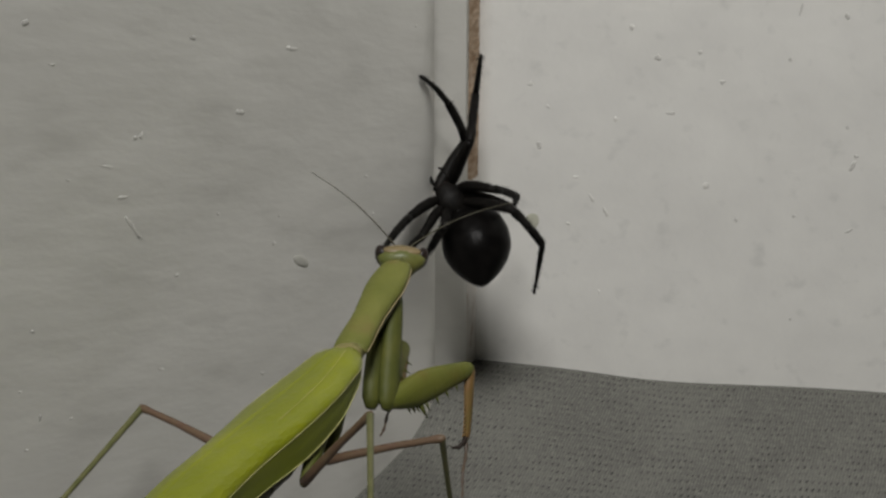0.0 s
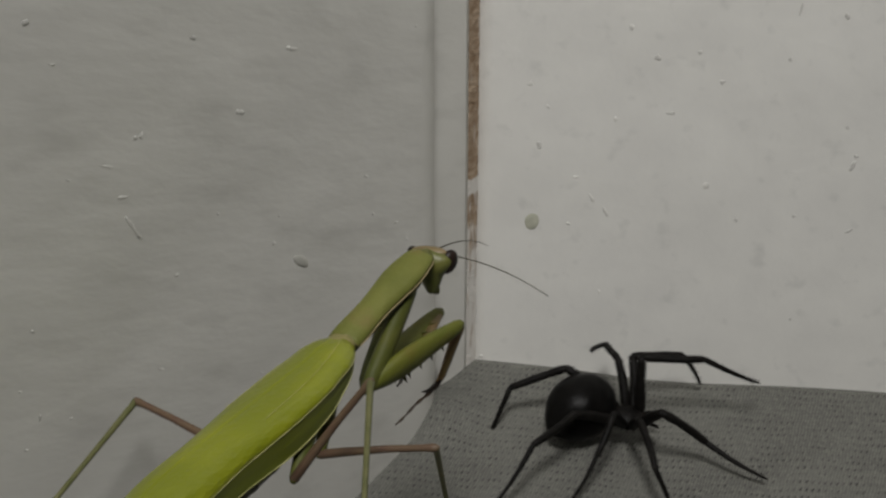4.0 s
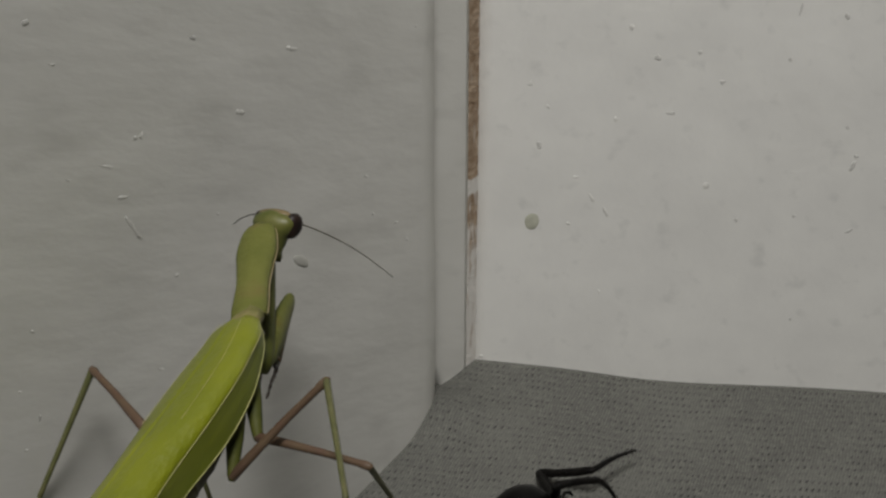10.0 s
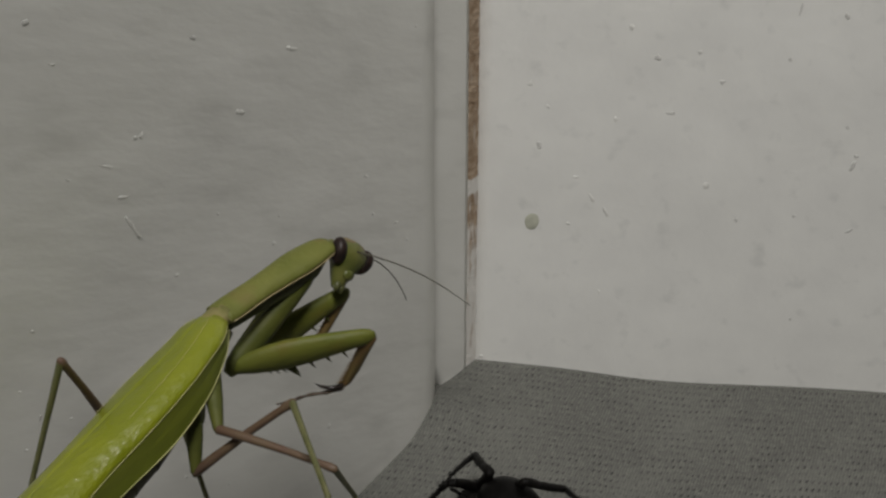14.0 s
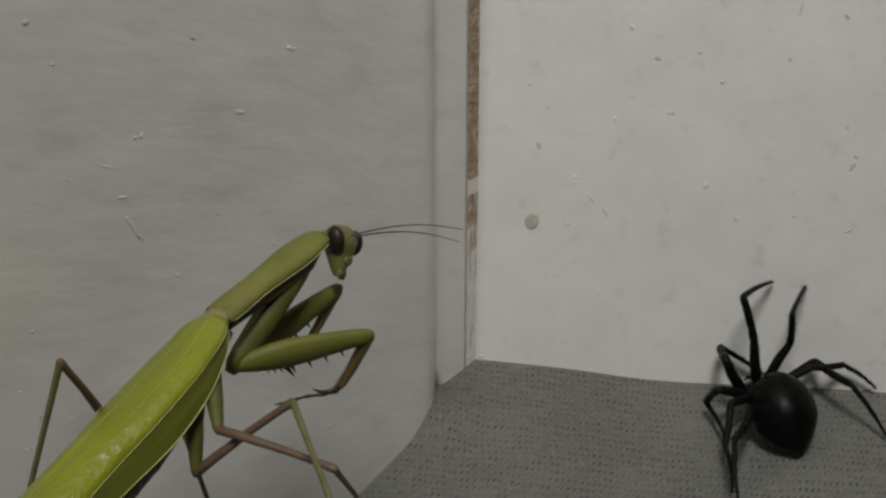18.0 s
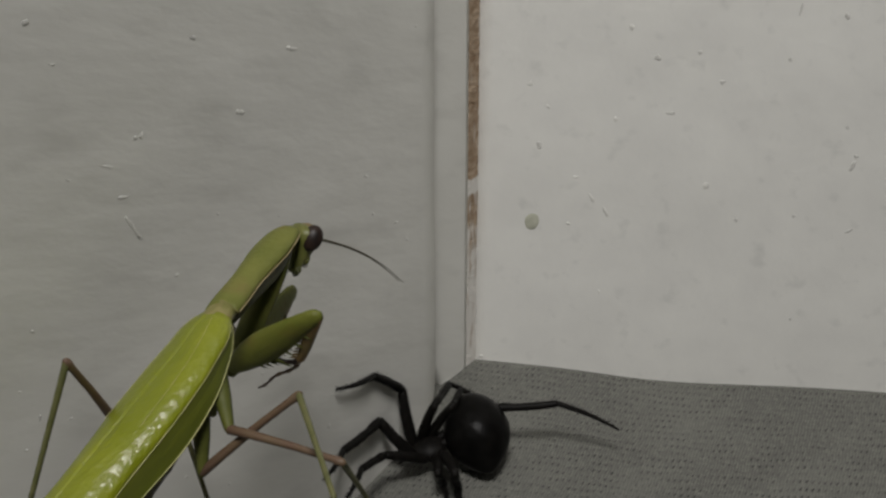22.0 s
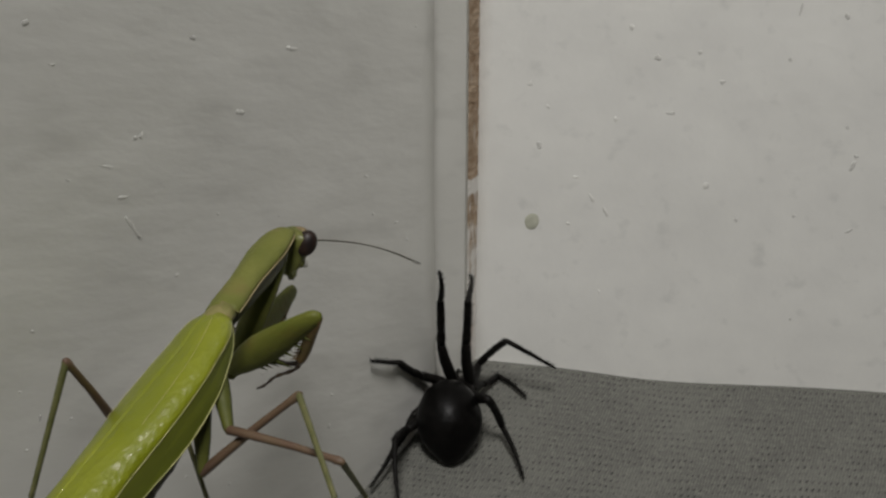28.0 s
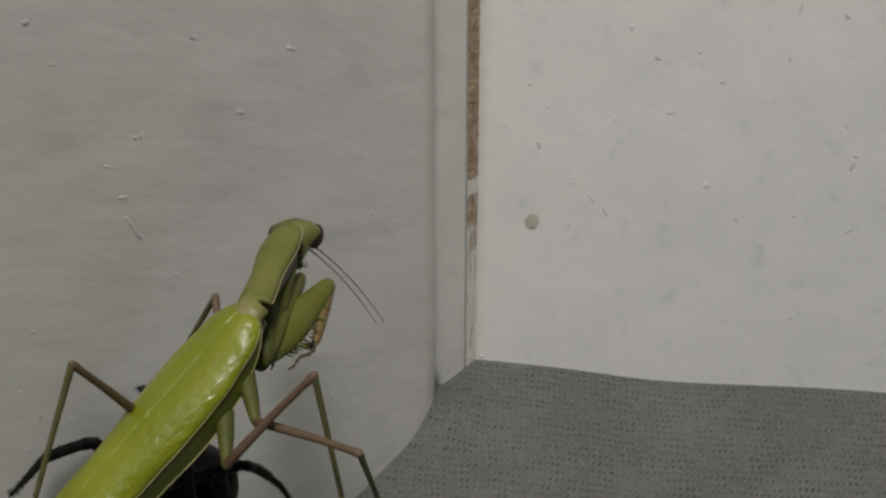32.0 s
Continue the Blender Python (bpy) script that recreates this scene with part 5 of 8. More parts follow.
    mantis_at(13.00, (-24.6, 161.4, 69.8), (-45.0, 131.3, 58.8), (-0.47, 0.00, 0.88), (-13.5, 174.0, 71.2), (-0.16, 0.04, 0.99), (-11.5, 174.3, 68.9), (0.37, 0.61, 0.70), (0.77, -0.62, 0.13),
              fl=((-24.3, 166.9, 59.1), (-11.5, 175.0, 64.1), (-16.1, 172.8, 56.2), (-22.9, 176.0, 53.5)),
              fr=((-23.6, 161.9, 62.6), (-8.0, 163.6, 65.9), (-11.5, 165.3, 57.4), (-19.2, 164.8, 55.4)),
              ml=((-27.2, 158.4, 57.9), (-32.1, 170.4, 51.4), (-28.4, 166.0, 39.7), (-29.0, 163.5, 34.3)),
              mr=((-23.8, 149.5, 63.6), (-11.2, 142.4, 64.0), (-9.6, 150.2, 53.8), (-8.3, 144.8, 51.5)),
              hl=((-36.7, 155.6, 59.7), (-39.2, 148.4, 73.2), (-44.2, 148.2, 56.9), (-45.3, 146.4, 50.3)),
              hr=((-26.7, 150.0, 57.4), (-15.6, 148.2, 68.1), (-11.0, 131.9, 69.0), (-10.6, 133.3, 62.1)),
              al=(5.5, 8.3, -10.5),
              ar=(13.5, -3.2, -4.2))
    mantis_at(14.50, (-24.6, 161.4, 69.8), (-45.0, 131.3, 58.8), (-0.47, 0.00, 0.88), (-13.5, 174.0, 71.2), (-0.16, 0.04, 0.99), (-11.3, 174.6, 69.1), (0.37, 0.58, 0.73), (0.75, -0.65, 0.14),
              fl=((-24.3, 166.9, 59.1), (-11.5, 175.0, 64.1), (-16.1, 172.8, 56.2), (-22.9, 176.0, 53.5)),
              fr=((-23.6, 161.9, 62.6), (-8.0, 163.6, 65.9), (-11.5, 165.3, 57.4), (-19.2, 164.8, 55.4)),
              ml=((-27.2, 158.4, 57.9), (-32.1, 170.4, 51.4), (-28.4, 166.0, 39.7), (-29.0, 163.5, 34.3)),
              mr=((-23.8, 149.5, 63.6), (-11.2, 142.4, 64.0), (-9.6, 150.2, 53.8), (-8.3, 144.8, 51.5)),
              hl=((-36.7, 155.6, 59.7), (-39.2, 148.4, 73.2), (-44.2, 148.2, 56.9), (-45.3, 146.4, 50.3)),
              hr=((-26.7, 150.0, 57.4), (-15.6, 148.2, 68.1), (-11.0, 131.9, 69.0), (-10.6, 133.3, 62.1)),
              al=(5.5, 8.3, -10.5),
              ar=(13.5, -3.2, -4.2))
    mantis_at(16.50, (-24.6, 161.4, 69.8), (-44.8, 131.0, 59.1), (-0.48, 0.01, 0.88), (-14.3, 174.6, 71.9), (-0.21, 0.02, 0.98), (-11.9, 175.2, 70.1), (0.04, 0.67, 0.74), (0.90, -0.34, 0.27),
              fl=((-24.2, 167.0, 59.3), (-11.9, 176.2, 63.8), (-16.5, 173.9, 56.0), (-23.4, 177.1, 53.3)),
              fr=((-23.4, 162.2, 62.7), (-7.8, 164.6, 65.2), (-11.9, 165.7, 56.8), (-18.8, 161.7, 57.7)),
              ml=((-27.3, 158.3, 57.9), (-32.2, 170.3, 51.5), (-28.4, 166.0, 39.8), (-29.0, 163.6, 34.4)),
              mr=((-23.8, 149.5, 63.6), (-11.2, 142.4, 64.0), (-9.5, 150.3, 53.8), (-8.3, 144.8, 51.6)),
              hl=((-36.7, 155.4, 59.8), (-39.2, 148.1, 73.3), (-44.2, 148.0, 57.1), (-45.2, 146.3, 50.4)),
              hr=((-26.6, 149.7, 57.5), (-15.6, 148.0, 68.3), (-10.9, 131.7, 69.1), (-10.6, 133.1, 62.2)),
              al=(12.6, 6.4, -3.4),
              ar=(13.2, 5.8, -1.4))
    mantis_at(18.20, (-24.6, 161.4, 69.8), (-44.8, 131.0, 59.1), (-0.48, 0.01, 0.88), (-14.3, 174.6, 71.9), (-0.21, 0.02, 0.98), (-12.2, 176.0, 70.1), (0.11, 0.57, 0.82), (0.92, -0.36, 0.12),
              fl=((-24.2, 167.0, 59.3), (-12.5, 177.1, 63.3), (-17.1, 174.7, 55.5), (-24.0, 177.8, 52.9)),
              fr=((-23.4, 162.2, 62.7), (-8.4, 167.8, 63.0), (-12.4, 168.6, 54.5), (-20.0, 169.2, 52.0)),
              ml=((-27.3, 158.3, 57.9), (-32.2, 170.3, 51.5), (-28.4, 166.0, 39.8), (-29.0, 163.6, 34.4)),
              mr=((-23.8, 149.5, 63.6), (-11.2, 142.4, 64.0), (-9.5, 150.3, 53.8), (-8.3, 144.8, 51.6)),
              hl=((-36.7, 155.4, 59.8), (-39.2, 148.1, 73.3), (-44.2, 148.0, 57.1), (-45.2, 146.3, 50.4)),
              hr=((-26.6, 149.7, 57.5), (-15.6, 148.0, 68.3), (-10.9, 131.7, 69.1), (-10.6, 133.1, 62.2)),
              al=(12.6, 6.4, -3.4),
              ar=(13.2, 5.8, -1.4))
    mantis_at(19.00, (-24.6, 161.4, 69.8), (-44.5, 130.7, 59.5), (-0.48, 0.02, 0.88), (-15.1, 175.2, 72.0), (-0.25, 0.03, 0.97), (-13.5, 177.0, 70.0), (-0.08, 0.47, 0.88), (0.98, 0.17, -0.00),
              fl=((-23.5, 162.2, 62.6), (-13.6, 174.6, 65.0), (-18.2, 172.5, 57.0), (-25.0, 175.7, 54.5)),
              fr=((-23.4, 162.5, 62.5), (-9.1, 159.2, 68.8), (-12.9, 160.9, 60.4), (-19.5, 163.0, 56.3)),
              ml=((-27.3, 158.2, 58.0), (-32.2, 170.2, 51.5), (-28.4, 166.0, 39.8), (-29.0, 163.5, 34.3)),
              mr=((-23.8, 149.4, 63.6), (-11.2, 142.3, 64.1), (-9.6, 150.2, 53.8), (-8.3, 144.7, 51.6)),
              hl=((-36.6, 155.2, 60.0), (-39.1, 148.0, 73.4), (-44.1, 147.9, 57.2), (-45.2, 146.1, 50.5)),
              hr=((-26.6, 149.6, 57.7), (-15.6, 147.8, 68.5), (-10.9, 131.5, 69.3), (-10.6, 133.0, 62.5)),
              al=(4.4, 13.4, -3.2),
              ar=(14.3, 0.9, 1.9))
    mantis_at(21.00, (-24.6, 161.4, 69.8), (-44.5, 130.7, 59.5), (-0.48, 0.02, 0.88), (-15.1, 175.2, 72.0), (-0.25, 0.03, 0.97), (-13.6, 177.0, 70.0), (-0.07, 0.43, 0.90), (0.99, 0.14, 0.01),
              fl=((-23.5, 162.2, 62.6), (-13.6, 174.6, 65.0), (-18.2, 172.5, 57.0), (-25.0, 175.7, 54.5)),
              fr=((-23.4, 162.5, 62.5), (-9.1, 159.2, 68.8), (-12.9, 160.9, 60.4), (-19.5, 163.0, 56.3)),
              ml=((-27.3, 158.2, 58.0), (-32.2, 170.2, 51.5), (-28.4, 166.0, 39.8), (-29.0, 163.5, 34.3)),
              mr=((-23.8, 149.4, 63.6), (-11.2, 142.3, 64.1), (-9.6, 150.2, 53.8), (-8.3, 144.7, 51.6)),
              hl=((-36.6, 155.2, 60.0), (-39.1, 148.0, 73.4), (-44.1, 147.9, 57.2), (-45.2, 146.1, 50.5)),
              hr=((-26.6, 149.6, 57.7), (-15.6, 147.8, 68.5), (-10.9, 131.5, 69.3), (-10.6, 133.0, 62.5)),
              al=(4.0, 13.4, -3.7),
              ar=(14.4, 0.5, 1.3))
    mantis_at(21.60, (-24.6, 161.5, 70.0), (-42.8, 130.5, 57.7), (-0.51, -0.04, 0.86), (-16.0, 176.0, 71.7), (-0.26, 0.04, 0.97), (-14.6, 177.8, 69.7), (0.10, 0.44, 0.89), (0.95, 0.23, -0.22),
              fl=((-24.4, 167.7, 58.6), (-16.2, 181.3, 60.4), (-19.9, 179.5, 52.0), (-27.0, 182.3, 49.6)),
              fr=((-23.5, 162.9, 62.0), (-10.6, 159.1, 70.8), (-14.4, 160.0, 62.2), (-20.0, 163.0, 57.4)),
              ml=((-27.0, 158.4, 58.0), (-32.1, 170.3, 51.4), (-28.4, 166.1, 39.7), (-29.0, 163.6, 34.3)),
              mr=((-22.7, 150.0, 63.2), (-10.4, 142.6, 64.7), (-8.4, 149.8, 54.1), (-8.1, 144.3, 51.7)),
              hl=((-35.6, 155.7, 58.9), (-38.8, 149.1, 72.6), (-43.9, 146.8, 56.6), (-45.0, 146.1, 49.7)),
              hr=((-26.0, 150.1, 57.3), (-15.0, 149.3, 68.2), (-10.5, 132.9, 68.2), (-10.6, 133.8, 61.2)),
              al=(3.3, 13.1, -5.1),
              ar=(14.3, -0.5, -2.2))
    mantis_at(22.00, (-24.3, 161.7, 70.2), (-43.3, 132.1, 55.8), (-0.49, -0.11, 0.87), (-18.3, 177.4, 70.9), (-0.26, 0.08, 0.96), (-17.0, 179.0, 68.5), (0.28, 0.71, 0.65), (0.86, 0.12, -0.50),
              fl=((-24.7, 170.2, 56.8), (-18.7, 185.0, 57.8), (-21.8, 177.4, 53.3), (-28.8, 180.3, 50.9)),
              fr=((-24.5, 167.0, 58.9), (-13.8, 162.0, 69.7), (-16.5, 164.7, 61.1), (-21.6, 167.6, 55.7)),
              ml=((-25.9, 159.7, 58.1), (-32.1, 170.9, 51.2), (-28.4, 166.1, 39.7), (-29.0, 163.6, 34.2)),
              mr=((-22.8, 150.6, 62.7), (-10.4, 143.3, 64.1), (-8.4, 150.5, 53.5), (-8.2, 145.0, 51.0)),
              hl=((-35.7, 156.0, 58.7), (-38.9, 149.4, 72.4), (-44.0, 147.0, 56.4), (-45.1, 146.3, 49.5)),
              hr=((-26.1, 150.5, 56.9), (-15.1, 149.9, 67.8), (-10.6, 133.5, 67.7), (-10.6, 134.1, 60.7)),
              al=(10.7, 5.4, -8.2),
              ar=(10.9, 4.8, -8.3))
    mantis_at(23.00, (-24.3, 161.6, 70.1), (-42.6, 131.0, 57.1), (-0.49, -0.08, 0.87), (-18.9, 177.6, 70.6), (-0.28, 0.09, 0.95), (-17.5, 179.0, 68.2), (0.28, 0.61, 0.74), (0.88, 0.15, -0.46),
              fl=((-24.8, 171.0, 56.2), (-18.8, 185.8, 57.3), (-22.0, 178.2, 52.7), (-27.9, 173.7, 55.6)),
              fr=((-24.6, 167.1, 58.5), (-13.9, 162.3, 69.4), (-16.4, 165.0, 60.7), (-21.8, 167.7, 55.5)),
              ml=((-26.8, 158.8, 58.0), (-32.1, 170.6, 51.3), (-28.4, 166.0, 39.7), (-29.0, 163.6, 34.3)),
              mr=((-22.8, 150.2, 62.9), (-10.4, 142.9, 64.5), (-8.4, 150.1, 53.8), (-8.1, 144.6, 51.4)),
              hl=((-35.6, 155.6, 59.1), (-38.8, 149.0, 72.7), (-43.9, 146.7, 56.7), (-45.0, 146.0, 49.8)),
              hr=((-26.0, 150.1, 57.2), (-15.1, 149.4, 68.1), (-10.5, 133.0, 68.1), (-10.6, 133.8, 61.2)),
              al=(13.8, 2.6, -3.7),
              ar=(13.2, 3.9, -4.6))
    mantis_at(30.30, (-24.3, 161.6, 70.1), (-42.6, 131.0, 57.1), (-0.49, -0.08, 0.87), (-18.9, 177.6, 70.6), (-0.28, 0.09, 0.95), (-17.8, 178.9, 68.1), (0.25, 0.61, 0.75), (0.87, 0.20, -0.46),
              fl=((-24.8, 171.0, 56.2), (-18.8, 185.8, 57.3), (-22.0, 178.2, 52.7), (-27.9, 173.7, 55.6)),
              fr=((-24.6, 167.1, 58.5), (-13.9, 162.3, 69.4), (-16.4, 165.0, 60.7), (-21.8, 167.7, 55.5)),
              ml=((-26.8, 158.8, 58.0), (-32.1, 170.6, 51.3), (-28.4, 166.0, 39.7), (-29.0, 163.6, 34.3)),
              mr=((-22.8, 150.2, 62.9), (-10.4, 142.9, 64.5), (-8.4, 150.1, 53.8), (-8.1, 144.6, 51.4)),
              hl=((-35.6, 155.6, 59.1), (-38.8, 149.0, 72.7), (-43.9, 146.7, 56.7), (-45.0, 146.0, 49.8)),
              hr=((-26.0, 150.1, 57.2), (-15.1, 149.4, 68.1), (-10.5, 133.0, 68.1), (-10.6, 133.8, 61.2)),
              al=(13.8, 2.6, -3.7),
              ar=(13.2, 3.9, -4.6))
    mantis_at(31.00, (-24.3, 161.7, 70.2), (-41.9, 130.4, 57.7), (-0.49, -0.07, 0.87), (-19.1, 177.7, 70.5), (-0.29, 0.11, 0.95), (-18.1, 179.2, 67.9), (0.26, 0.63, 0.73), (0.86, 0.19, -0.47),
              fl=((-24.7, 171.2, 56.1), (-18.8, 186.0, 57.2), (-22.0, 178.4, 52.6), (-27.9, 173.9, 55.5)),
              fr=((-24.6, 167.2, 58.4), (-13.9, 162.5, 69.3), (-16.5, 165.2, 60.6), (-21.8, 167.9, 55.3)),
              ml=((-26.7, 158.7, 58.2), (-32.2, 170.3, 51.4), (-28.4, 166.1, 39.8), (-29.0, 163.6, 34.3)),
              mr=((-22.8, 150.4, 62.8), (-10.4, 143.1, 64.3), (-8.4, 150.3, 53.7), (-8.1, 144.8, 51.3)),
              hl=((-35.5, 155.1, 59.3), (-38.7, 148.5, 73.0), (-43.8, 146.3, 56.9), (-44.9, 145.7, 50.0)),
              hr=((-25.9, 149.5, 57.7), (-14.9, 148.7, 68.6), (-10.4, 132.3, 68.7), (-10.5, 133.1, 61.7)),
              al=(6.4, 6.0, -11.6),
              ar=(3.2, 5.7, -12.9))
    mantis_at(31.50, (-24.3, 161.7, 70.2), (-41.9, 130.4, 57.7), (-0.49, -0.07, 0.87), (-19.9, 177.9, 69.6), (-0.29, 0.11, 0.95), (-19.2, 178.8, 66.7), (0.28, 0.84, 0.47), (0.83, 0.03, -0.56),
              fl=((-24.9, 172.6, 55.0), (-20.3, 188.0, 55.3), (-23.5, 180.6, 50.5), (-29.5, 176.0, 53.4)),
              fr=((-23.9, 163.0, 61.1), (-14.7, 158.2, 73.2), (-17.8, 159.3, 64.4), (-21.1, 164.0, 58.8)),
              ml=((-26.7, 158.7, 58.2), (-32.2, 170.3, 51.4), (-28.4, 166.1, 39.8), (-29.0, 163.6, 34.3)),
              mr=((-22.8, 150.4, 62.8), (-10.4, 143.1, 64.3), (-8.4, 150.3, 53.7), (-8.1, 144.8, 51.3)),
              hl=((-35.5, 155.1, 59.3), (-38.7, 148.5, 73.0), (-43.8, 146.3, 56.9), (-44.9, 145.7, 50.0)),
              hr=((-25.9, 149.5, 57.7), (-14.9, 148.7, 68.6), (-10.4, 132.3, 68.7), (-10.5, 133.1, 61.7)),
              al=(9.8, 2.8, -9.8),
              ar=(8.4, 2.8, -11.2))
    mantis_at(32.00, (-20.8, 161.9, 70.7), (-44.6, 143.8, 47.3), (-0.48, -0.39, 0.79), (-18.4, 178.7, 70.2), (-0.29, 0.09, 0.95), (-17.6, 180.8, 68.1), (-0.03, 0.89, 0.45), (-0.01, 0.45, -0.89),
              fl=((-19.9, 161.7, 63.9), (-16.9, 177.4, 64.6), (-18.8, 168.7, 61.7), (-20.5, 172.3, 54.8)),
              fr=((-20.5, 162.4, 63.0), (-13.4, 176.7, 64.2), (-14.9, 168.0, 61.0), (-17.2, 160.7, 63.4)),
              ml=((-23.8, 155.2, 61.4), (-25.8, 167.8, 68.3), (-30.9, 172.6, 57.4), (-30.7, 167.0, 55.4)),
              mr=((-20.2, 152.7, 62.2), (-8.6, 144.2, 64.5), (-7.2, 150.7, 53.3), (-6.7, 148.5, 47.8)),
              hl=((-33.4, 156.8, 59.8), (-38.3, 149.0, 72.4), (-43.6, 147.2, 56.3), (-44.0, 143.9, 50.1)),
              hr=((-23.3, 150.0, 58.4), (-13.4, 149.9, 70.3), (-11.1, 150.6, 53.5), (-10.6, 143.6, 53.1)),
              al=(10.8, -4.9, -8.5),
              ar=(10.8, -4.9, -8.5))
    spider_at(0.00, (1.1, 234.0, 42.5), (5.3, 230.0, 36.2), (0.10, -0.83, -0.55), (0.02, -0.66, 0.75),
              l1=((3.6, 241.6, 48.2), (0.7, 237.4, 57.0), (-3.4, 230.6, 64.9)),
              l2=((-4.9, 225.7, 44.0), (-7.6, 217.2, 45.4), (-9.0, 207.8, 47.6)),
              l3=((-3.2, 225.2, 40.8), (-4.8, 218.6, 43.0), (-6.6, 211.1, 45.8)),
              l4=((0.3, 222.3, 44.5), (-1.8, 228.2, 37.0), (-3.2, 217.9, 40.5)),
              r1=((4.0, 232.4, 53.1), (5.0, 242.0, 56.3), (5.6, 236.0, 65.7)),
              r2=((7.3, 228.5, 47.2), (11.4, 234.7, 42.2), (10.9, 241.8, 35.4)),
              r3=((9.4, 229.3, 44.1), (12.5, 222.8, 44.3), (15.2, 227.4, 38.0)),
              r4=((10.2, 226.0, 45.1), (15.1, 228.9, 37.1), (14.2, 231.5, 26.5)))
    spider_at(0.30, (1.9, 219.7, 35.2), (4.0, 211.8, 34.3), (0.18, -0.58, -0.79), (0.02, -0.37, 0.93),
              l1=((-3.1, 217.6, 44.1), (-4.7, 227.5, 45.9), (-2.3, 231.6, 35.8)),
              l2=((-2.6, 217.2, 43.5), (-11.0, 216.8, 40.4), (-10.5, 217.7, 30.7)),
              l3=((-3.9, 213.3, 39.6), (-9.4, 211.6, 35.1), (-13.9, 211.5, 28.3)),
              l4=((-0.4, 208.1, 39.4), (-2.7, 202.5, 31.8), (-5.0, 197.3, 22.4)),
              r1=((4.6, 222.8, 45.4), (6.4, 232.7, 43.9), (8.3, 243.5, 41.4)),
              r2=((8.4, 220.6, 43.2), (14.2, 227.0, 40.8), (19.9, 233.9, 36.8)),
              r3=((9.6, 216.9, 40.6), (15.7, 218.3, 37.0), (20.6, 220.7, 31.0)),
              r4=((9.1, 210.7, 40.2), (15.0, 206.9, 33.3), (20.7, 204.1, 24.4)))
    spider_at(0.55, (1.6, 207.3, 26.6), (-1.1, 199.6, 26.8), (-0.12, -0.96, -0.25), (0.04, -0.11, 0.99),
              l1=((0.1, 212.2, 36.2), (-1.5, 221.4, 32.1), (-1.7, 231.2, 26.7)),
              l2=((-3.7, 210.3, 34.8), (-10.3, 216.0, 32.8), (-9.1, 219.7, 23.8)),
              l3=((-5.4, 206.6, 33.2), (-11.9, 207.4, 30.1), (-16.4, 207.8, 23.3)),
              l4=((-5.5, 200.6, 34.3), (-12.1, 196.0, 28.8), (-18.8, 190.9, 21.7)),
              r1=((8.0, 209.9, 35.2), (14.3, 216.4, 30.6), (20.9, 223.4, 24.9)),
              r2=((9.2, 205.9, 33.4), (16.8, 207.2, 28.7), (24.2, 208.7, 22.4)),
              r3=((7.4, 201.9, 32.1), (12.4, 198.5, 28.1), (16.4, 196.3, 21.3)),
              r4=((3.7, 197.3, 33.6), (5.0, 189.6, 27.7), (6.2, 182.4, 19.5)))
    spider_at(0.80, (-10.0, 208.2, 15.3), (-13.2, 201.1, 17.8), (-0.46, -0.59, -0.66), (0.02, 0.07, 1.00),
              l1=((-11.4, 214.3, 23.9), (-7.7, 221.5, 17.7), (-3.5, 228.5, 10.0)),
              l2=((-14.7, 210.9, 23.5), (-11.1, 216.9, 17.8), (-11.3, 216.6, 8.0)),
              l3=((-15.3, 210.1, 22.8), (-18.1, 205.4, 18.2), (-18.6, 204.5, 10.1)),
              l4=((-17.7, 204.3, 24.3), (-22.7, 197.2, 19.9), (-27.0, 189.9, 12.8)),
              r1=((-3.4, 211.7, 23.3), (3.6, 216.8, 17.8), (10.9, 222.0, 11.2)),
              r2=((-2.6, 207.6, 22.4), (5.2, 207.3, 17.8), (12.7, 206.9, 11.6)),
              r3=((-4.8, 203.5, 22.0), (-0.0, 199.4, 18.4), (3.8, 195.6, 12.2)),
              r4=((-8.9, 199.5, 24.2), (-8.2, 190.9, 19.6), (-7.6, 182.2, 13.0)))
    spider_at(1.00, (-15.6, 198.4, 20.6), (-18.6, 191.0, 22.5), (-0.47, -0.61, -0.64), (0.01, 0.06, 1.00),
              l1=((-11.2, 208.9, 18.4), (-2.3, 213.3, 16.2), (6.4, 214.0, 9.1)),
              l2=((-20.0, 201.3, 28.9), (-16.4, 207.4, 23.3), (-16.5, 207.2, 13.5)),
              l3=((-20.4, 200.7, 28.1), (-23.3, 195.9, 23.6), (-23.7, 195.2, 15.4)),
              l4=((-22.9, 194.5, 29.8), (-28.0, 187.8, 24.9), (-32.2, 180.6, 17.7)),
              r1=((-11.2, 192.3, 26.4), (-9.6, 197.8, 18.0), (-7.7, 203.7, 8.7)),
              r2=((-14.3, 189.8, 23.5), (-13.9, 193.6, 15.3), (-11.9, 197.5, 6.6)),
              r3=((-15.0, 189.9, 24.5), (-13.6, 192.8, 18.0), (-11.1, 185.0, 17.6)),
              r4=((-14.2, 189.9, 29.6), (-13.5, 181.3, 25.0), (-12.8, 172.6, 18.3)))
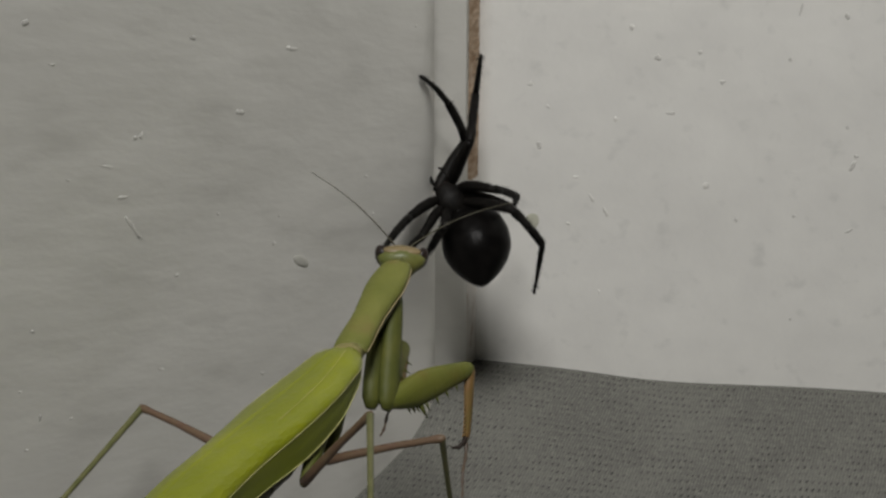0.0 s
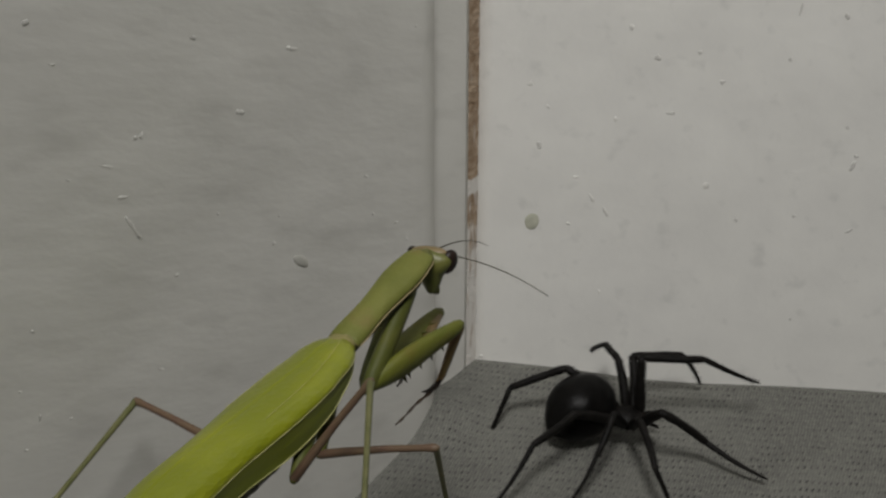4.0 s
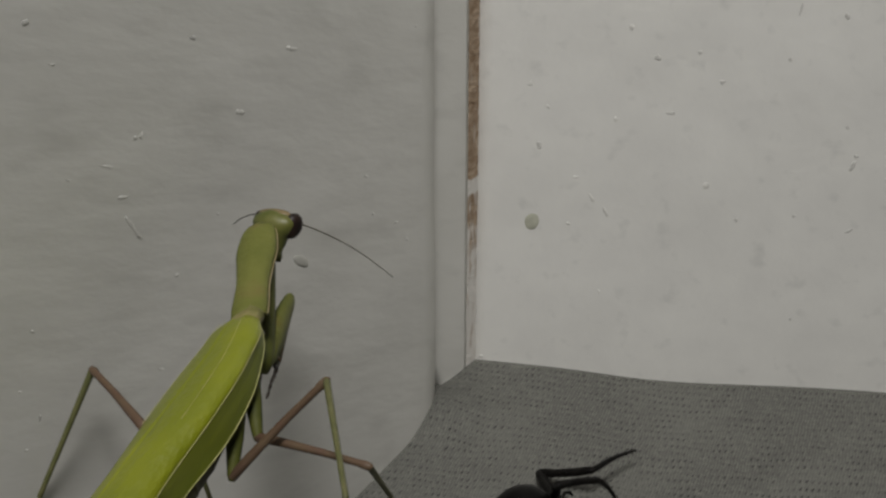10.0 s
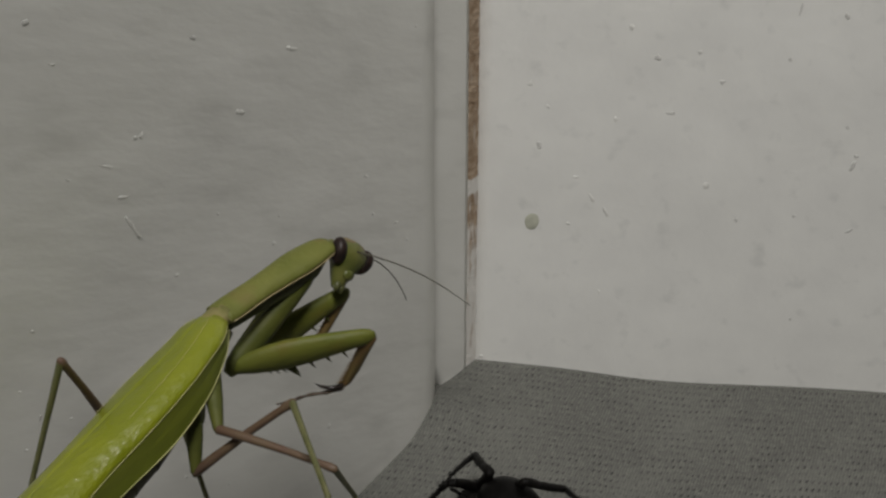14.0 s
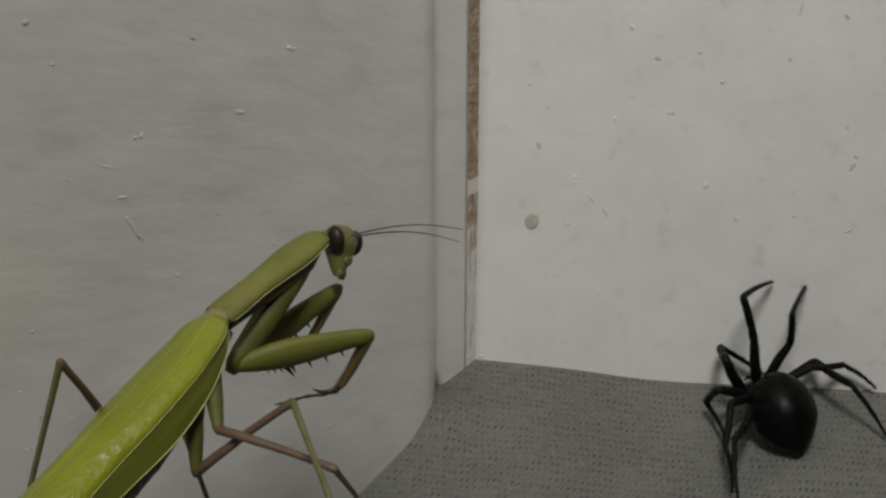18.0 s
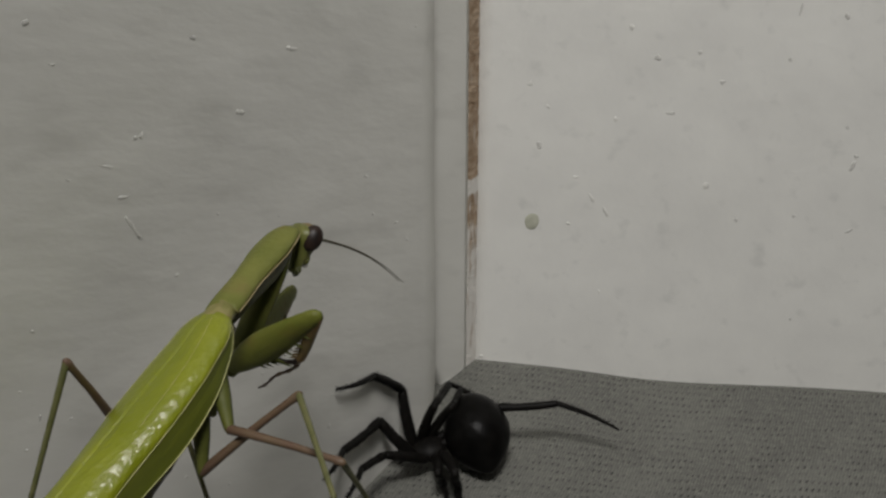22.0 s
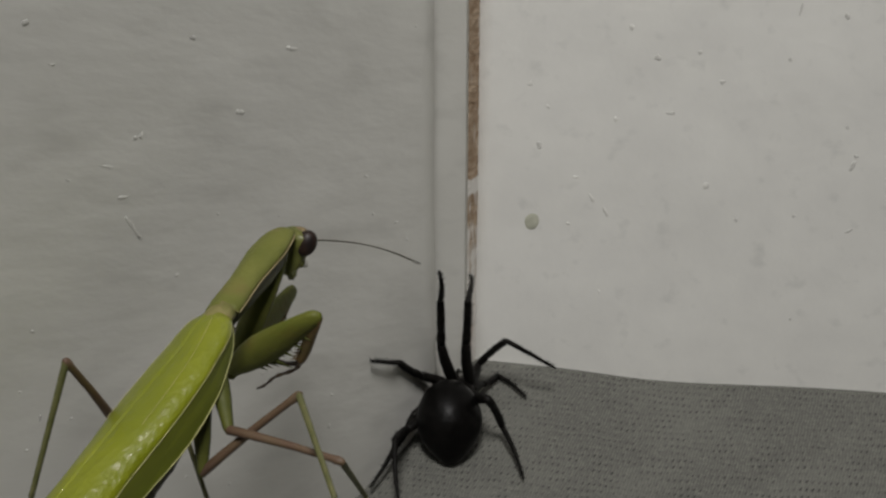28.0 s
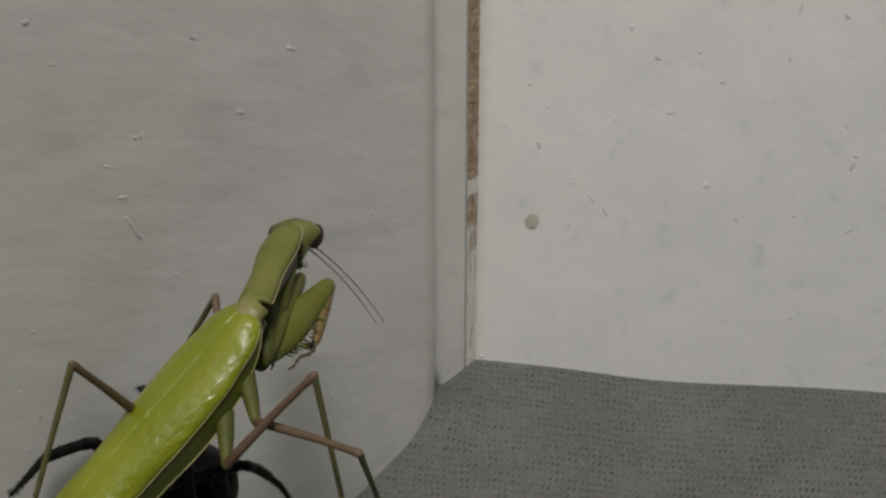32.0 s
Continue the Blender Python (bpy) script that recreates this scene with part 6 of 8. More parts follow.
    spider_at(1.50, (-11.5, 205.4, 14.2), (-14.8, 198.8, 17.7), (-0.63, -0.54, -0.56), (0.06, 0.14, 0.99),
              l1=((-9.0, 217.0, 13.9), (-1.3, 222.3, 9.9), (5.9, 222.5, 1.3)),
              l2=((-8.0, 214.2, 12.3), (-3.4, 219.0, 6.3), (0.5, 210.2, 4.5)),
              l3=((-16.4, 207.9, 21.7), (-19.4, 202.6, 17.9), (-20.1, 201.3, 9.8)),
              l4=((-19.0, 202.4, 23.8), (-24.0, 195.0, 19.9), (-28.6, 187.1, 13.7)),
              r1=((-4.6, 209.3, 21.6), (2.1, 213.9, 15.5), (9.3, 218.5, 8.2)),
              r2=((-3.8, 205.3, 21.0), (3.7, 204.5, 16.2), (10.9, 203.6, 9.6)),
              r3=((-6.1, 201.2, 21.0), (-1.6, 196.7, 17.6), (1.9, 192.3, 11.7)),
              r4=((-10.3, 197.5, 23.8), (-9.9, 188.6, 19.8), (-9.6, 179.3, 13.9)))
    spider_at(2.00, (-7.9, 213.4, 10.2), (-14.5, 209.2, 12.5), (-0.81, -0.41, -0.42), (0.09, 0.26, 0.96),
              l1=((-8.6, 213.1, 18.9), (-3.3, 221.8, 18.2), (1.4, 227.1, 9.6)),
              l2=((-1.1, 218.6, 13.8), (7.4, 216.7, 11.8), (13.6, 211.6, 6.1)),
              l3=((-11.3, 216.7, 17.8), (-14.2, 211.8, 13.4), (-15.9, 208.9, 5.9)),
              l4=((-14.3, 211.9, 20.2), (-19.0, 203.9, 16.9), (-23.9, 195.6, 11.6)),
              r1=((-3.5, 221.7, 5.3), (-0.6, 213.3, 10.5), (4.8, 216.3, 1.1)),
              r2=((-8.7, 204.2, 13.8), (-10.8, 196.4, 17.6), (-13.1, 201.5, 9.7)),
              r3=((-1.8, 211.2, 16.8), (2.8, 206.5, 13.7), (6.3, 201.7, 8.2)),
              r4=((-5.7, 207.3, 20.5), (-5.1, 197.9, 17.7), (-4.7, 188.0, 12.9)))
    spider_at(2.50, (1.9, 225.7, 4.5), (-2.3, 220.2, 8.8), (-0.83, -0.37, -0.42), (0.25, 0.12, 0.96),
              l1=((3.0, 237.4, 6.1), (6.1, 242.8, 14.2), (14.8, 249.7, 15.7)),
              l2=((6.3, 233.4, 8.5), (14.7, 234.0, 11.7), (23.8, 233.4, 8.1)),
              l3=((-1.2, 231.3, 11.5), (-5.9, 225.9, 10.7), (-5.0, 227.5, 2.7)),
              l4=((-3.6, 226.0, 15.6), (-10.0, 218.9, 13.2), (-14.6, 211.0, 7.2)),
              r1=((5.6, 218.9, 10.0), (9.9, 210.5, 13.9), (13.6, 217.8, 6.3)),
              r2=((9.8, 223.8, 10.6), (15.6, 221.3, 4.3), (23.6, 217.3, 0.4)),
              r3=((7.0, 220.2, 10.6), (9.6, 214.6, 6.8), (10.8, 209.3, 0.7)),
              r4=((-7.5, 218.4, 5.7), (-8.8, 209.3, 9.1), (-9.0, 198.8, 12.3)))
    spider_at(3.00, (10.5, 232.6, 4.6), (1.9, 232.3, 4.2), (-0.60, -0.49, -0.63), (0.29, -0.05, 0.95),
              l1=((12.2, 240.9, 11.5), (16.8, 245.6, 19.3), (25.2, 248.2, 26.3)),
              l2=((11.3, 241.3, 10.6), (20.2, 241.3, 11.7), (26.9, 236.5, 6.3)),
              l3=((8.8, 235.7, 12.8), (7.3, 241.5, 8.8), (9.6, 241.1, 0.9)),
              l4=((-1.3, 233.6, 8.7), (-6.3, 225.3, 6.8), (-7.7, 216.6, 0.3)),
              r1=((13.3, 224.3, 11.2), (16.1, 229.4, 2.8), (19.6, 218.8, 1.5)),
              r2=((10.7, 222.8, 8.9), (11.9, 214.4, 12.0), (14.0, 220.5, 4.6)),
              r3=((12.3, 225.1, 10.2), (11.9, 219.1, 6.3), (10.0, 213.3, 0.8)),
              r4=((0.8, 224.4, 7.6), (-1.6, 215.5, 10.8), (-1.0, 212.7, 0.2)))
    spider_at(3.50, (19.9, 230.7, 4.0), (11.8, 231.3, 5.3), (-0.71, -0.67, -0.19), (0.07, -0.17, 0.98),
              l1=((17.5, 237.2, 11.0), (23.8, 234.8, 18.7), (34.8, 232.9, 18.3)),
              l2=((19.5, 241.5, 5.5), (28.1, 239.9, 7.7), (35.0, 241.4, 0.9)),
              l3=((18.2, 237.5, 11.0), (16.8, 244.2, 8.7), (14.6, 237.3, 12.6)),
              l4=((8.0, 234.3, 6.8), (1.4, 227.1, 5.7), (0.4, 217.6, 0.2)),
              r1=((22.7, 222.0, 10.1), (29.0, 227.8, 4.6), (37.6, 221.8, 0.8)),
              r2=((20.0, 221.5, 9.0), (21.2, 212.8, 11.0), (23.1, 217.5, 2.6)),
              r3=((17.1, 223.9, 10.1), (15.0, 218.7, 5.6), (11.5, 213.3, 0.5)),
              r4=((10.0, 222.7, 6.8), (7.0, 214.2, 10.6), (5.3, 203.5, 9.1)))
    spider_at(4.50, (40.3, 228.2, 4.0), (32.2, 229.2, 5.3), (-0.71, -0.69, -0.14), (0.07, -0.17, 0.98),
              l1=((47.4, 229.1, 12.5), (55.4, 232.9, 7.4), (63.8, 237.1, 1.4)),
              l2=((43.5, 232.5, 12.6), (47.3, 240.1, 9.8), (51.9, 244.0, 2.1)),
              l3=((39.1, 235.0, 11.0), (38.2, 241.8, 8.8), (35.2, 234.9, 12.0)),
              l4=((33.5, 234.7, 12.5), (26.5, 240.7, 9.0), (19.5, 247.0, 3.4)),
              r1=((45.8, 221.6, 11.1), (52.1, 217.7, 4.2), (61.4, 212.7, 0.4)),
              r2=((41.5, 220.2, 10.4), (43.2, 214.1, 4.0), (45.6, 205.1, 0.9)),
              r3=((37.0, 221.5, 10.0), (34.5, 216.4, 5.6), (30.7, 211.3, 0.5)),
              r4=((31.8, 223.8, 12.0), (23.5, 221.2, 7.4), (15.1, 219.3, 0.6)))
    spider_at(5.50, (60.3, 225.6, 4.0), (52.8, 228.7, 5.5), (-0.60, -0.80, 0.00), (0.05, -0.18, 0.98),
              l1=((61.4, 228.0, 13.5), (67.8, 235.1, 9.8), (73.6, 241.5, 2.7)),
              l2=((65.0, 229.3, 12.3), (70.5, 235.4, 8.7), (76.2, 240.6, 2.7)),
              l3=((60.8, 232.4, 11.1), (61.6, 239.3, 9.3), (58.7, 231.9, 11.3)),
              l4=((55.2, 235.3, 10.9), (56.6, 225.7, 12.3), (59.7, 233.6, 5.3)),
              r1=((64.3, 218.0, 11.0), (69.2, 212.7, 3.8), (76.6, 204.8, 1.0)),
              r2=((59.8, 217.6, 10.4), (59.8, 211.3, 3.9), (59.7, 202.0, 0.8)),
              r3=((51.0, 224.2, 1.8), (48.3, 217.7, 2.9), (46.0, 209.8, 3.6)),
              r4=((48.6, 229.1, 6.9), (40.4, 224.3, 4.4), (36.9, 214.1, 2.2)))
    spider_at(6.00, (67.9, 219.7, 4.0), (61.6, 224.8, 5.4), (-0.69, -0.71, 0.14), (0.02, -0.18, 0.98),
              l1=((75.1, 216.8, 12.0), (83.5, 216.0, 6.3), (93.4, 215.1, 1.1)),
              l2=((73.9, 221.9, 12.0), (80.9, 225.9, 8.0), (87.7, 230.1, 2.4)),
              l3=((68.4, 226.5, 10.9), (72.1, 230.3, 6.0), (73.4, 222.8, 3.0)),
              l4=((64.3, 228.5, 12.3), (68.4, 234.1, 5.4), (68.4, 223.2, 3.8)),
              r1=((69.7, 211.2, 11.0), (72.6, 204.8, 3.7), (77.0, 194.9, 0.8)),
              r2=((58.3, 216.3, 4.9), (55.8, 208.4, 8.4), (53.5, 199.3, 11.5)),
              r3=((58.1, 220.3, 3.4), (52.7, 215.5, 3.5), (50.0, 207.8, 3.8)),
              r4=((55.8, 223.7, 6.3), (46.9, 222.5, 2.5), (43.6, 212.2, 1.0)))
    spider_at(6.50, (84.6, 214.8, 4.0), (77.9, 219.4, 5.4), (-0.68, -0.73, 0.09), (0.03, -0.19, 0.98),
              l1=((91.9, 212.5, 12.1), (100.4, 212.4, 6.5), (110.3, 212.5, 1.2)),
              l2=((90.4, 217.4, 12.2), (97.0, 222.0, 8.2), (103.4, 226.9, 2.7)),
              l3=((86.7, 221.3, 11.1), (88.7, 227.8, 8.7), (90.3, 233.8, 3.3)),
              l4=((81.6, 223.8, 12.5), (77.8, 232.4, 9.5), (74.0, 241.1, 4.0)),
              r1=((87.0, 206.5, 11.0), (90.6, 200.3, 3.7), (95.9, 190.8, 0.9)),
              r2=((82.5, 207.1, 10.4), (81.0, 200.9, 4.1), (78.7, 191.9, 0.8)),
              r3=((78.9, 210.2, 10.1), (74.0, 206.8, 6.0), (68.4, 204.0, 0.7)),
              r4=((73.6, 219.9, 7.4), (70.4, 226.2, 0.6), (65.7, 216.3, 0.2)))
    spider_at(7.20, (73.3, 184.7, 4.0), (81.2, 185.8, 5.9), (-0.22, -0.96, 0.16), (-0.11, -0.18, 0.98),
              l1=((67.5, 178.2, 10.8), (61.7, 174.3, 3.3), (52.7, 168.2, 0.9)),
              l2=((71.9, 176.7, 10.2), (70.6, 170.9, 3.4), (68.7, 161.7, 0.7)),
              l3=((76.5, 177.9, 10.0), (79.2, 172.7, 5.8), (83.5, 168.0, 0.7)),
              l4=((82.0, 180.6, 11.9), (90.5, 178.5, 7.4), (99.1, 176.7, 0.8)),
              r1=((65.7, 185.9, 11.9), (57.9, 189.6, 6.5), (49.1, 194.0, 1.1)),
              r2=((69.2, 189.7, 12.0), (65.3, 196.8, 8.2), (61.5, 204.2, 2.9)),
              r3=((74.6, 191.8, 10.7), (75.5, 198.6, 8.5), (76.7, 204.8, 3.2)),
              r4=((80.5, 190.9, 12.5), (87.6, 197.0, 9.7), (94.8, 203.5, 4.5)))
    spider_at(8.00, (38.4, 179.4, 4.0), (46.4, 178.9, 5.8), (-0.02, -0.98, 0.21), (-0.12, -0.16, 0.98),
              l1=((31.7, 174.0, 10.9), (25.0, 171.3, 3.8), (14.9, 167.2, 1.0)),
              l2=((35.6, 171.8, 10.2), (33.0, 166.3, 3.6), (29.2, 157.7, 0.7)),
              l3=((40.2, 172.1, 10.0), (42.0, 166.8, 5.4), (45.0, 161.0, 0.6)),
              l4=((46.0, 173.5, 12.0), (53.8, 169.7, 7.4), (61.7, 166.4, 0.5)),
              r1=((31.4, 181.9, 12.1), (24.3, 187.1, 6.9), (16.7, 193.0, 1.2)),
              r2=((35.6, 184.9, 12.2), (33.1, 192.7, 8.4), (30.7, 200.7, 3.3)),
              r3=((41.0, 186.4, 10.5), (43.1, 192.9, 8.1), (45.3, 198.7, 2.8)),
              r4=((46.5, 184.3, 12.4), (54.5, 189.0, 9.1), (62.6, 194.0, 3.6)))
    spider_at(8.40, (25.8, 193.4, 4.0), (32.5, 189.1, 5.6), (0.22, -0.98, 0.01), (-0.12, -0.09, 0.99),
              l1=((24.3, 185.2, 9.1), (23.6, 191.6, 1.2), (21.3, 182.4, 7.1)),
              l2=((23.8, 185.1, 9.3), (22.5, 190.4, 2.1), (19.8, 182.4, 7.0)),
              l3=((23.3, 185.4, 9.0), (20.4, 179.6, 12.2), (18.6, 183.9, 5.5)),
              l4=((22.5, 183.6, 10.6), (19.1, 176.0, 15.6), (17.1, 182.5, 7.0)),
              r1=((27.2, 186.9, 7.8), (27.6, 178.5, 13.5), (30.1, 184.9, 4.7)),
              r2=((27.9, 187.2, 7.3), (30.7, 192.3, 0.4), (31.4, 183.9, 5.5)),
              r3=((28.3, 187.2, 7.3), (31.4, 190.8, 1.9), (32.8, 183.7, 5.8)),
              r4=((28.4, 184.4, 9.8), (32.2, 190.0, 2.7), (33.7, 180.8, 8.5)))
    spider_at(8.60, (21.8, 210.3, 4.1), (23.4, 202.3, 5.0), (0.25, -0.68, -0.69), (-0.03, -0.03, 1.00),
              l1=((20.0, 202.3, 6.3), (17.7, 193.9, 11.5), (17.0, 200.7, 2.7)),
              l2=((19.4, 202.0, 6.6), (16.8, 194.5, 10.9), (15.4, 200.3, 3.1)),
              l3=((18.9, 201.6, 6.8), (16.8, 205.6, 1.2), (13.8, 198.7, 4.5)),
              l4=((18.2, 199.0, 9.0), (14.6, 191.2, 13.8), (12.3, 197.8, 5.3)),
              r1=((23.0, 202.8, 5.9), (23.6, 194.1, 11.1), (26.0, 200.8, 2.6)),
              r2=((23.5, 202.6, 6.0), (24.6, 194.8, 10.5), (27.5, 200.4, 3.0)),
              r3=((23.9, 202.2, 6.3), (27.0, 205.9, 1.0), (28.7, 198.7, 4.5)),
              r4=((24.1, 199.2, 8.9), (27.9, 204.9, 1.9), (29.7, 195.5, 7.3)))
    spider_at(9.00, (18.1, 216.0, 4.1), (17.5, 207.8, 4.6), (-0.04, -0.70, -0.71), (0.02, -0.15, 0.99),
              l1=((10.5, 210.6, 5.1), (5.8, 207.9, 13.8), (13.4, 212.6, 20.7)),
              l2=((14.5, 210.9, 10.8), (8.4, 215.8, 6.4), (0.9, 222.0, 4.9)),
              l3=((13.2, 208.8, 7.9), (10.1, 213.5, 3.5), (7.3, 206.4, 6.5)),
              l4=((14.4, 203.8, 4.9), (11.0, 195.9, 9.6), (8.3, 202.5, 1.1)),
              r1=((19.3, 208.6, 0.9), (20.1, 199.9, 6.2), (20.6, 190.3, 12.0)),
              r2=((22.7, 208.2, 6.3), (27.3, 214.2, 1.4), (29.6, 207.4, 8.1)),
              r3=((20.2, 207.3, 2.0), (22.2, 201.2, 5.1), (24.0, 194.0, 8.6)),
              r4=((20.4, 203.5, 5.2), (22.6, 195.3, 10.1), (26.4, 201.6, 1.9)))
    spider_at(9.50, (15.3, 212.3, 4.1), (14.2, 204.2, 5.0), (-0.11, -0.67, -0.73), (0.04, -0.12, 0.99),
              l1=((9.9, 210.0, 11.8), (4.5, 217.5, 7.5), (0.1, 227.5, 4.9)),
              l2=((12.9, 204.3, 4.6), (10.5, 196.8, 8.9), (8.8, 202.5, 1.1)),
              l3=((12.4, 203.9, 4.9), (9.5, 197.9, 7.8), (7.2, 202.3, 1.3)),
              l4=((11.6, 200.7, 7.5), (8.3, 192.8, 12.3), (5.6, 199.4, 3.9)),
              r1=((17.0, 209.5, 12.7), (19.8, 219.1, 10.8), (27.7, 226.8, 9.1)),
              r2=((19.0, 206.8, 10.6), (22.3, 212.8, 4.7), (24.8, 203.8, 7.7)),
              r3=((17.4, 203.3, 5.4), (19.3, 197.2, 8.5), (22.3, 201.3, 2.2)),
              r4=((17.6, 200.4, 7.9), (19.8, 192.2, 12.8), (23.6, 198.5, 4.6)))
    spider_at(10.00, (17.0, 206.7, 4.0), (11.2, 201.0, 5.3), (-0.46, -0.79, -0.41), (0.10, -0.07, 0.99),
              l1=((15.2, 218.2, 1.6), (23.2, 213.6, 6.0), (30.6, 221.6, 3.5)),
              l2=((16.7, 203.2, 11.4), (23.5, 208.3, 8.3), (26.9, 213.1, 0.4)),
              l3=((13.3, 200.2, 7.0), (11.1, 204.2, 1.4), (8.3, 197.2, 4.7)),
              l4=((12.7, 197.3, 9.5), (10.2, 203.2, 2.1), (6.7, 194.2, 7.4)),
              r1=((17.3, 198.6, 8.4), (19.4, 204.9, 0.6), (20.1, 195.3, 6.4)),
              r2=((17.7, 198.3, 8.6), (20.3, 203.6, 1.8), (21.5, 195.1, 6.6)),
              r3=((18.1, 198.2, 8.7), (20.0, 192.1, 11.9), (23.1, 196.2, 5.5)),
              r4=((18.5, 196.0, 10.6), (20.6, 187.9, 15.6), (24.3, 194.3, 7.4)))
    spider_at(10.50, (1.5, 206.7, 4.0), (7.3, 201.0, 5.3), (0.46, -0.79, -0.41), (-0.10, -0.07, 0.99),
              l1=((0.7, 198.6, 8.5), (-0.9, 204.9, 0.6), (-2.3, 195.4, 6.4)),
              l2=((0.2, 198.2, 8.7), (-1.9, 203.6, 1.8), (-3.8, 195.2, 6.4)),
              l3=((-0.3, 198.3, 8.7), (-2.7, 192.2, 11.7), (-5.3, 196.6, 5.3)),
              l4=((-0.8, 196.2, 10.5), (-3.6, 188.1, 15.3), (-6.7, 194.6, 7.0)),
              r1=((-1.2, 217.9, 0.5), (-9.0, 212.5, 4.4), (-12.8, 203.4, 9.6)),
              r2=((4.1, 200.2, 6.9), (5.9, 192.7, 11.5), (8.2, 198.3, 3.7)),
              r3=((4.6, 200.1, 7.1), (7.3, 203.9, 1.6), (9.5, 196.8, 5.0)),
              r4=((8.8, 202.2, 12.9), (13.3, 209.1, 7.6), (16.5, 200.0, 12.9)))
    spider_at(11.00, (-2.1, 206.4, 4.0), (5.4, 203.4, 5.3), (0.63, -0.71, -0.31), (-0.10, -0.12, 0.99),
              l1=((-2.6, 197.8, 9.1), (-4.2, 204.2, 1.3), (-5.5, 194.7, 7.0)),
              l2=((-3.1, 197.6, 9.2), (-5.2, 203.1, 2.3), (-7.0, 194.6, 6.9)),
              l3=((-3.6, 198.0, 8.9), (-5.9, 191.9, 12.0), (-8.5, 196.3, 5.5)),
              l4=((-4.1, 196.2, 10.4), (-6.7, 188.2, 15.3), (-9.9, 194.6, 7.0)),
              r1=((-6.5, 205.5, 12.9), (-10.8, 201.8, 21.4), (-17.3, 194.4, 26.6)),
              r2=((-3.0, 204.2, 12.2), (-7.2, 210.1, 6.8), (-7.9, 201.0, 10.2)),
              r3=((1.3, 200.5, 6.8), (3.9, 204.2, 1.2), (6.3, 197.2, 4.7)),
              r4=((1.8, 197.6, 9.2), (4.9, 203.5, 2.0), (7.6, 194.3, 7.4)))
    spider_at(11.50, (-4.2, 207.1, 4.0), (3.2, 203.8, 5.3), (0.61, -0.73, -0.31), (-0.10, -0.12, 0.99),
              l1=((-4.7, 198.6, 9.0), (-6.4, 204.9, 1.2), (-7.6, 195.4, 6.9)),
              l2=((-5.2, 198.4, 9.1), (-7.4, 203.7, 2.2), (-9.1, 195.3, 6.9)),
              l3=((-5.7, 198.7, 8.8), (-7.9, 192.6, 11.9), (-10.6, 196.9, 5.5)),
              l4=((-6.1, 196.9, 10.4), (-8.7, 188.8, 15.2), (-12.0, 195.3, 7.0)),
              r1=((-7.9, 206.8, 13.3), (-12.9, 203.2, 21.3), (-17.5, 193.7, 25.3)),
              r2=((-3.3, 205.3, 12.3), (-4.2, 213.9, 9.9), (-7.4, 217.1, 1.2)),
              r3=((-0.7, 201.1, 6.7), (1.8, 205.0, 1.2), (4.2, 198.0, 4.6)),
              r4=((-0.2, 198.3, 9.2), (2.8, 204.1, 1.9), (5.6, 194.9, 7.2)))
    spider_at(12.00, (-4.2, 207.1, 4.0), (3.1, 203.6, 5.3), (0.69, -0.50, -0.53), (-0.10, -0.12, 0.99),
              l1=((-4.7, 198.6, 9.0), (-6.4, 205.0, 1.2), (-7.6, 195.4, 6.9)),
              l2=((-5.2, 198.4, 9.0), (-7.4, 203.8, 2.2), (-9.1, 195.4, 6.9)),
              l3=((-5.7, 198.7, 8.8), (-7.9, 192.6, 11.9), (-10.6, 196.9, 5.5)),
              l4=((-6.1, 196.9, 10.4), (-8.7, 188.8, 15.3), (-12.0, 195.2, 7.0)),
              r1=((-6.5, 206.1, 13.3), (-13.1, 207.3, 20.9), (-18.5, 202.7, 29.6)),
              r2=((-2.2, 205.9, 12.4), (-6.2, 213.6, 10.1), (-8.2, 213.8, 0.5)),
              r3=((-0.7, 201.1, 6.8), (1.8, 204.9, 1.2), (4.2, 197.9, 4.6)),
              r4=((8.2, 207.6, 7.8), (14.6, 201.7, 12.2), (18.5, 208.0, 4.2)))
    spider_at(12.50, (0.8, 209.4, 4.0), (6.0, 203.2, 5.3), (0.46, -0.65, -0.60), (-0.09, -0.06, 0.99),
              l1=((-0.2, 200.9, 7.4), (-1.6, 192.3, 12.7), (-3.2, 199.1, 4.0)),
              l2=((-0.7, 200.5, 7.8), (-2.7, 206.0, 0.9), (-4.6, 197.5, 5.5)),
              l3=((-1.2, 200.4, 7.8), (-3.5, 194.4, 10.9), (-6.1, 198.8, 4.5)),
              l4=((-1.6, 198.2, 9.7), (-4.4, 190.2, 14.6), (-7.5, 196.7, 6.3)),
              r1=((1.3, 207.8, 13.0), (-4.8, 204.6, 20.5), (-14.6, 200.9, 16.8)),
              r2=((0.9, 206.6, 11.9), (-3.6, 214.1, 10.0), (-12.1, 210.8, 6.5)),
              r3=((3.8, 202.3, 6.2), (6.5, 206.2, 0.7), (8.8, 199.1, 4.1)),
              r4=((9.7, 204.5, 11.5), (15.9, 210.1, 6.4), (20.4, 200.8, 10.2)))
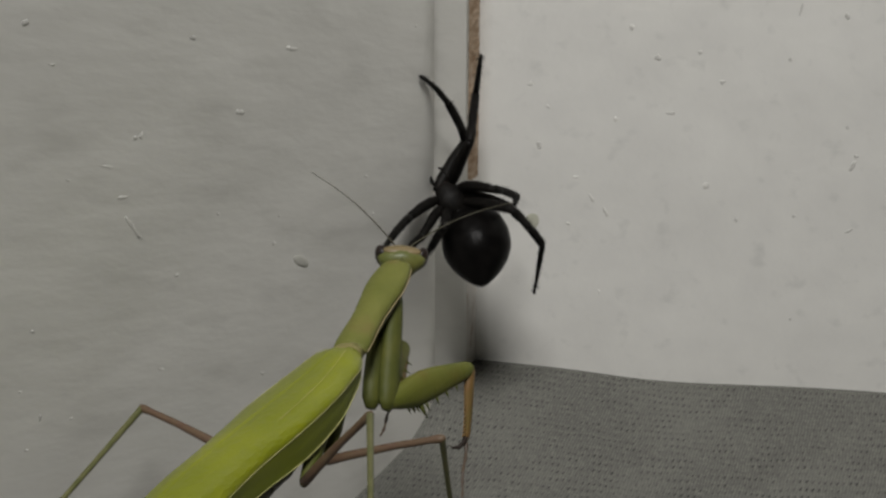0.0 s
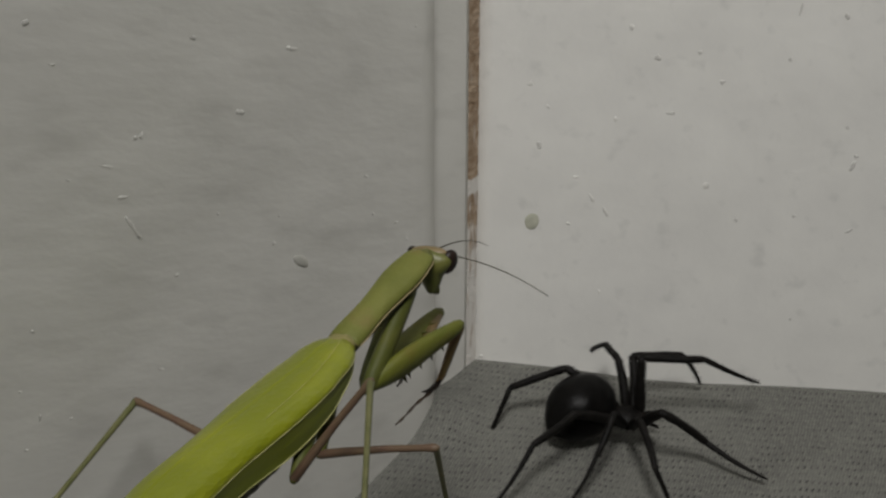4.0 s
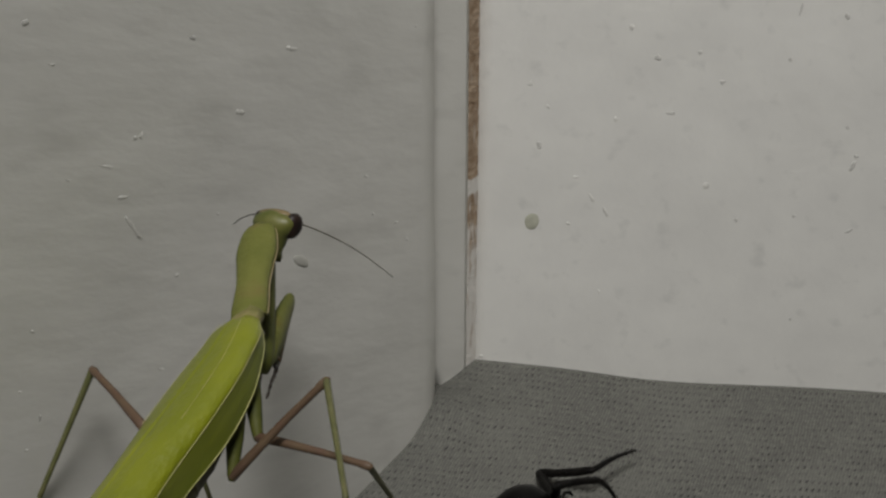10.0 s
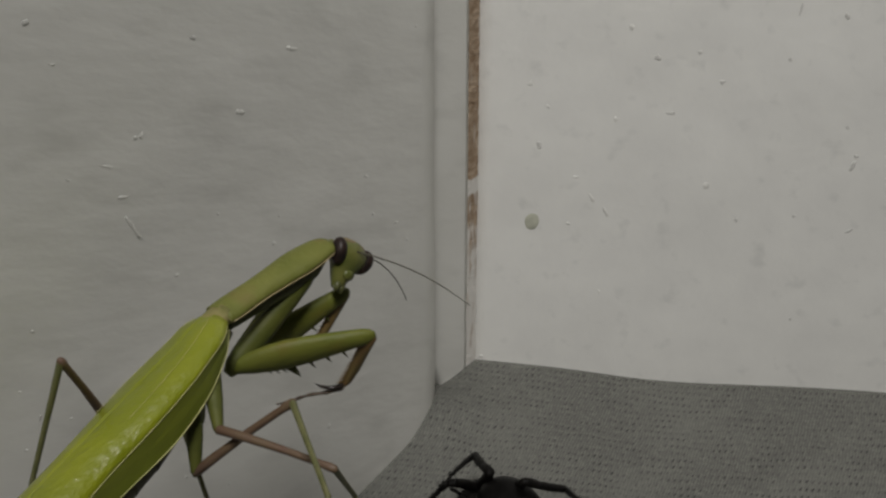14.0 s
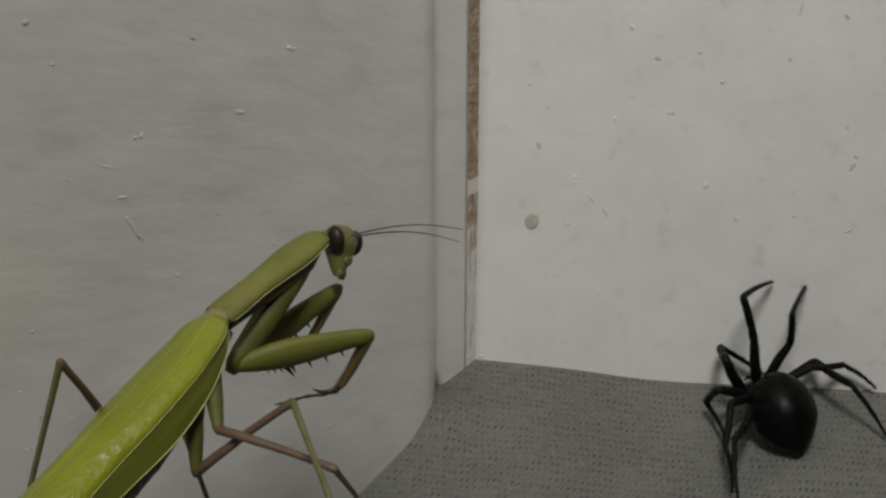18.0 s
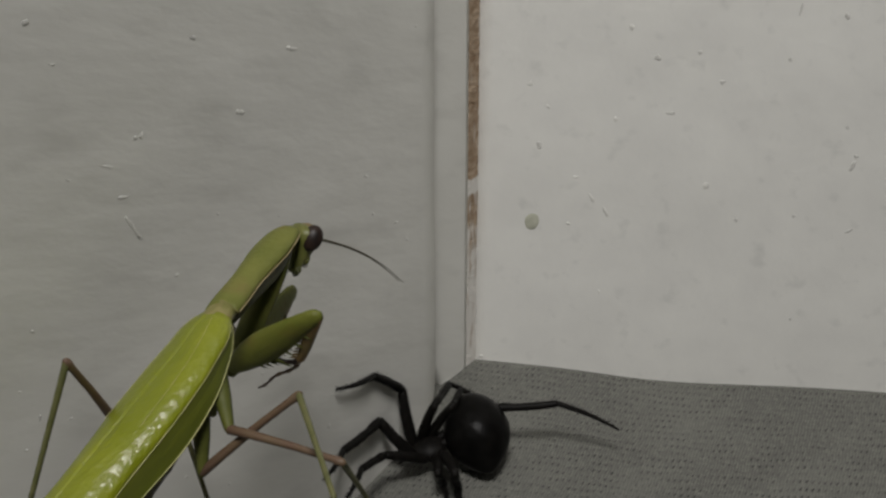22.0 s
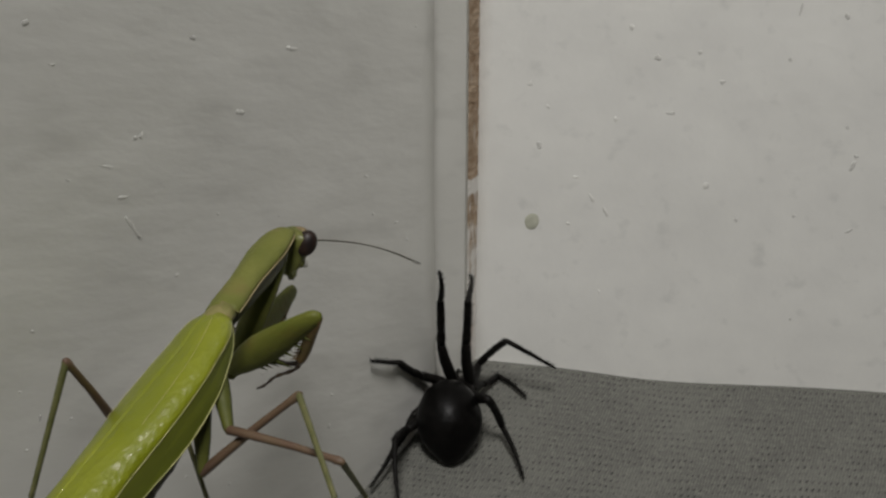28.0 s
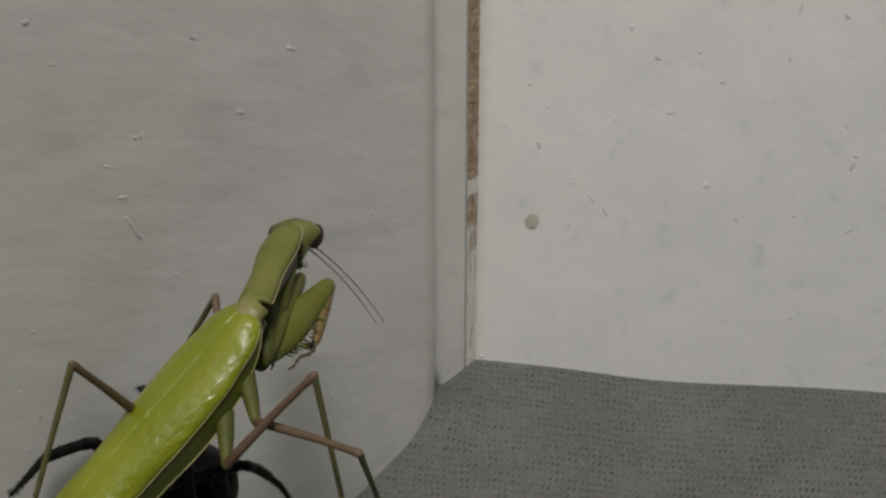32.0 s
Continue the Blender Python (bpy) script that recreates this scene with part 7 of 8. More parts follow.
    spider_at(13.00, (4.8, 210.2, 4.0), (8.4, 202.9, 5.3), (0.33, -0.64, -0.69), (-0.07, -0.03, 1.00),
              l1=((3.6, 201.9, 6.6), (2.0, 193.3, 11.9), (0.6, 200.2, 3.2)),
              l2=((3.1, 201.5, 7.0), (1.0, 193.9, 11.4), (-0.9, 199.6, 3.7)),
              l3=((2.6, 201.2, 7.2), (0.1, 205.1, 1.7), (-2.4, 198.1, 5.0)),
              l4=((2.1, 198.8, 9.3), (-0.9, 190.7, 14.0), (-3.9, 197.3, 5.7)),
              r1=((7.0, 206.9, 11.8), (-2.0, 208.2, 16.5), (-11.1, 203.7, 11.7)),
              r2=((3.4, 206.6, 11.0), (-3.1, 212.6, 9.5), (-10.4, 212.4, 2.9)),
              r3=((7.6, 202.6, 6.0), (10.3, 206.4, 0.5), (12.5, 199.3, 4.0)),
              r4=((11.4, 203.4, 12.1), (17.2, 209.0, 6.5), (21.1, 199.8, 11.1)))
    spider_at(13.50, (4.7, 209.4, 4.0), (8.9, 202.5, 5.3), (0.33, -0.81, -0.48), (-0.08, -0.03, 1.00),
              l1=((3.6, 201.2, 7.2), (2.0, 192.6, 12.5), (0.6, 199.5, 3.8)),
              l2=((3.1, 200.8, 7.6), (1.1, 206.2, 0.7), (-0.9, 197.8, 5.2)),
              l3=((2.6, 200.6, 7.7), (0.1, 204.5, 2.2), (-2.4, 197.5, 5.5)),
              l4=((2.0, 198.3, 9.7), (-0.9, 190.3, 14.5), (-3.9, 196.8, 6.2)),
              r1=((7.5, 220.6, 0.7), (1.3, 218.9, 8.6), (-9.9, 218.6, 8.8)),
              r2=((3.7, 219.1, 0.8), (-2.1, 214.3, 5.7), (-8.0, 206.4, 5.6)),
              r3=((7.6, 202.1, 6.4), (10.4, 206.0, 0.9), (12.5, 198.8, 4.3)),
              r4=((11.3, 203.1, 12.4), (15.1, 209.9, 6.4), (18.7, 200.6, 11.0)))
    spider_at(14.00, (5.1, 209.0, 4.0), (10.3, 202.7, 5.3), (0.45, -0.71, -0.54), (-0.09, -0.06, 0.99),
              l1=((4.0, 200.6, 7.8), (2.3, 192.1, 13.1), (1.0, 198.9, 4.3)),
              l2=((3.5, 200.3, 8.0), (1.5, 205.7, 1.1), (-0.5, 197.3, 5.7)),
              l3=((3.0, 200.2, 8.0), (0.5, 194.2, 11.1), (-2.0, 198.6, 4.6)),
              l4=((2.5, 198.0, 9.9), (-0.5, 190.0, 14.7), (-3.4, 196.6, 6.4)),
              r1=((7.0, 205.9, 11.9), (4.9, 215.0, 7.8), (0.5, 205.1, 10.9)),
              r2=((1.3, 205.7, 9.9), (-0.3, 212.0, 3.6), (-3.5, 203.6, 7.6)),
              r3=((8.0, 202.0, 6.5), (10.7, 205.8, 1.0), (12.9, 198.7, 4.5)),
              r4=((12.2, 203.2, 12.3), (18.4, 208.2, 6.7), (21.0, 198.9, 11.8)))
    spider_at(14.50, (9.2, 206.7, 4.0), (15.2, 201.2, 5.4), (0.39, -0.89, -0.25), (-0.11, -0.07, 0.99),
              l1=((8.0, 198.4, 8.5), (6.8, 204.9, 0.7), (5.1, 195.4, 6.4)),
              l2=((7.5, 198.2, 8.8), (5.8, 203.6, 1.8), (3.6, 195.3, 6.5)),
              l3=((7.1, 198.3, 8.7), (4.5, 192.3, 11.7), (2.1, 196.7, 5.2)),
              l4=((6.5, 196.2, 10.4), (3.5, 188.2, 15.2), (0.7, 194.8, 6.8)),
              r1=((10.3, 218.5, 2.3), (5.7, 212.3, 8.9), (1.4, 218.0, 0.3)),
              r2=((11.6, 200.2, 7.0), (13.2, 192.6, 11.4), (15.6, 198.2, 3.8)),
              r3=((12.1, 200.1, 7.1), (14.9, 203.9, 1.6), (17.0, 196.8, 5.1)),
              r4=((16.3, 204.4, 13.8), (21.9, 212.2, 11.7), (28.6, 204.9, 16.4)))
    spider_at(15.50, (24.0, 203.3, 4.0), (31.1, 199.4, 5.6), (0.25, -0.97, -0.03), (-0.12, -0.10, 0.99),
              l1=((22.5, 194.8, 9.0), (21.9, 201.2, 1.1), (19.6, 191.9, 6.8)),
              l2=((22.1, 194.7, 9.1), (20.8, 200.2, 2.1), (18.1, 192.0, 6.7)),
              l3=((21.6, 195.0, 8.8), (18.7, 189.2, 11.8), (16.8, 193.7, 5.2)),
              l4=((21.0, 193.3, 10.3), (17.4, 185.5, 15.1), (15.2, 192.1, 6.6)),
              r1=((25.8, 196.6, 7.4), (26.2, 188.0, 12.8), (28.7, 194.7, 4.2)),
              r2=((26.3, 197.0, 7.0), (29.2, 202.2, 0.3), (30.1, 193.7, 5.1)),
              r3=((26.8, 197.1, 7.0), (30.0, 200.7, 1.6), (31.5, 193.5, 5.3)),
              r4=((27.0, 194.3, 9.5), (30.8, 199.9, 2.4), (32.5, 190.5, 7.9)))
    spider_at(16.50, (47.6, 211.5, 4.1), (50.7, 204.0, 5.2), (0.36, -0.68, -0.64), (-0.06, -0.02, 1.00),
              l1=((40.8, 214.6, 12.2), (34.4, 220.4, 6.8), (27.1, 226.9, 1.2)),
              l2=((40.2, 210.5, 11.1), (32.7, 210.9, 6.1), (24.5, 211.4, 0.8)),
              l3=((42.3, 206.5, 10.3), (37.6, 202.8, 6.4), (33.2, 199.1, 0.6)),
              l4=((46.0, 202.2, 12.2), (45.2, 194.1, 6.8), (44.6, 185.4, 0.0)),
              r1=((43.2, 211.6, 12.1), (39.3, 218.5, 5.7), (33.7, 209.1, 8.2)),
              r2=((52.8, 215.6, 12.0), (58.3, 221.4, 7.9), (63.8, 227.2, 2.2)),
              r3=((55.0, 212.1, 10.5), (61.4, 213.0, 7.2), (66.8, 213.7, 1.1)),
              r4=((54.4, 208.4, 13.7), (56.5, 200.8, 19.7), (60.8, 205.4, 10.7)))
    spider_at(17.00, (58.3, 213.1, 4.0), (50.4, 214.8, 5.8), (-0.33, -0.94, 0.03), (0.09, -0.18, 0.98),
              l1=((58.9, 216.3, 13.3), (62.7, 225.7, 12.2), (71.7, 232.2, 10.9)),
              l2=((57.0, 220.5, 10.7), (58.7, 222.8, 2.2), (57.1, 213.6, 5.1)),
              l3=((53.6, 220.0, 9.2), (50.8, 226.5, 9.7), (51.2, 231.3, 3.0)),
              l4=((51.6, 224.2, 5.6), (44.2, 219.0, 9.4), (41.3, 225.6, 1.1)),
              r1=((60.3, 208.2, 12.7), (64.0, 213.4, 4.7), (63.3, 202.9, 8.7)),
              r2=((61.1, 209.6, 12.0), (61.9, 202.3, 17.2), (66.8, 207.2, 10.3)),
              r3=((49.2, 213.3, 4.0), (43.4, 209.7, 6.3), (40.7, 202.5, 9.0)),
              r4=((46.1, 215.3, 5.4), (41.1, 210.0, 12.0), (37.4, 211.8, 1.8)))
    spider_at(17.50, (57.4, 237.7, 4.1), (58.0, 229.6, 5.2), (0.18, -0.64, -0.74), (-0.01, -0.01, 1.00),
              l1=((50.1, 233.9, 9.6), (48.0, 242.5, 4.5), (46.3, 231.7, 6.7)),
              l2=((50.2, 239.0, 11.3), (43.0, 241.9, 6.8), (35.8, 244.8, 0.8)),
              l3=((50.8, 234.5, 10.4), (45.0, 232.8, 6.5), (40.0, 231.1, 0.3)),
              l4=((53.2, 229.3, 12.2), (49.6, 221.8, 7.1), (45.8, 214.2, 0.1)),
              r1=((54.8, 242.6, 12.5), (55.0, 241.0, 22.6), (61.8, 235.3, 29.4)),
              r2=((63.3, 239.7, 12.0), (70.7, 241.7, 7.3), (78.0, 240.8, 0.8)),
              r3=((64.6, 235.7, 10.3), (70.8, 234.5, 6.7), (75.9, 233.6, 0.4)),
              r4=((63.0, 230.1, 12.2), (67.9, 223.3, 7.0), (72.6, 216.1, 0.2)))
    spider_at(18.00, (51.7, 236.0, 4.0), (55.0, 228.6, 5.4), (0.35, -0.64, -0.69), (-0.07, -0.02, 1.00),
              l1=((45.8, 234.1, 12.2), (46.4, 243.4, 8.1), (55.2, 244.2, 1.2)),
              l2=((44.3, 230.4, 8.8), (43.6, 236.2, 1.9), (45.6, 226.6, 2.1)),
              l3=((46.1, 228.4, 7.5), (44.7, 222.2, 4.1), (45.2, 215.0, 0.2)),
              l4=((47.8, 223.8, 6.5), (44.7, 215.4, 10.4), (44.5, 205.5, 5.5)),
              r1=((50.6, 236.9, 13.5), (47.7, 235.8, 23.3), (54.3, 244.5, 20.4)),
              r2=((56.6, 237.9, 12.4), (55.6, 234.6, 20.8), (59.5, 243.6, 20.3)),
              r3=((60.8, 237.4, 8.2), (66.7, 240.9, 6.2), (73.0, 241.3, 0.9)),
              r4=((62.1, 241.6, 6.4), (66.2, 232.9, 8.1), (72.3, 228.0, 0.4)))
    spider_at(18.50, (45.4, 230.3, 4.0), (52.5, 226.5, 5.9), (-0.07, -0.99, -0.07), (-0.15, -0.09, 0.98),
              l1=((37.4, 227.8, 11.1), (30.1, 220.9, 12.9), (29.6, 225.8, 2.9)),
              l2=((38.7, 223.8, 8.9), (34.5, 226.2, 1.3), (32.5, 216.7, 0.7)),
              l3=((41.4, 222.4, 8.2), (38.8, 215.7, 8.8), (38.7, 217.5, 0.8)),
              l4=((43.1, 218.5, 7.8), (42.5, 209.2, 10.8), (45.1, 212.4, 0.6)),
              r1=((45.3, 237.3, 12.3), (42.2, 245.7, 17.1), (39.6, 239.2, 25.8)),
              r2=((45.3, 236.0, 12.4), (46.2, 244.8, 10.8), (45.9, 244.8, 1.0)),
              r3=((53.3, 233.7, 9.0), (60.2, 235.6, 9.6), (66.5, 236.8, 4.4)),
              r4=((55.1, 234.1, 11.5), (63.7, 237.6, 8.6), (71.1, 234.9, 0.9)))
    spider_at(19.00, (42.8, 228.8, 4.0), (50.8, 227.7, 5.7), (0.40, -0.64, -0.65), (-0.12, -0.15, 0.98),
              l1=((35.6, 235.6, 6.1), (28.1, 229.0, 8.4), (26.6, 217.9, 8.7)),
              l2=((36.0, 222.6, 8.9), (30.8, 224.2, 1.7), (29.0, 214.6, 1.1)),
              l3=((39.1, 221.5, 8.6), (37.3, 223.8, 1.9), (35.9, 215.8, 1.0)),
              l4=((40.8, 218.5, 9.5), (40.4, 209.0, 12.0), (43.8, 211.4, 1.8)),
              r1=((46.0, 227.3, 11.8), (40.7, 228.0, 20.5), (38.7, 237.7, 25.8)),
              r2=((47.0, 234.8, 10.8), (49.6, 243.3, 9.3), (50.2, 233.5, 9.6)),
              r3=((49.5, 233.2, 9.6), (56.2, 233.3, 12.0), (62.0, 234.2, 6.2)),
              r4=((50.7, 234.3, 12.4), (60.3, 236.0, 11.3), (67.6, 230.6, 5.0)))
    spider_at(19.50, (42.0, 229.2, 4.0), (49.9, 227.7, 5.7), (0.20, -0.98, 0.01), (-0.12, -0.14, 0.98),
              l1=((33.6, 224.8, 10.1), (25.3, 219.6, 7.1), (17.0, 215.9, 0.6)),
              l2=((35.6, 223.0, 9.2), (31.0, 224.7, 1.7), (29.0, 215.1, 0.9)),
              l3=((38.7, 221.6, 8.6), (35.9, 215.0, 9.0), (36.0, 216.4, 0.9)),
              l4=((40.9, 218.0, 8.5), (43.3, 223.3, 0.6), (44.4, 212.3, 0.7)),
              r1=((40.2, 231.7, 13.7), (36.7, 240.3, 9.5), (36.5, 246.7, 0.3)),
              r2=((46.4, 235.1, 10.8), (47.7, 243.8, 9.1), (48.5, 234.1, 9.1)),
              r3=((49.3, 233.1, 9.1), (56.2, 233.6, 11.0), (62.0, 235.6, 5.5)),
              r4=((50.8, 234.2, 11.9), (60.4, 235.7, 10.8), (68.3, 233.2, 3.5)))
    spider_at(20.00, (42.0, 229.6, 4.2), (49.4, 227.9, 5.9), (0.48, -0.62, -0.62), (-0.12, -0.14, 0.98),
              l1=((31.8, 224.5, 7.3), (23.1, 219.9, 4.9), (14.4, 214.5, 0.3)),
              l2=((32.6, 225.5, 6.0), (28.7, 217.6, 7.9), (28.1, 207.9, 6.6)),
              l3=((37.4, 222.2, 7.8), (37.1, 225.3, 1.3), (36.1, 217.2, 0.2)),
              l4=((40.5, 218.4, 8.6), (40.5, 208.9, 11.0), (44.0, 211.7, 1.0)),
              r1=((38.9, 234.3, 13.3), (35.5, 242.3, 7.9), (33.5, 231.5, 10.1)),
              r2=((44.6, 232.0, 12.9), (44.8, 240.9, 11.4), (45.8, 231.2, 12.6)),
              r3=((49.0, 233.8, 9.6), (56.0, 233.4, 11.4), (62.0, 235.1, 6.1)),
              r4=((50.6, 234.6, 12.2), (60.1, 236.7, 11.3), (67.3, 230.5, 5.9)))
    spider_at(20.50, (39.7, 229.2, 4.0), (47.6, 227.4, 5.7), (0.21, -0.98, 0.00), (-0.12, -0.14, 0.98),
              l1=((31.7, 222.7, 8.9), (23.0, 217.6, 6.8), (14.5, 213.9, 0.6)),
              l2=((32.7, 222.4, 8.1), (28.5, 214.9, 10.8), (28.9, 214.6, 1.0)),
              l3=((37.2, 221.1, 8.6), (36.9, 224.4, 2.2), (35.9, 216.4, 0.8)),
              l4=((40.3, 217.8, 8.9), (43.0, 222.2, 0.6), (44.1, 211.3, 1.1)),
              r1=((38.0, 240.1, 7.4), (31.5, 233.8, 12.0), (30.9, 243.9, 7.1)),
              r2=((44.9, 234.7, 10.5), (45.3, 243.6, 9.5), (46.3, 233.9, 10.5)),
              r3=((47.5, 232.7, 8.6), (54.2, 233.0, 11.2), (61.0, 234.2, 6.8)),
              r4=((49.7, 233.3, 11.1), (59.3, 234.6, 11.8), (67.3, 232.5, 4.5)))
    spider_at(21.00, (27.6, 219.8, 4.2), (33.7, 225.3, 4.2), (0.21, -0.95, -0.21), (-0.10, -0.19, 0.98),
              l1=((17.6, 219.5, 5.4), (8.3, 220.3, 1.4), (1.4, 211.5, 1.5)),
              l2=((21.6, 215.5, 9.3), (19.9, 220.1, 1.8), (18.2, 210.5, 1.6)),
              l3=((30.2, 213.1, 10.0), (33.5, 208.4, 5.7), (38.0, 203.9, 0.5)),
              l4=((29.5, 209.8, 8.3), (31.6, 200.6, 10.7), (33.9, 208.1, 3.0)),
              r1=((24.4, 219.9, 13.9), (22.7, 229.8, 15.3), (28.5, 234.0, 6.7)),
              r2=((24.2, 216.4, 12.0), (22.9, 224.1, 7.4), (21.3, 215.3, 11.5)),
              r3=((32.9, 224.3, 9.1), (39.5, 225.1, 11.8), (46.7, 224.9, 7.8)),
              r4=((30.3, 231.2, 9.6), (38.9, 235.9, 8.5), (47.5, 237.3, 1.9)))
    spider_at(21.50, (9.4, 220.0, 4.0), (17.0, 222.7, 5.5), (0.34, -0.93, 0.10), (-0.06, -0.18, 0.98),
              l1=((1.3, 214.0, 9.3), (-3.8, 205.7, 12.4), (-7.2, 209.9, 2.6)),
              l2=((9.6, 211.9, 10.4), (9.4, 205.7, 3.9), (9.2, 196.4, 0.8)),
              l3=((13.8, 214.0, 10.0), (17.6, 209.6, 5.8), (22.4, 205.6, 0.5)),
              l4=((18.7, 217.7, 12.0), (27.3, 217.2, 7.5), (36.1, 217.0, 0.8)),
              r1=((7.5, 222.5, 13.6), (0.5, 228.9, 9.9), (-4.3, 218.8, 10.9)),
              r2=((9.3, 220.3, 13.0), (3.2, 224.3, 7.7), (0.5, 214.9, 8.4)),
              r3=((9.2, 226.9, 11.0), (8.8, 233.7, 8.7), (8.6, 240.0, 3.4)),
              r4=((18.2, 225.9, 10.8), (26.9, 230.3, 9.4), (34.6, 229.6, 1.5)))
    spider_at(22.00, (-2.4, 221.2, 4.0), (5.5, 222.9, 5.7), (0.28, -0.85, -0.44), (-0.08, -0.18, 0.98),
              l1=((-9.8, 219.1, 11.3), (-15.0, 210.4, 12.3), (-17.3, 199.9, 15.3)),
              l2=((-8.9, 214.7, 8.0), (-12.1, 207.0, 11.5), (-14.3, 197.5, 12.9)),
              l3=((-0.8, 211.8, 6.9), (0.1, 215.8, 0.9), (0.5, 208.2, 4.1)),
              l4=((1.8, 210.3, 8.0), (2.5, 216.4, 0.3), (2.9, 206.5, 5.3)),
              r1=((-6.4, 224.4, 13.3), (-10.5, 218.3, 20.3), (-15.7, 209.3, 24.5)),
              r2=((-1.2, 221.4, 12.8), (1.0, 229.8, 10.4), (5.7, 235.1, 3.6)),
              r3=((1.4, 222.2, 11.7), (2.8, 229.0, 9.9), (6.1, 233.6, 3.9)),
              r4=((8.4, 225.8, 8.8), (18.2, 225.6, 9.7), (28.1, 224.5, 5.2)))
    spider_at(22.50, (-7.9, 216.6, 4.1), (0.1, 217.5, 5.8), (0.18, -0.98, 0.03), (-0.09, -0.18, 0.98),
              l1=((-11.4, 210.8, 12.2), (-14.8, 201.5, 15.0), (-15.7, 190.9, 18.4)),
              l2=((-9.5, 208.2, 9.9), (-10.6, 200.4, 14.3), (-12.2, 205.3, 5.9)),
              l3=((-4.9, 209.8, 10.1), (-2.3, 204.7, 5.7), (1.6, 199.9, 0.4)),
              l4=((0.4, 212.1, 12.2), (8.7, 209.6, 7.6), (17.2, 207.6, 0.8)),
              r1=((-10.7, 216.4, 13.7), (-13.9, 212.0, 22.3), (-14.9, 208.6, 33.0)),
              r2=((-10.2, 218.1, 13.2), (-6.0, 225.1, 9.5), (-3.8, 228.9, 0.7)),
              r3=((-6.9, 223.5, 11.1), (-3.9, 219.6, 16.3), (-1.1, 224.8, 10.6)),
              r4=((0.4, 222.1, 12.0), (7.9, 227.4, 8.7), (11.5, 217.1, 9.0)))
    spider_at(23.00, (-5.7, 215.6, 8.5), (0.8, 219.6, 5.5), (0.50, -0.56, -0.67), (0.17, -0.06, 0.98),
              l1=((-11.6, 208.1, 15.3), (-14.0, 198.7, 18.4), (-16.1, 203.2, 8.3)),
              l2=((-9.3, 206.4, 12.3), (-10.3, 198.3, 16.1), (-11.7, 203.2, 7.8)),
              l3=((-1.3, 218.7, 2.0), (1.4, 212.1, 2.8), (2.3, 204.6, 6.0)),
              l4=((0.6, 205.4, 9.9), (1.6, 212.2, 2.9), (2.0, 202.6, 8.3)),
              r1=((-10.1, 217.2, 18.6), (-13.8, 213.1, 27.2), (-17.3, 206.5, 35.6)),
              r2=((-6.7, 222.3, 16.2), (-6.2, 225.4, 24.6), (-4.8, 221.4, 33.5)),
              r3=((-3.9, 215.0, 16.0), (-3.0, 221.9, 14.6), (-2.2, 225.2, 7.1)),
              r4=((-3.0, 228.1, 10.3), (6.0, 232.0, 8.9), (11.1, 227.4, 0.3)))
    spider_at(23.50, (-7.0, 217.9, 7.8), (0.4, 220.7, 5.6), (0.31, -0.95, -0.07), (0.16, -0.11, 0.98),
              l1=((-12.7, 210.0, 14.4), (-14.6, 200.2, 16.5), (-15.0, 189.4, 19.6)),
              l2=((-9.3, 207.8, 11.2), (-10.3, 199.7, 15.1), (-11.8, 204.5, 6.6)),
              l3=((-1.2, 211.8, 12.4), (1.7, 207.0, 7.8), (3.5, 203.5, 0.6)),
              l4=((0.7, 207.9, 8.4), (1.4, 199.7, 13.7), (1.9, 206.5, 5.0)),
              r1=((-8.9, 217.6, 18.1), (-12.2, 214.6, 27.3), (-16.4, 208.1, 35.4)),
              r2=((-4.8, 224.4, 15.0), (-4.1, 228.9, 22.8), (-4.2, 223.8, 31.2)),
              r3=((-5.8, 223.8, 15.1), (-3.3, 230.0, 12.3), (-1.0, 233.8, 5.4)),
              r4=((-2.8, 230.1, 8.8), (6.0, 234.1, 7.2), (11.1, 226.3, 1.2)))
    spider_at(24.00, (-5.5, 219.2, 8.6), (0.3, 222.8, 4.0), (0.07, -0.64, -0.77), (0.26, -0.07, 0.96),
              l1=((-9.6, 214.1, 17.9), (-14.9, 207.9, 24.0), (-18.3, 198.5, 29.0)),
              l2=((-8.0, 209.7, 12.8), (-9.4, 201.1, 15.0), (-11.1, 205.5, 6.5)),
              l3=((-2.2, 222.9, 2.1), (0.5, 216.5, 3.8), (2.6, 209.1, 6.6)),
              l4=((-0.6, 208.3, 7.0), (0.2, 215.4, 0.3), (1.5, 206.0, 5.9)),
              r1=((-4.2, 220.3, 18.8), (-5.3, 220.6, 28.9), (-7.7, 215.6, 38.6)),
              r2=((-1.5, 225.0, 15.1), (1.5, 233.0, 17.9), (4.5, 240.3, 12.1)),
              r3=((-0.2, 224.8, 13.5), (4.7, 230.0, 13.2), (6.7, 235.3, 7.2)),
              r4=((0.4, 230.5, 10.3), (7.7, 235.5, 6.1), (10.3, 226.2, 0.8)))
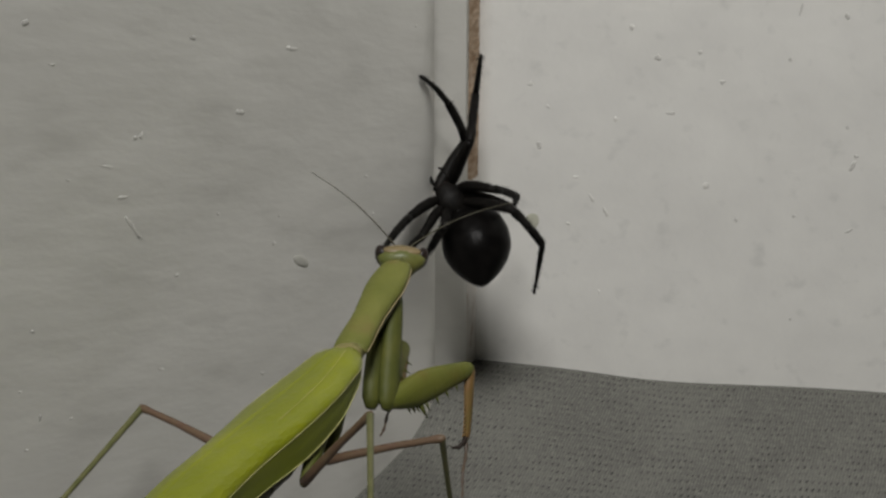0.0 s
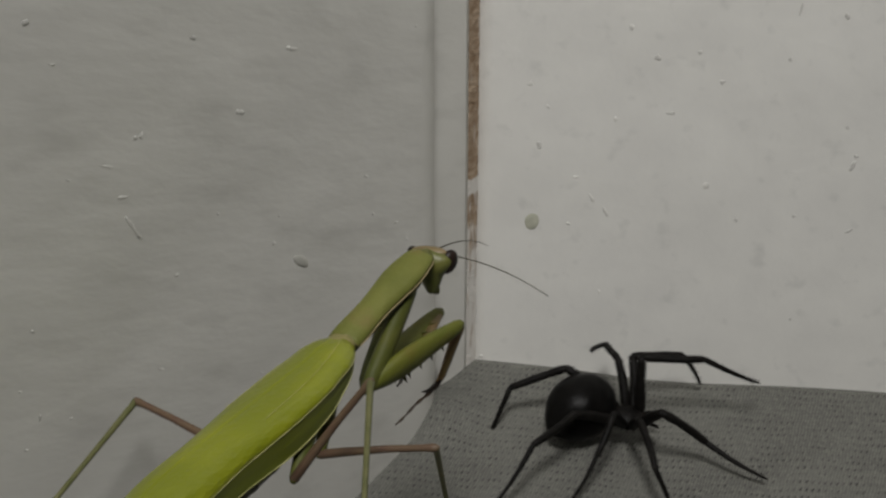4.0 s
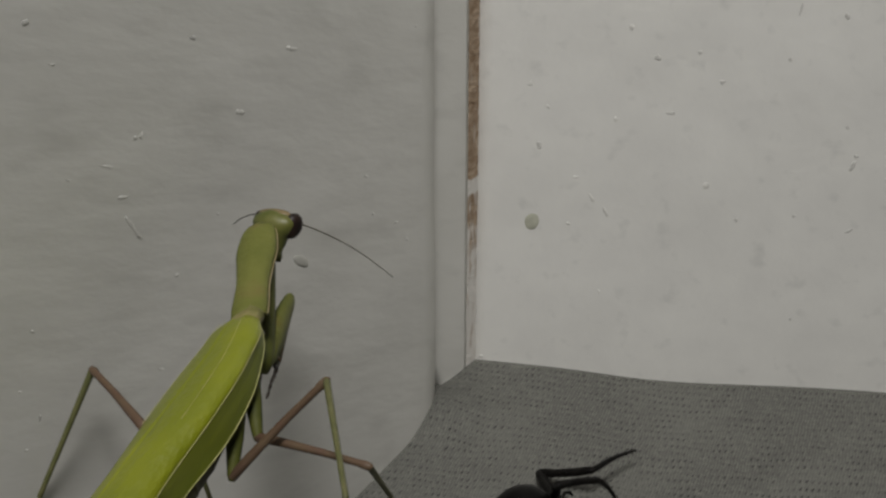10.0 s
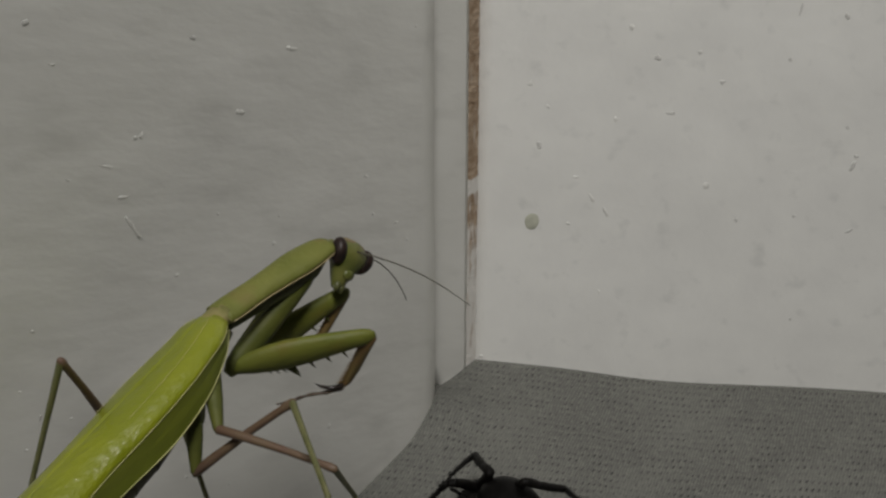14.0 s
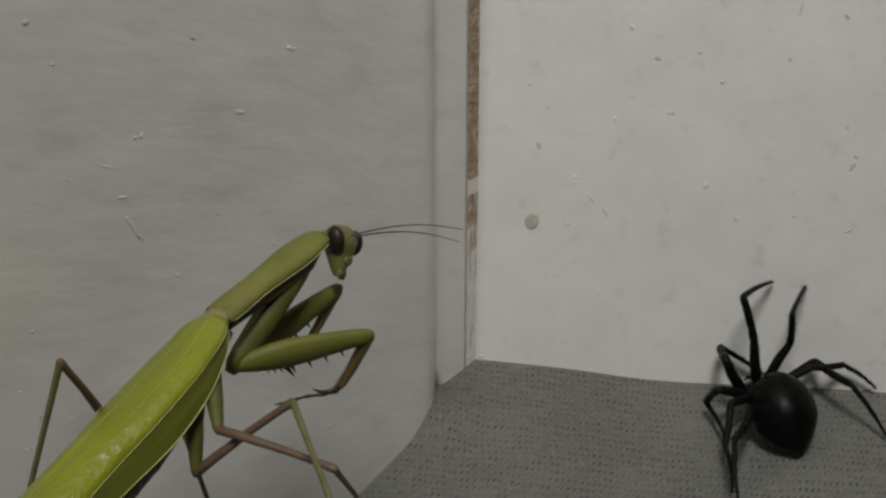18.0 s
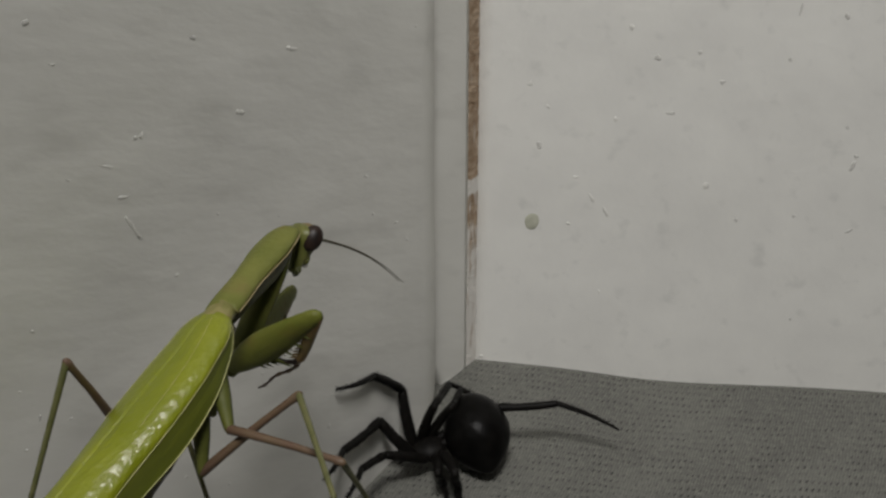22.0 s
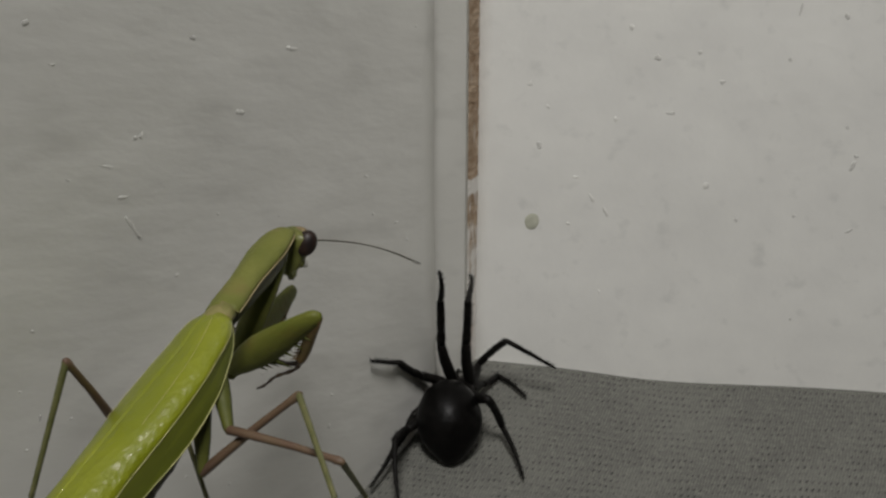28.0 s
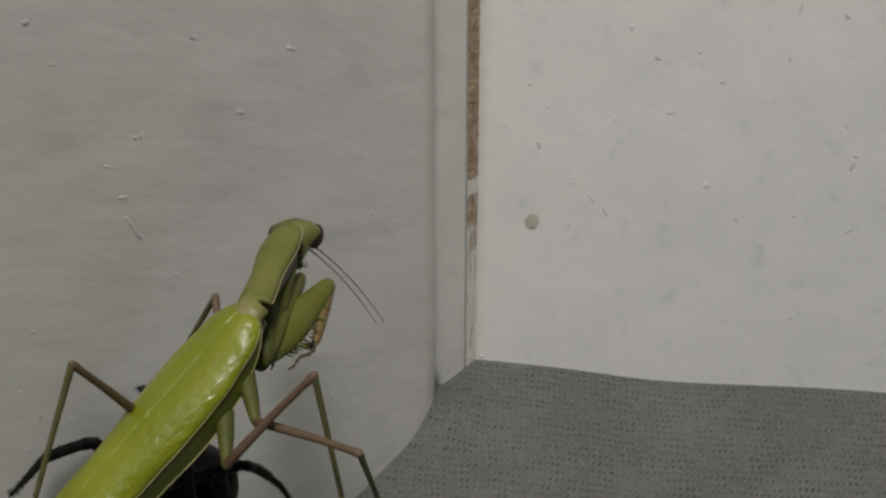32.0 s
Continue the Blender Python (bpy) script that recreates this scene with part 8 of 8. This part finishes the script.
    spider_at(24.50, (-2.0, 226.5, 7.0), (0.6, 219.0, 5.0), (-0.03, -1.00, 0.05), (0.02, -0.21, 0.98),
              l1=((-4.3, 226.6, 17.1), (-3.8, 223.5, 26.8), (-2.7, 217.3, 36.1)),
              l2=((-8.2, 219.3, 10.5), (-12.2, 212.8, 15.3), (-15.0, 203.7, 17.6)),
              l3=((-8.7, 219.2, 4.8), (-10.3, 212.3, 6.2), (-11.3, 204.2, 7.1)),
              l4=((-3.6, 216.3, 13.6), (-5.2, 209.4, 6.8), (-7.4, 200.9, 0.2)),
              r1=((0.5, 226.8, 17.0), (2.8, 236.5, 14.6), (6.2, 242.5, 5.8)),
              r2=((3.7, 225.8, 15.1), (7.9, 232.8, 11.2), (13.3, 237.0, 4.2)),
              r3=((5.6, 225.0, 12.9), (11.7, 226.1, 9.3), (16.8, 227.8, 3.1)),
              r4=((5.9, 234.4, 6.5), (6.5, 225.4, 10.3), (8.5, 214.6, 10.2)))
    spider_at(25.00, (1.7, 231.5, 4.9), (0.0, 223.5, 4.4), (0.02, -0.63, -0.77), (0.02, -0.05, 1.00),
              l1=((-2.2, 231.7, 14.2), (-2.4, 228.4, 23.8), (-1.3, 218.1, 28.2)),
              l2=((-5.0, 227.3, 10.4), (-8.4, 221.7, 16.6), (-12.6, 214.1, 21.0)),
              l3=((-5.9, 225.7, 2.7), (-9.5, 219.5, 1.8), (-11.7, 211.7, 2.5)),
              l4=((-7.3, 223.2, 0.7), (-5.1, 213.9, 2.9), (-2.9, 204.0, 7.3)),
              r1=((2.2, 231.8, 14.6), (5.2, 240.7, 18.8), (11.5, 249.7, 16.8)),
              r2=((5.7, 240.5, 3.7), (13.2, 240.1, 8.7), (19.4, 246.5, 4.5)),
              r3=((7.0, 226.0, 10.7), (10.2, 231.3, 7.0), (14.3, 234.7, 0.7)),
              r4=((7.9, 221.5, 10.0), (9.5, 226.8, 1.9), (12.6, 216.3, 1.9)))
    spider_at(25.50, (2.2, 232.9, 5.2), (0.5, 224.9, 5.5), (-0.14, -0.63, -0.77), (0.02, -0.06, 1.00),
              l1=((-1.7, 231.3, 13.8), (-1.2, 229.4, 23.8), (-1.6, 222.4, 32.5)),
              l2=((-4.5, 228.2, 10.1), (-7.5, 223.1, 16.8), (-10.3, 218.3, 24.9)),
              l3=((-5.4, 226.7, 6.0), (-7.8, 220.0, 4.7), (-11.5, 213.0, 2.7)),
              l4=((-5.8, 222.7, 6.4), (-7.3, 214.0, 10.5), (-6.4, 203.4, 7.5)),
              r1=((4.2, 234.4, 14.9), (6.5, 240.7, 22.6), (13.6, 249.0, 25.1)),
              r2=((5.9, 242.0, 5.6), (11.0, 249.4, 5.1), (18.9, 243.8, 3.7)),
              r3=((6.4, 239.5, 3.1), (9.2, 245.7, 0.8), (14.0, 239.0, 0.9)),
              r4=((7.1, 223.7, 12.2), (9.5, 227.8, 3.6), (12.6, 217.6, 0.8)))
    spider_at(27.50, (2.8, 233.9, 6.2), (1.1, 225.9, 5.7), (-0.12, -0.63, -0.77), (0.01, -0.11, 0.99),
              l1=((-0.8, 233.6, 15.5), (-1.1, 230.5, 25.2), (-0.8, 224.6, 34.7)),
              l2=((-3.0, 230.8, 13.3), (-4.9, 227.7, 21.5), (-7.4, 223.5, 30.0)),
              l3=((-4.8, 227.7, 5.4), (-7.8, 221.4, 3.8), (-11.5, 214.3, 1.9)),
              l4=((-5.7, 224.1, 5.6), (-7.4, 215.5, 10.0), (-6.5, 205.7, 5.0)),
              r1=((1.5, 234.7, 15.5), (1.8, 230.6, 24.9), (3.4, 241.4, 22.2)),
              r2=((6.0, 243.0, 4.8), (10.4, 239.8, 12.0), (18.7, 239.3, 6.8)),
              r3=((6.4, 240.2, 2.7), (9.3, 246.3, 0.2), (13.9, 239.5, 0.6)),
              r4=((7.0, 223.6, 12.1), (9.5, 227.7, 3.6), (12.7, 217.6, 0.8)))
    spider_at(28.00, (2.8, 233.9, 6.2), (1.0, 225.9, 5.7), (0.03, -0.63, -0.78), (0.01, -0.11, 0.99),
              l1=((-0.3, 233.6, 15.6), (-0.4, 231.2, 25.5), (-0.6, 225.2, 34.9)),
              l2=((-3.6, 229.8, 12.1), (-6.8, 224.4, 18.5), (-10.9, 217.4, 23.9)),
              l3=((-4.8, 227.8, 5.5), (-7.8, 221.4, 3.8), (-11.4, 214.3, 1.9)),
              l4=((-5.7, 224.1, 5.6), (-7.4, 215.5, 10.0), (-6.5, 205.7, 5.0)),
              r1=((3.7, 233.3, 15.8), (3.9, 231.0, 25.7), (4.6, 241.9, 23.4)),
              r2=((6.0, 243.0, 4.8), (10.4, 239.7, 11.9), (18.7, 239.2, 6.7)),
              r3=((6.4, 240.1, 2.7), (9.3, 246.2, 0.2), (13.9, 239.5, 0.6)),
              r4=((7.0, 223.6, 12.1), (9.5, 227.7, 3.6), (12.7, 217.5, 0.8)))
    spider_at(28.50, (2.8, 233.9, 6.5), (0.9, 225.9, 5.7), (-0.11, -0.77, -0.63), (0.01, -0.14, 0.99),
              l1=((-0.1, 235.3, 16.3), (-0.2, 235.7, 26.5), (-1.0, 234.5, 37.6)),
              l2=((-3.6, 230.1, 12.6), (-7.0, 224.2, 18.5), (-10.3, 215.9, 22.6)),
              l3=((-4.8, 227.8, 5.4), (-7.8, 221.5, 3.8), (-11.5, 214.4, 1.8)),
              l4=((-5.6, 224.1, 5.7), (-7.4, 215.5, 10.0), (-6.5, 205.6, 5.1)),
              r1=((4.2, 233.9, 16.3), (7.9, 241.3, 22.3), (14.5, 248.8, 27.4)),
              r2=((6.0, 242.9, 4.9), (10.9, 250.4, 4.4), (19.3, 246.1, 1.8)),
              r3=((6.4, 240.0, 2.8), (9.3, 246.1, 0.4), (13.9, 239.4, 0.6)),
              r4=((7.0, 223.4, 12.2), (9.5, 227.6, 3.7), (12.6, 217.5, 0.9)))
    spider_at(29.00, (2.7, 233.6, 6.9), (0.5, 225.7, 5.6), (0.10, -0.82, -0.57), (0.00, -0.16, 0.99),
              l1=((-1.1, 233.7, 16.3), (-0.8, 234.1, 26.5), (4.2, 242.8, 31.6)),
              l2=((-2.8, 229.2, 13.1), (-7.0, 224.0, 19.1), (-10.4, 215.4, 22.4)),
              l3=((-5.0, 227.5, 6.5), (-8.0, 221.9, 3.3), (-7.2, 214.3, 0.3)),
              l4=((-6.0, 224.0, 8.0), (-6.6, 215.7, 13.2), (-5.1, 222.7, 4.9)),
              r1=((0.2, 234.4, 15.9), (0.4, 232.4, 25.9), (3.1, 225.9, 34.5)),
              r2=((6.4, 242.5, 6.5), (13.5, 248.0, 7.5), (18.6, 239.7, 6.8)),
              r3=((7.5, 239.4, 3.6), (11.1, 233.8, 6.1), (16.3, 227.7, 4.1)),
              r4=((6.9, 223.2, 12.5), (9.1, 227.6, 4.1), (12.7, 217.9, 0.6)))
    spider_at(29.50, (2.6, 233.6, 6.9), (0.6, 225.7, 5.6), (-0.10, -0.83, -0.54), (0.00, -0.16, 0.99),
              l1=((-2.2, 229.1, 13.2), (-4.3, 226.3, 22.8), (-6.2, 218.9, 30.9)),
              l2=((-3.6, 229.3, 12.6), (-7.2, 223.6, 18.6), (-11.8, 216.3, 23.3)),
              l3=((-5.0, 227.5, 5.8), (-8.5, 221.4, 4.2), (-12.2, 214.2, 3.2)),
              l4=((-5.4, 223.4, 6.5), (-7.2, 214.6, 10.4), (-6.2, 204.2, 7.1)),
              r1=((5.8, 244.3, 4.1), (11.4, 238.8, 10.6), (18.0, 244.4, 3.4)),
              r2=((10.0, 232.4, 14.1), (17.6, 234.5, 9.7), (25.1, 236.9, 3.9)),
              r3=((6.9, 226.5, 11.7), (11.0, 230.8, 7.6), (14.5, 229.5, 0.3)),
              r4=((6.9, 223.2, 12.5), (9.1, 227.6, 4.1), (12.7, 217.9, 0.6)))
    spider_at(30.00, (-7.5, 216.5, 7.3), (-0.6, 220.5, 5.6), (0.23, -0.88, -0.42), (0.13, -0.09, 0.99),
              l1=((-13.5, 211.3, 15.2), (-17.9, 204.4, 21.3), (-22.6, 196.2, 27.4)),
              l2=((-13.1, 210.9, 12.9), (-15.8, 202.7, 15.4), (-17.5, 193.1, 16.9)),
              l3=((-9.4, 208.9, 11.1), (-10.7, 202.1, 13.4), (-12.1, 205.6, 6.1)),
              l4=((-7.5, 206.9, 12.2), (-6.8, 198.1, 16.4), (-6.8, 204.3, 7.3)),
              r1=((-5.3, 219.2, 16.1), (-6.3, 216.2, 25.8), (-5.6, 226.5, 21.6)),
              r2=((-3.4, 222.1, 13.2), (-2.4, 230.4, 10.0), (-2.1, 221.1, 13.0)),
              r3=((-7.0, 215.5, 15.1), (-6.3, 218.8, 8.7), (-5.8, 223.2, 1.8)),
              r4=((1.7, 222.6, 12.7), (9.8, 225.2, 7.8), (12.4, 216.2, 2.0)))
    spider_at(30.50, (-14.8, 203.6, 15.8), (-10.1, 209.2, 12.2), (0.54, -0.84, -0.02), (0.21, 0.07, 0.97),
              l1=((-19.4, 196.1, 23.3), (-22.4, 187.3, 27.5), (-24.3, 176.9, 31.3)),
              l2=((-9.4, 197.3, 22.4), (-7.5, 189.8, 17.8), (-5.9, 182.2, 11.8)),
              l3=((-6.6, 201.5, 20.5), (-1.9, 198.3, 16.0), (1.2, 195.5, 9.0)),
              l4=((-4.3, 208.1, 20.5), (2.8, 210.3, 14.2), (9.0, 212.2, 5.3)),
              r1=((-15.6, 203.1, 26.3), (-19.0, 196.3, 33.2), (-22.7, 186.6, 37.5)),
              r2=((-15.7, 208.4, 24.4), (-20.2, 200.7, 23.2), (-19.9, 201.2, 13.5)),
              r3=((-15.9, 207.7, 23.7), (-12.9, 212.9, 19.7), (-13.4, 212.0, 11.6)),
              r4=((-5.9, 211.2, 18.2), (1.3, 217.1, 15.0), (8.4, 220.2, 7.2)))
    spider_at(31.00, (-22.8, 189.6, 21.9), (-17.4, 194.6, 18.2), (0.49, -0.87, 0.05), (0.12, 0.14, 0.98),
              l1=((-25.9, 182.3, 30.5), (-27.3, 174.1, 36.3), (-29.0, 164.2, 41.2)),
              l2=((-18.5, 181.9, 28.1), (-15.7, 173.3, 27.9), (-13.5, 169.3, 19.2)),
              l3=((-15.5, 185.6, 27.0), (-12.7, 188.2, 20.9), (-10.1, 180.4, 20.6)),
              l4=((-13.9, 185.0, 28.4), (-11.2, 189.9, 20.4), (-10.0, 194.4, 10.4)),
              r1=((-23.9, 185.0, 31.2), (-25.1, 177.7, 38.1), (-28.3, 170.1, 45.7)),
              r2=((-24.2, 185.2, 29.3), (-27.4, 189.2, 21.9), (-27.2, 179.5, 23.3)),
              r3=((-23.0, 185.9, 27.7), (-22.1, 189.7, 21.6), (-21.8, 191.8, 13.7)),
              r4=((-15.0, 199.4, 20.9), (-10.4, 205.1, 14.4), (-7.3, 208.3, 4.3)))
    spider_at(31.50, (-30.1, 177.6, 32.5), (-25.2, 183.0, 28.6), (0.40, -0.91, 0.08), (0.14, 0.15, 0.98),
              l1=((-29.9, 170.6, 41.7), (-32.7, 161.4, 38.2), (-35.8, 151.5, 33.9)),
              l2=((-25.6, 170.0, 38.6), (-22.7, 161.5, 38.8), (-20.9, 159.1, 29.5)),
              l3=((-22.9, 173.4, 37.6), (-20.6, 176.4, 31.4), (-17.9, 168.7, 31.6)),
              l4=((-21.4, 172.9, 39.0), (-19.3, 178.1, 30.9), (-18.6, 182.9, 21.1)),
              r1=((-30.5, 173.0, 41.8), (-32.4, 165.5, 48.4), (-35.6, 155.9, 53.1)),
              r2=((-31.1, 173.0, 39.8), (-34.4, 177.3, 32.6), (-33.8, 167.6, 34.3)),
              r3=((-30.0, 173.8, 38.2), (-29.4, 177.8, 32.2), (-29.5, 180.3, 24.3)),
              r4=((-21.4, 186.2, 31.2), (-17.5, 192.2, 24.5), (-14.9, 196.3, 14.6)))
    spider_at(32.00, (-35.3, 168.6, 41.0), (-30.9, 173.4, 36.0), (0.43, -0.90, 0.02), (0.23, 0.23, 0.95),
              l1=((-34.6, 162.3, 50.8), (-37.7, 153.0, 48.3), (-41.3, 142.8, 45.3)),
              l2=((-30.0, 163.5, 48.5), (-28.0, 155.3, 45.2), (-26.5, 146.8, 40.6)),
              l3=((-27.7, 164.3, 45.4), (-27.1, 167.0, 38.7), (-24.9, 159.1, 39.4)),
              l4=((-26.2, 163.7, 46.7), (-26.6, 168.6, 38.2), (-26.3, 172.9, 28.1)),
              r1=((-40.9, 164.3, 50.2), (-44.6, 155.8, 54.5), (-45.8, 145.2, 57.9)),
              r2=((-32.6, 168.4, 49.0), (-33.7, 164.4, 57.0), (-36.6, 172.3, 51.9)),
              r3=((-35.5, 173.6, 48.2), (-33.3, 177.5, 42.6), (-34.0, 176.2, 34.6)),
              r4=((-24.7, 172.3, 40.3), (-22.3, 178.6, 33.2), (-20.5, 184.5, 24.1)))
    move_spider()
    move_mantis()


motions()
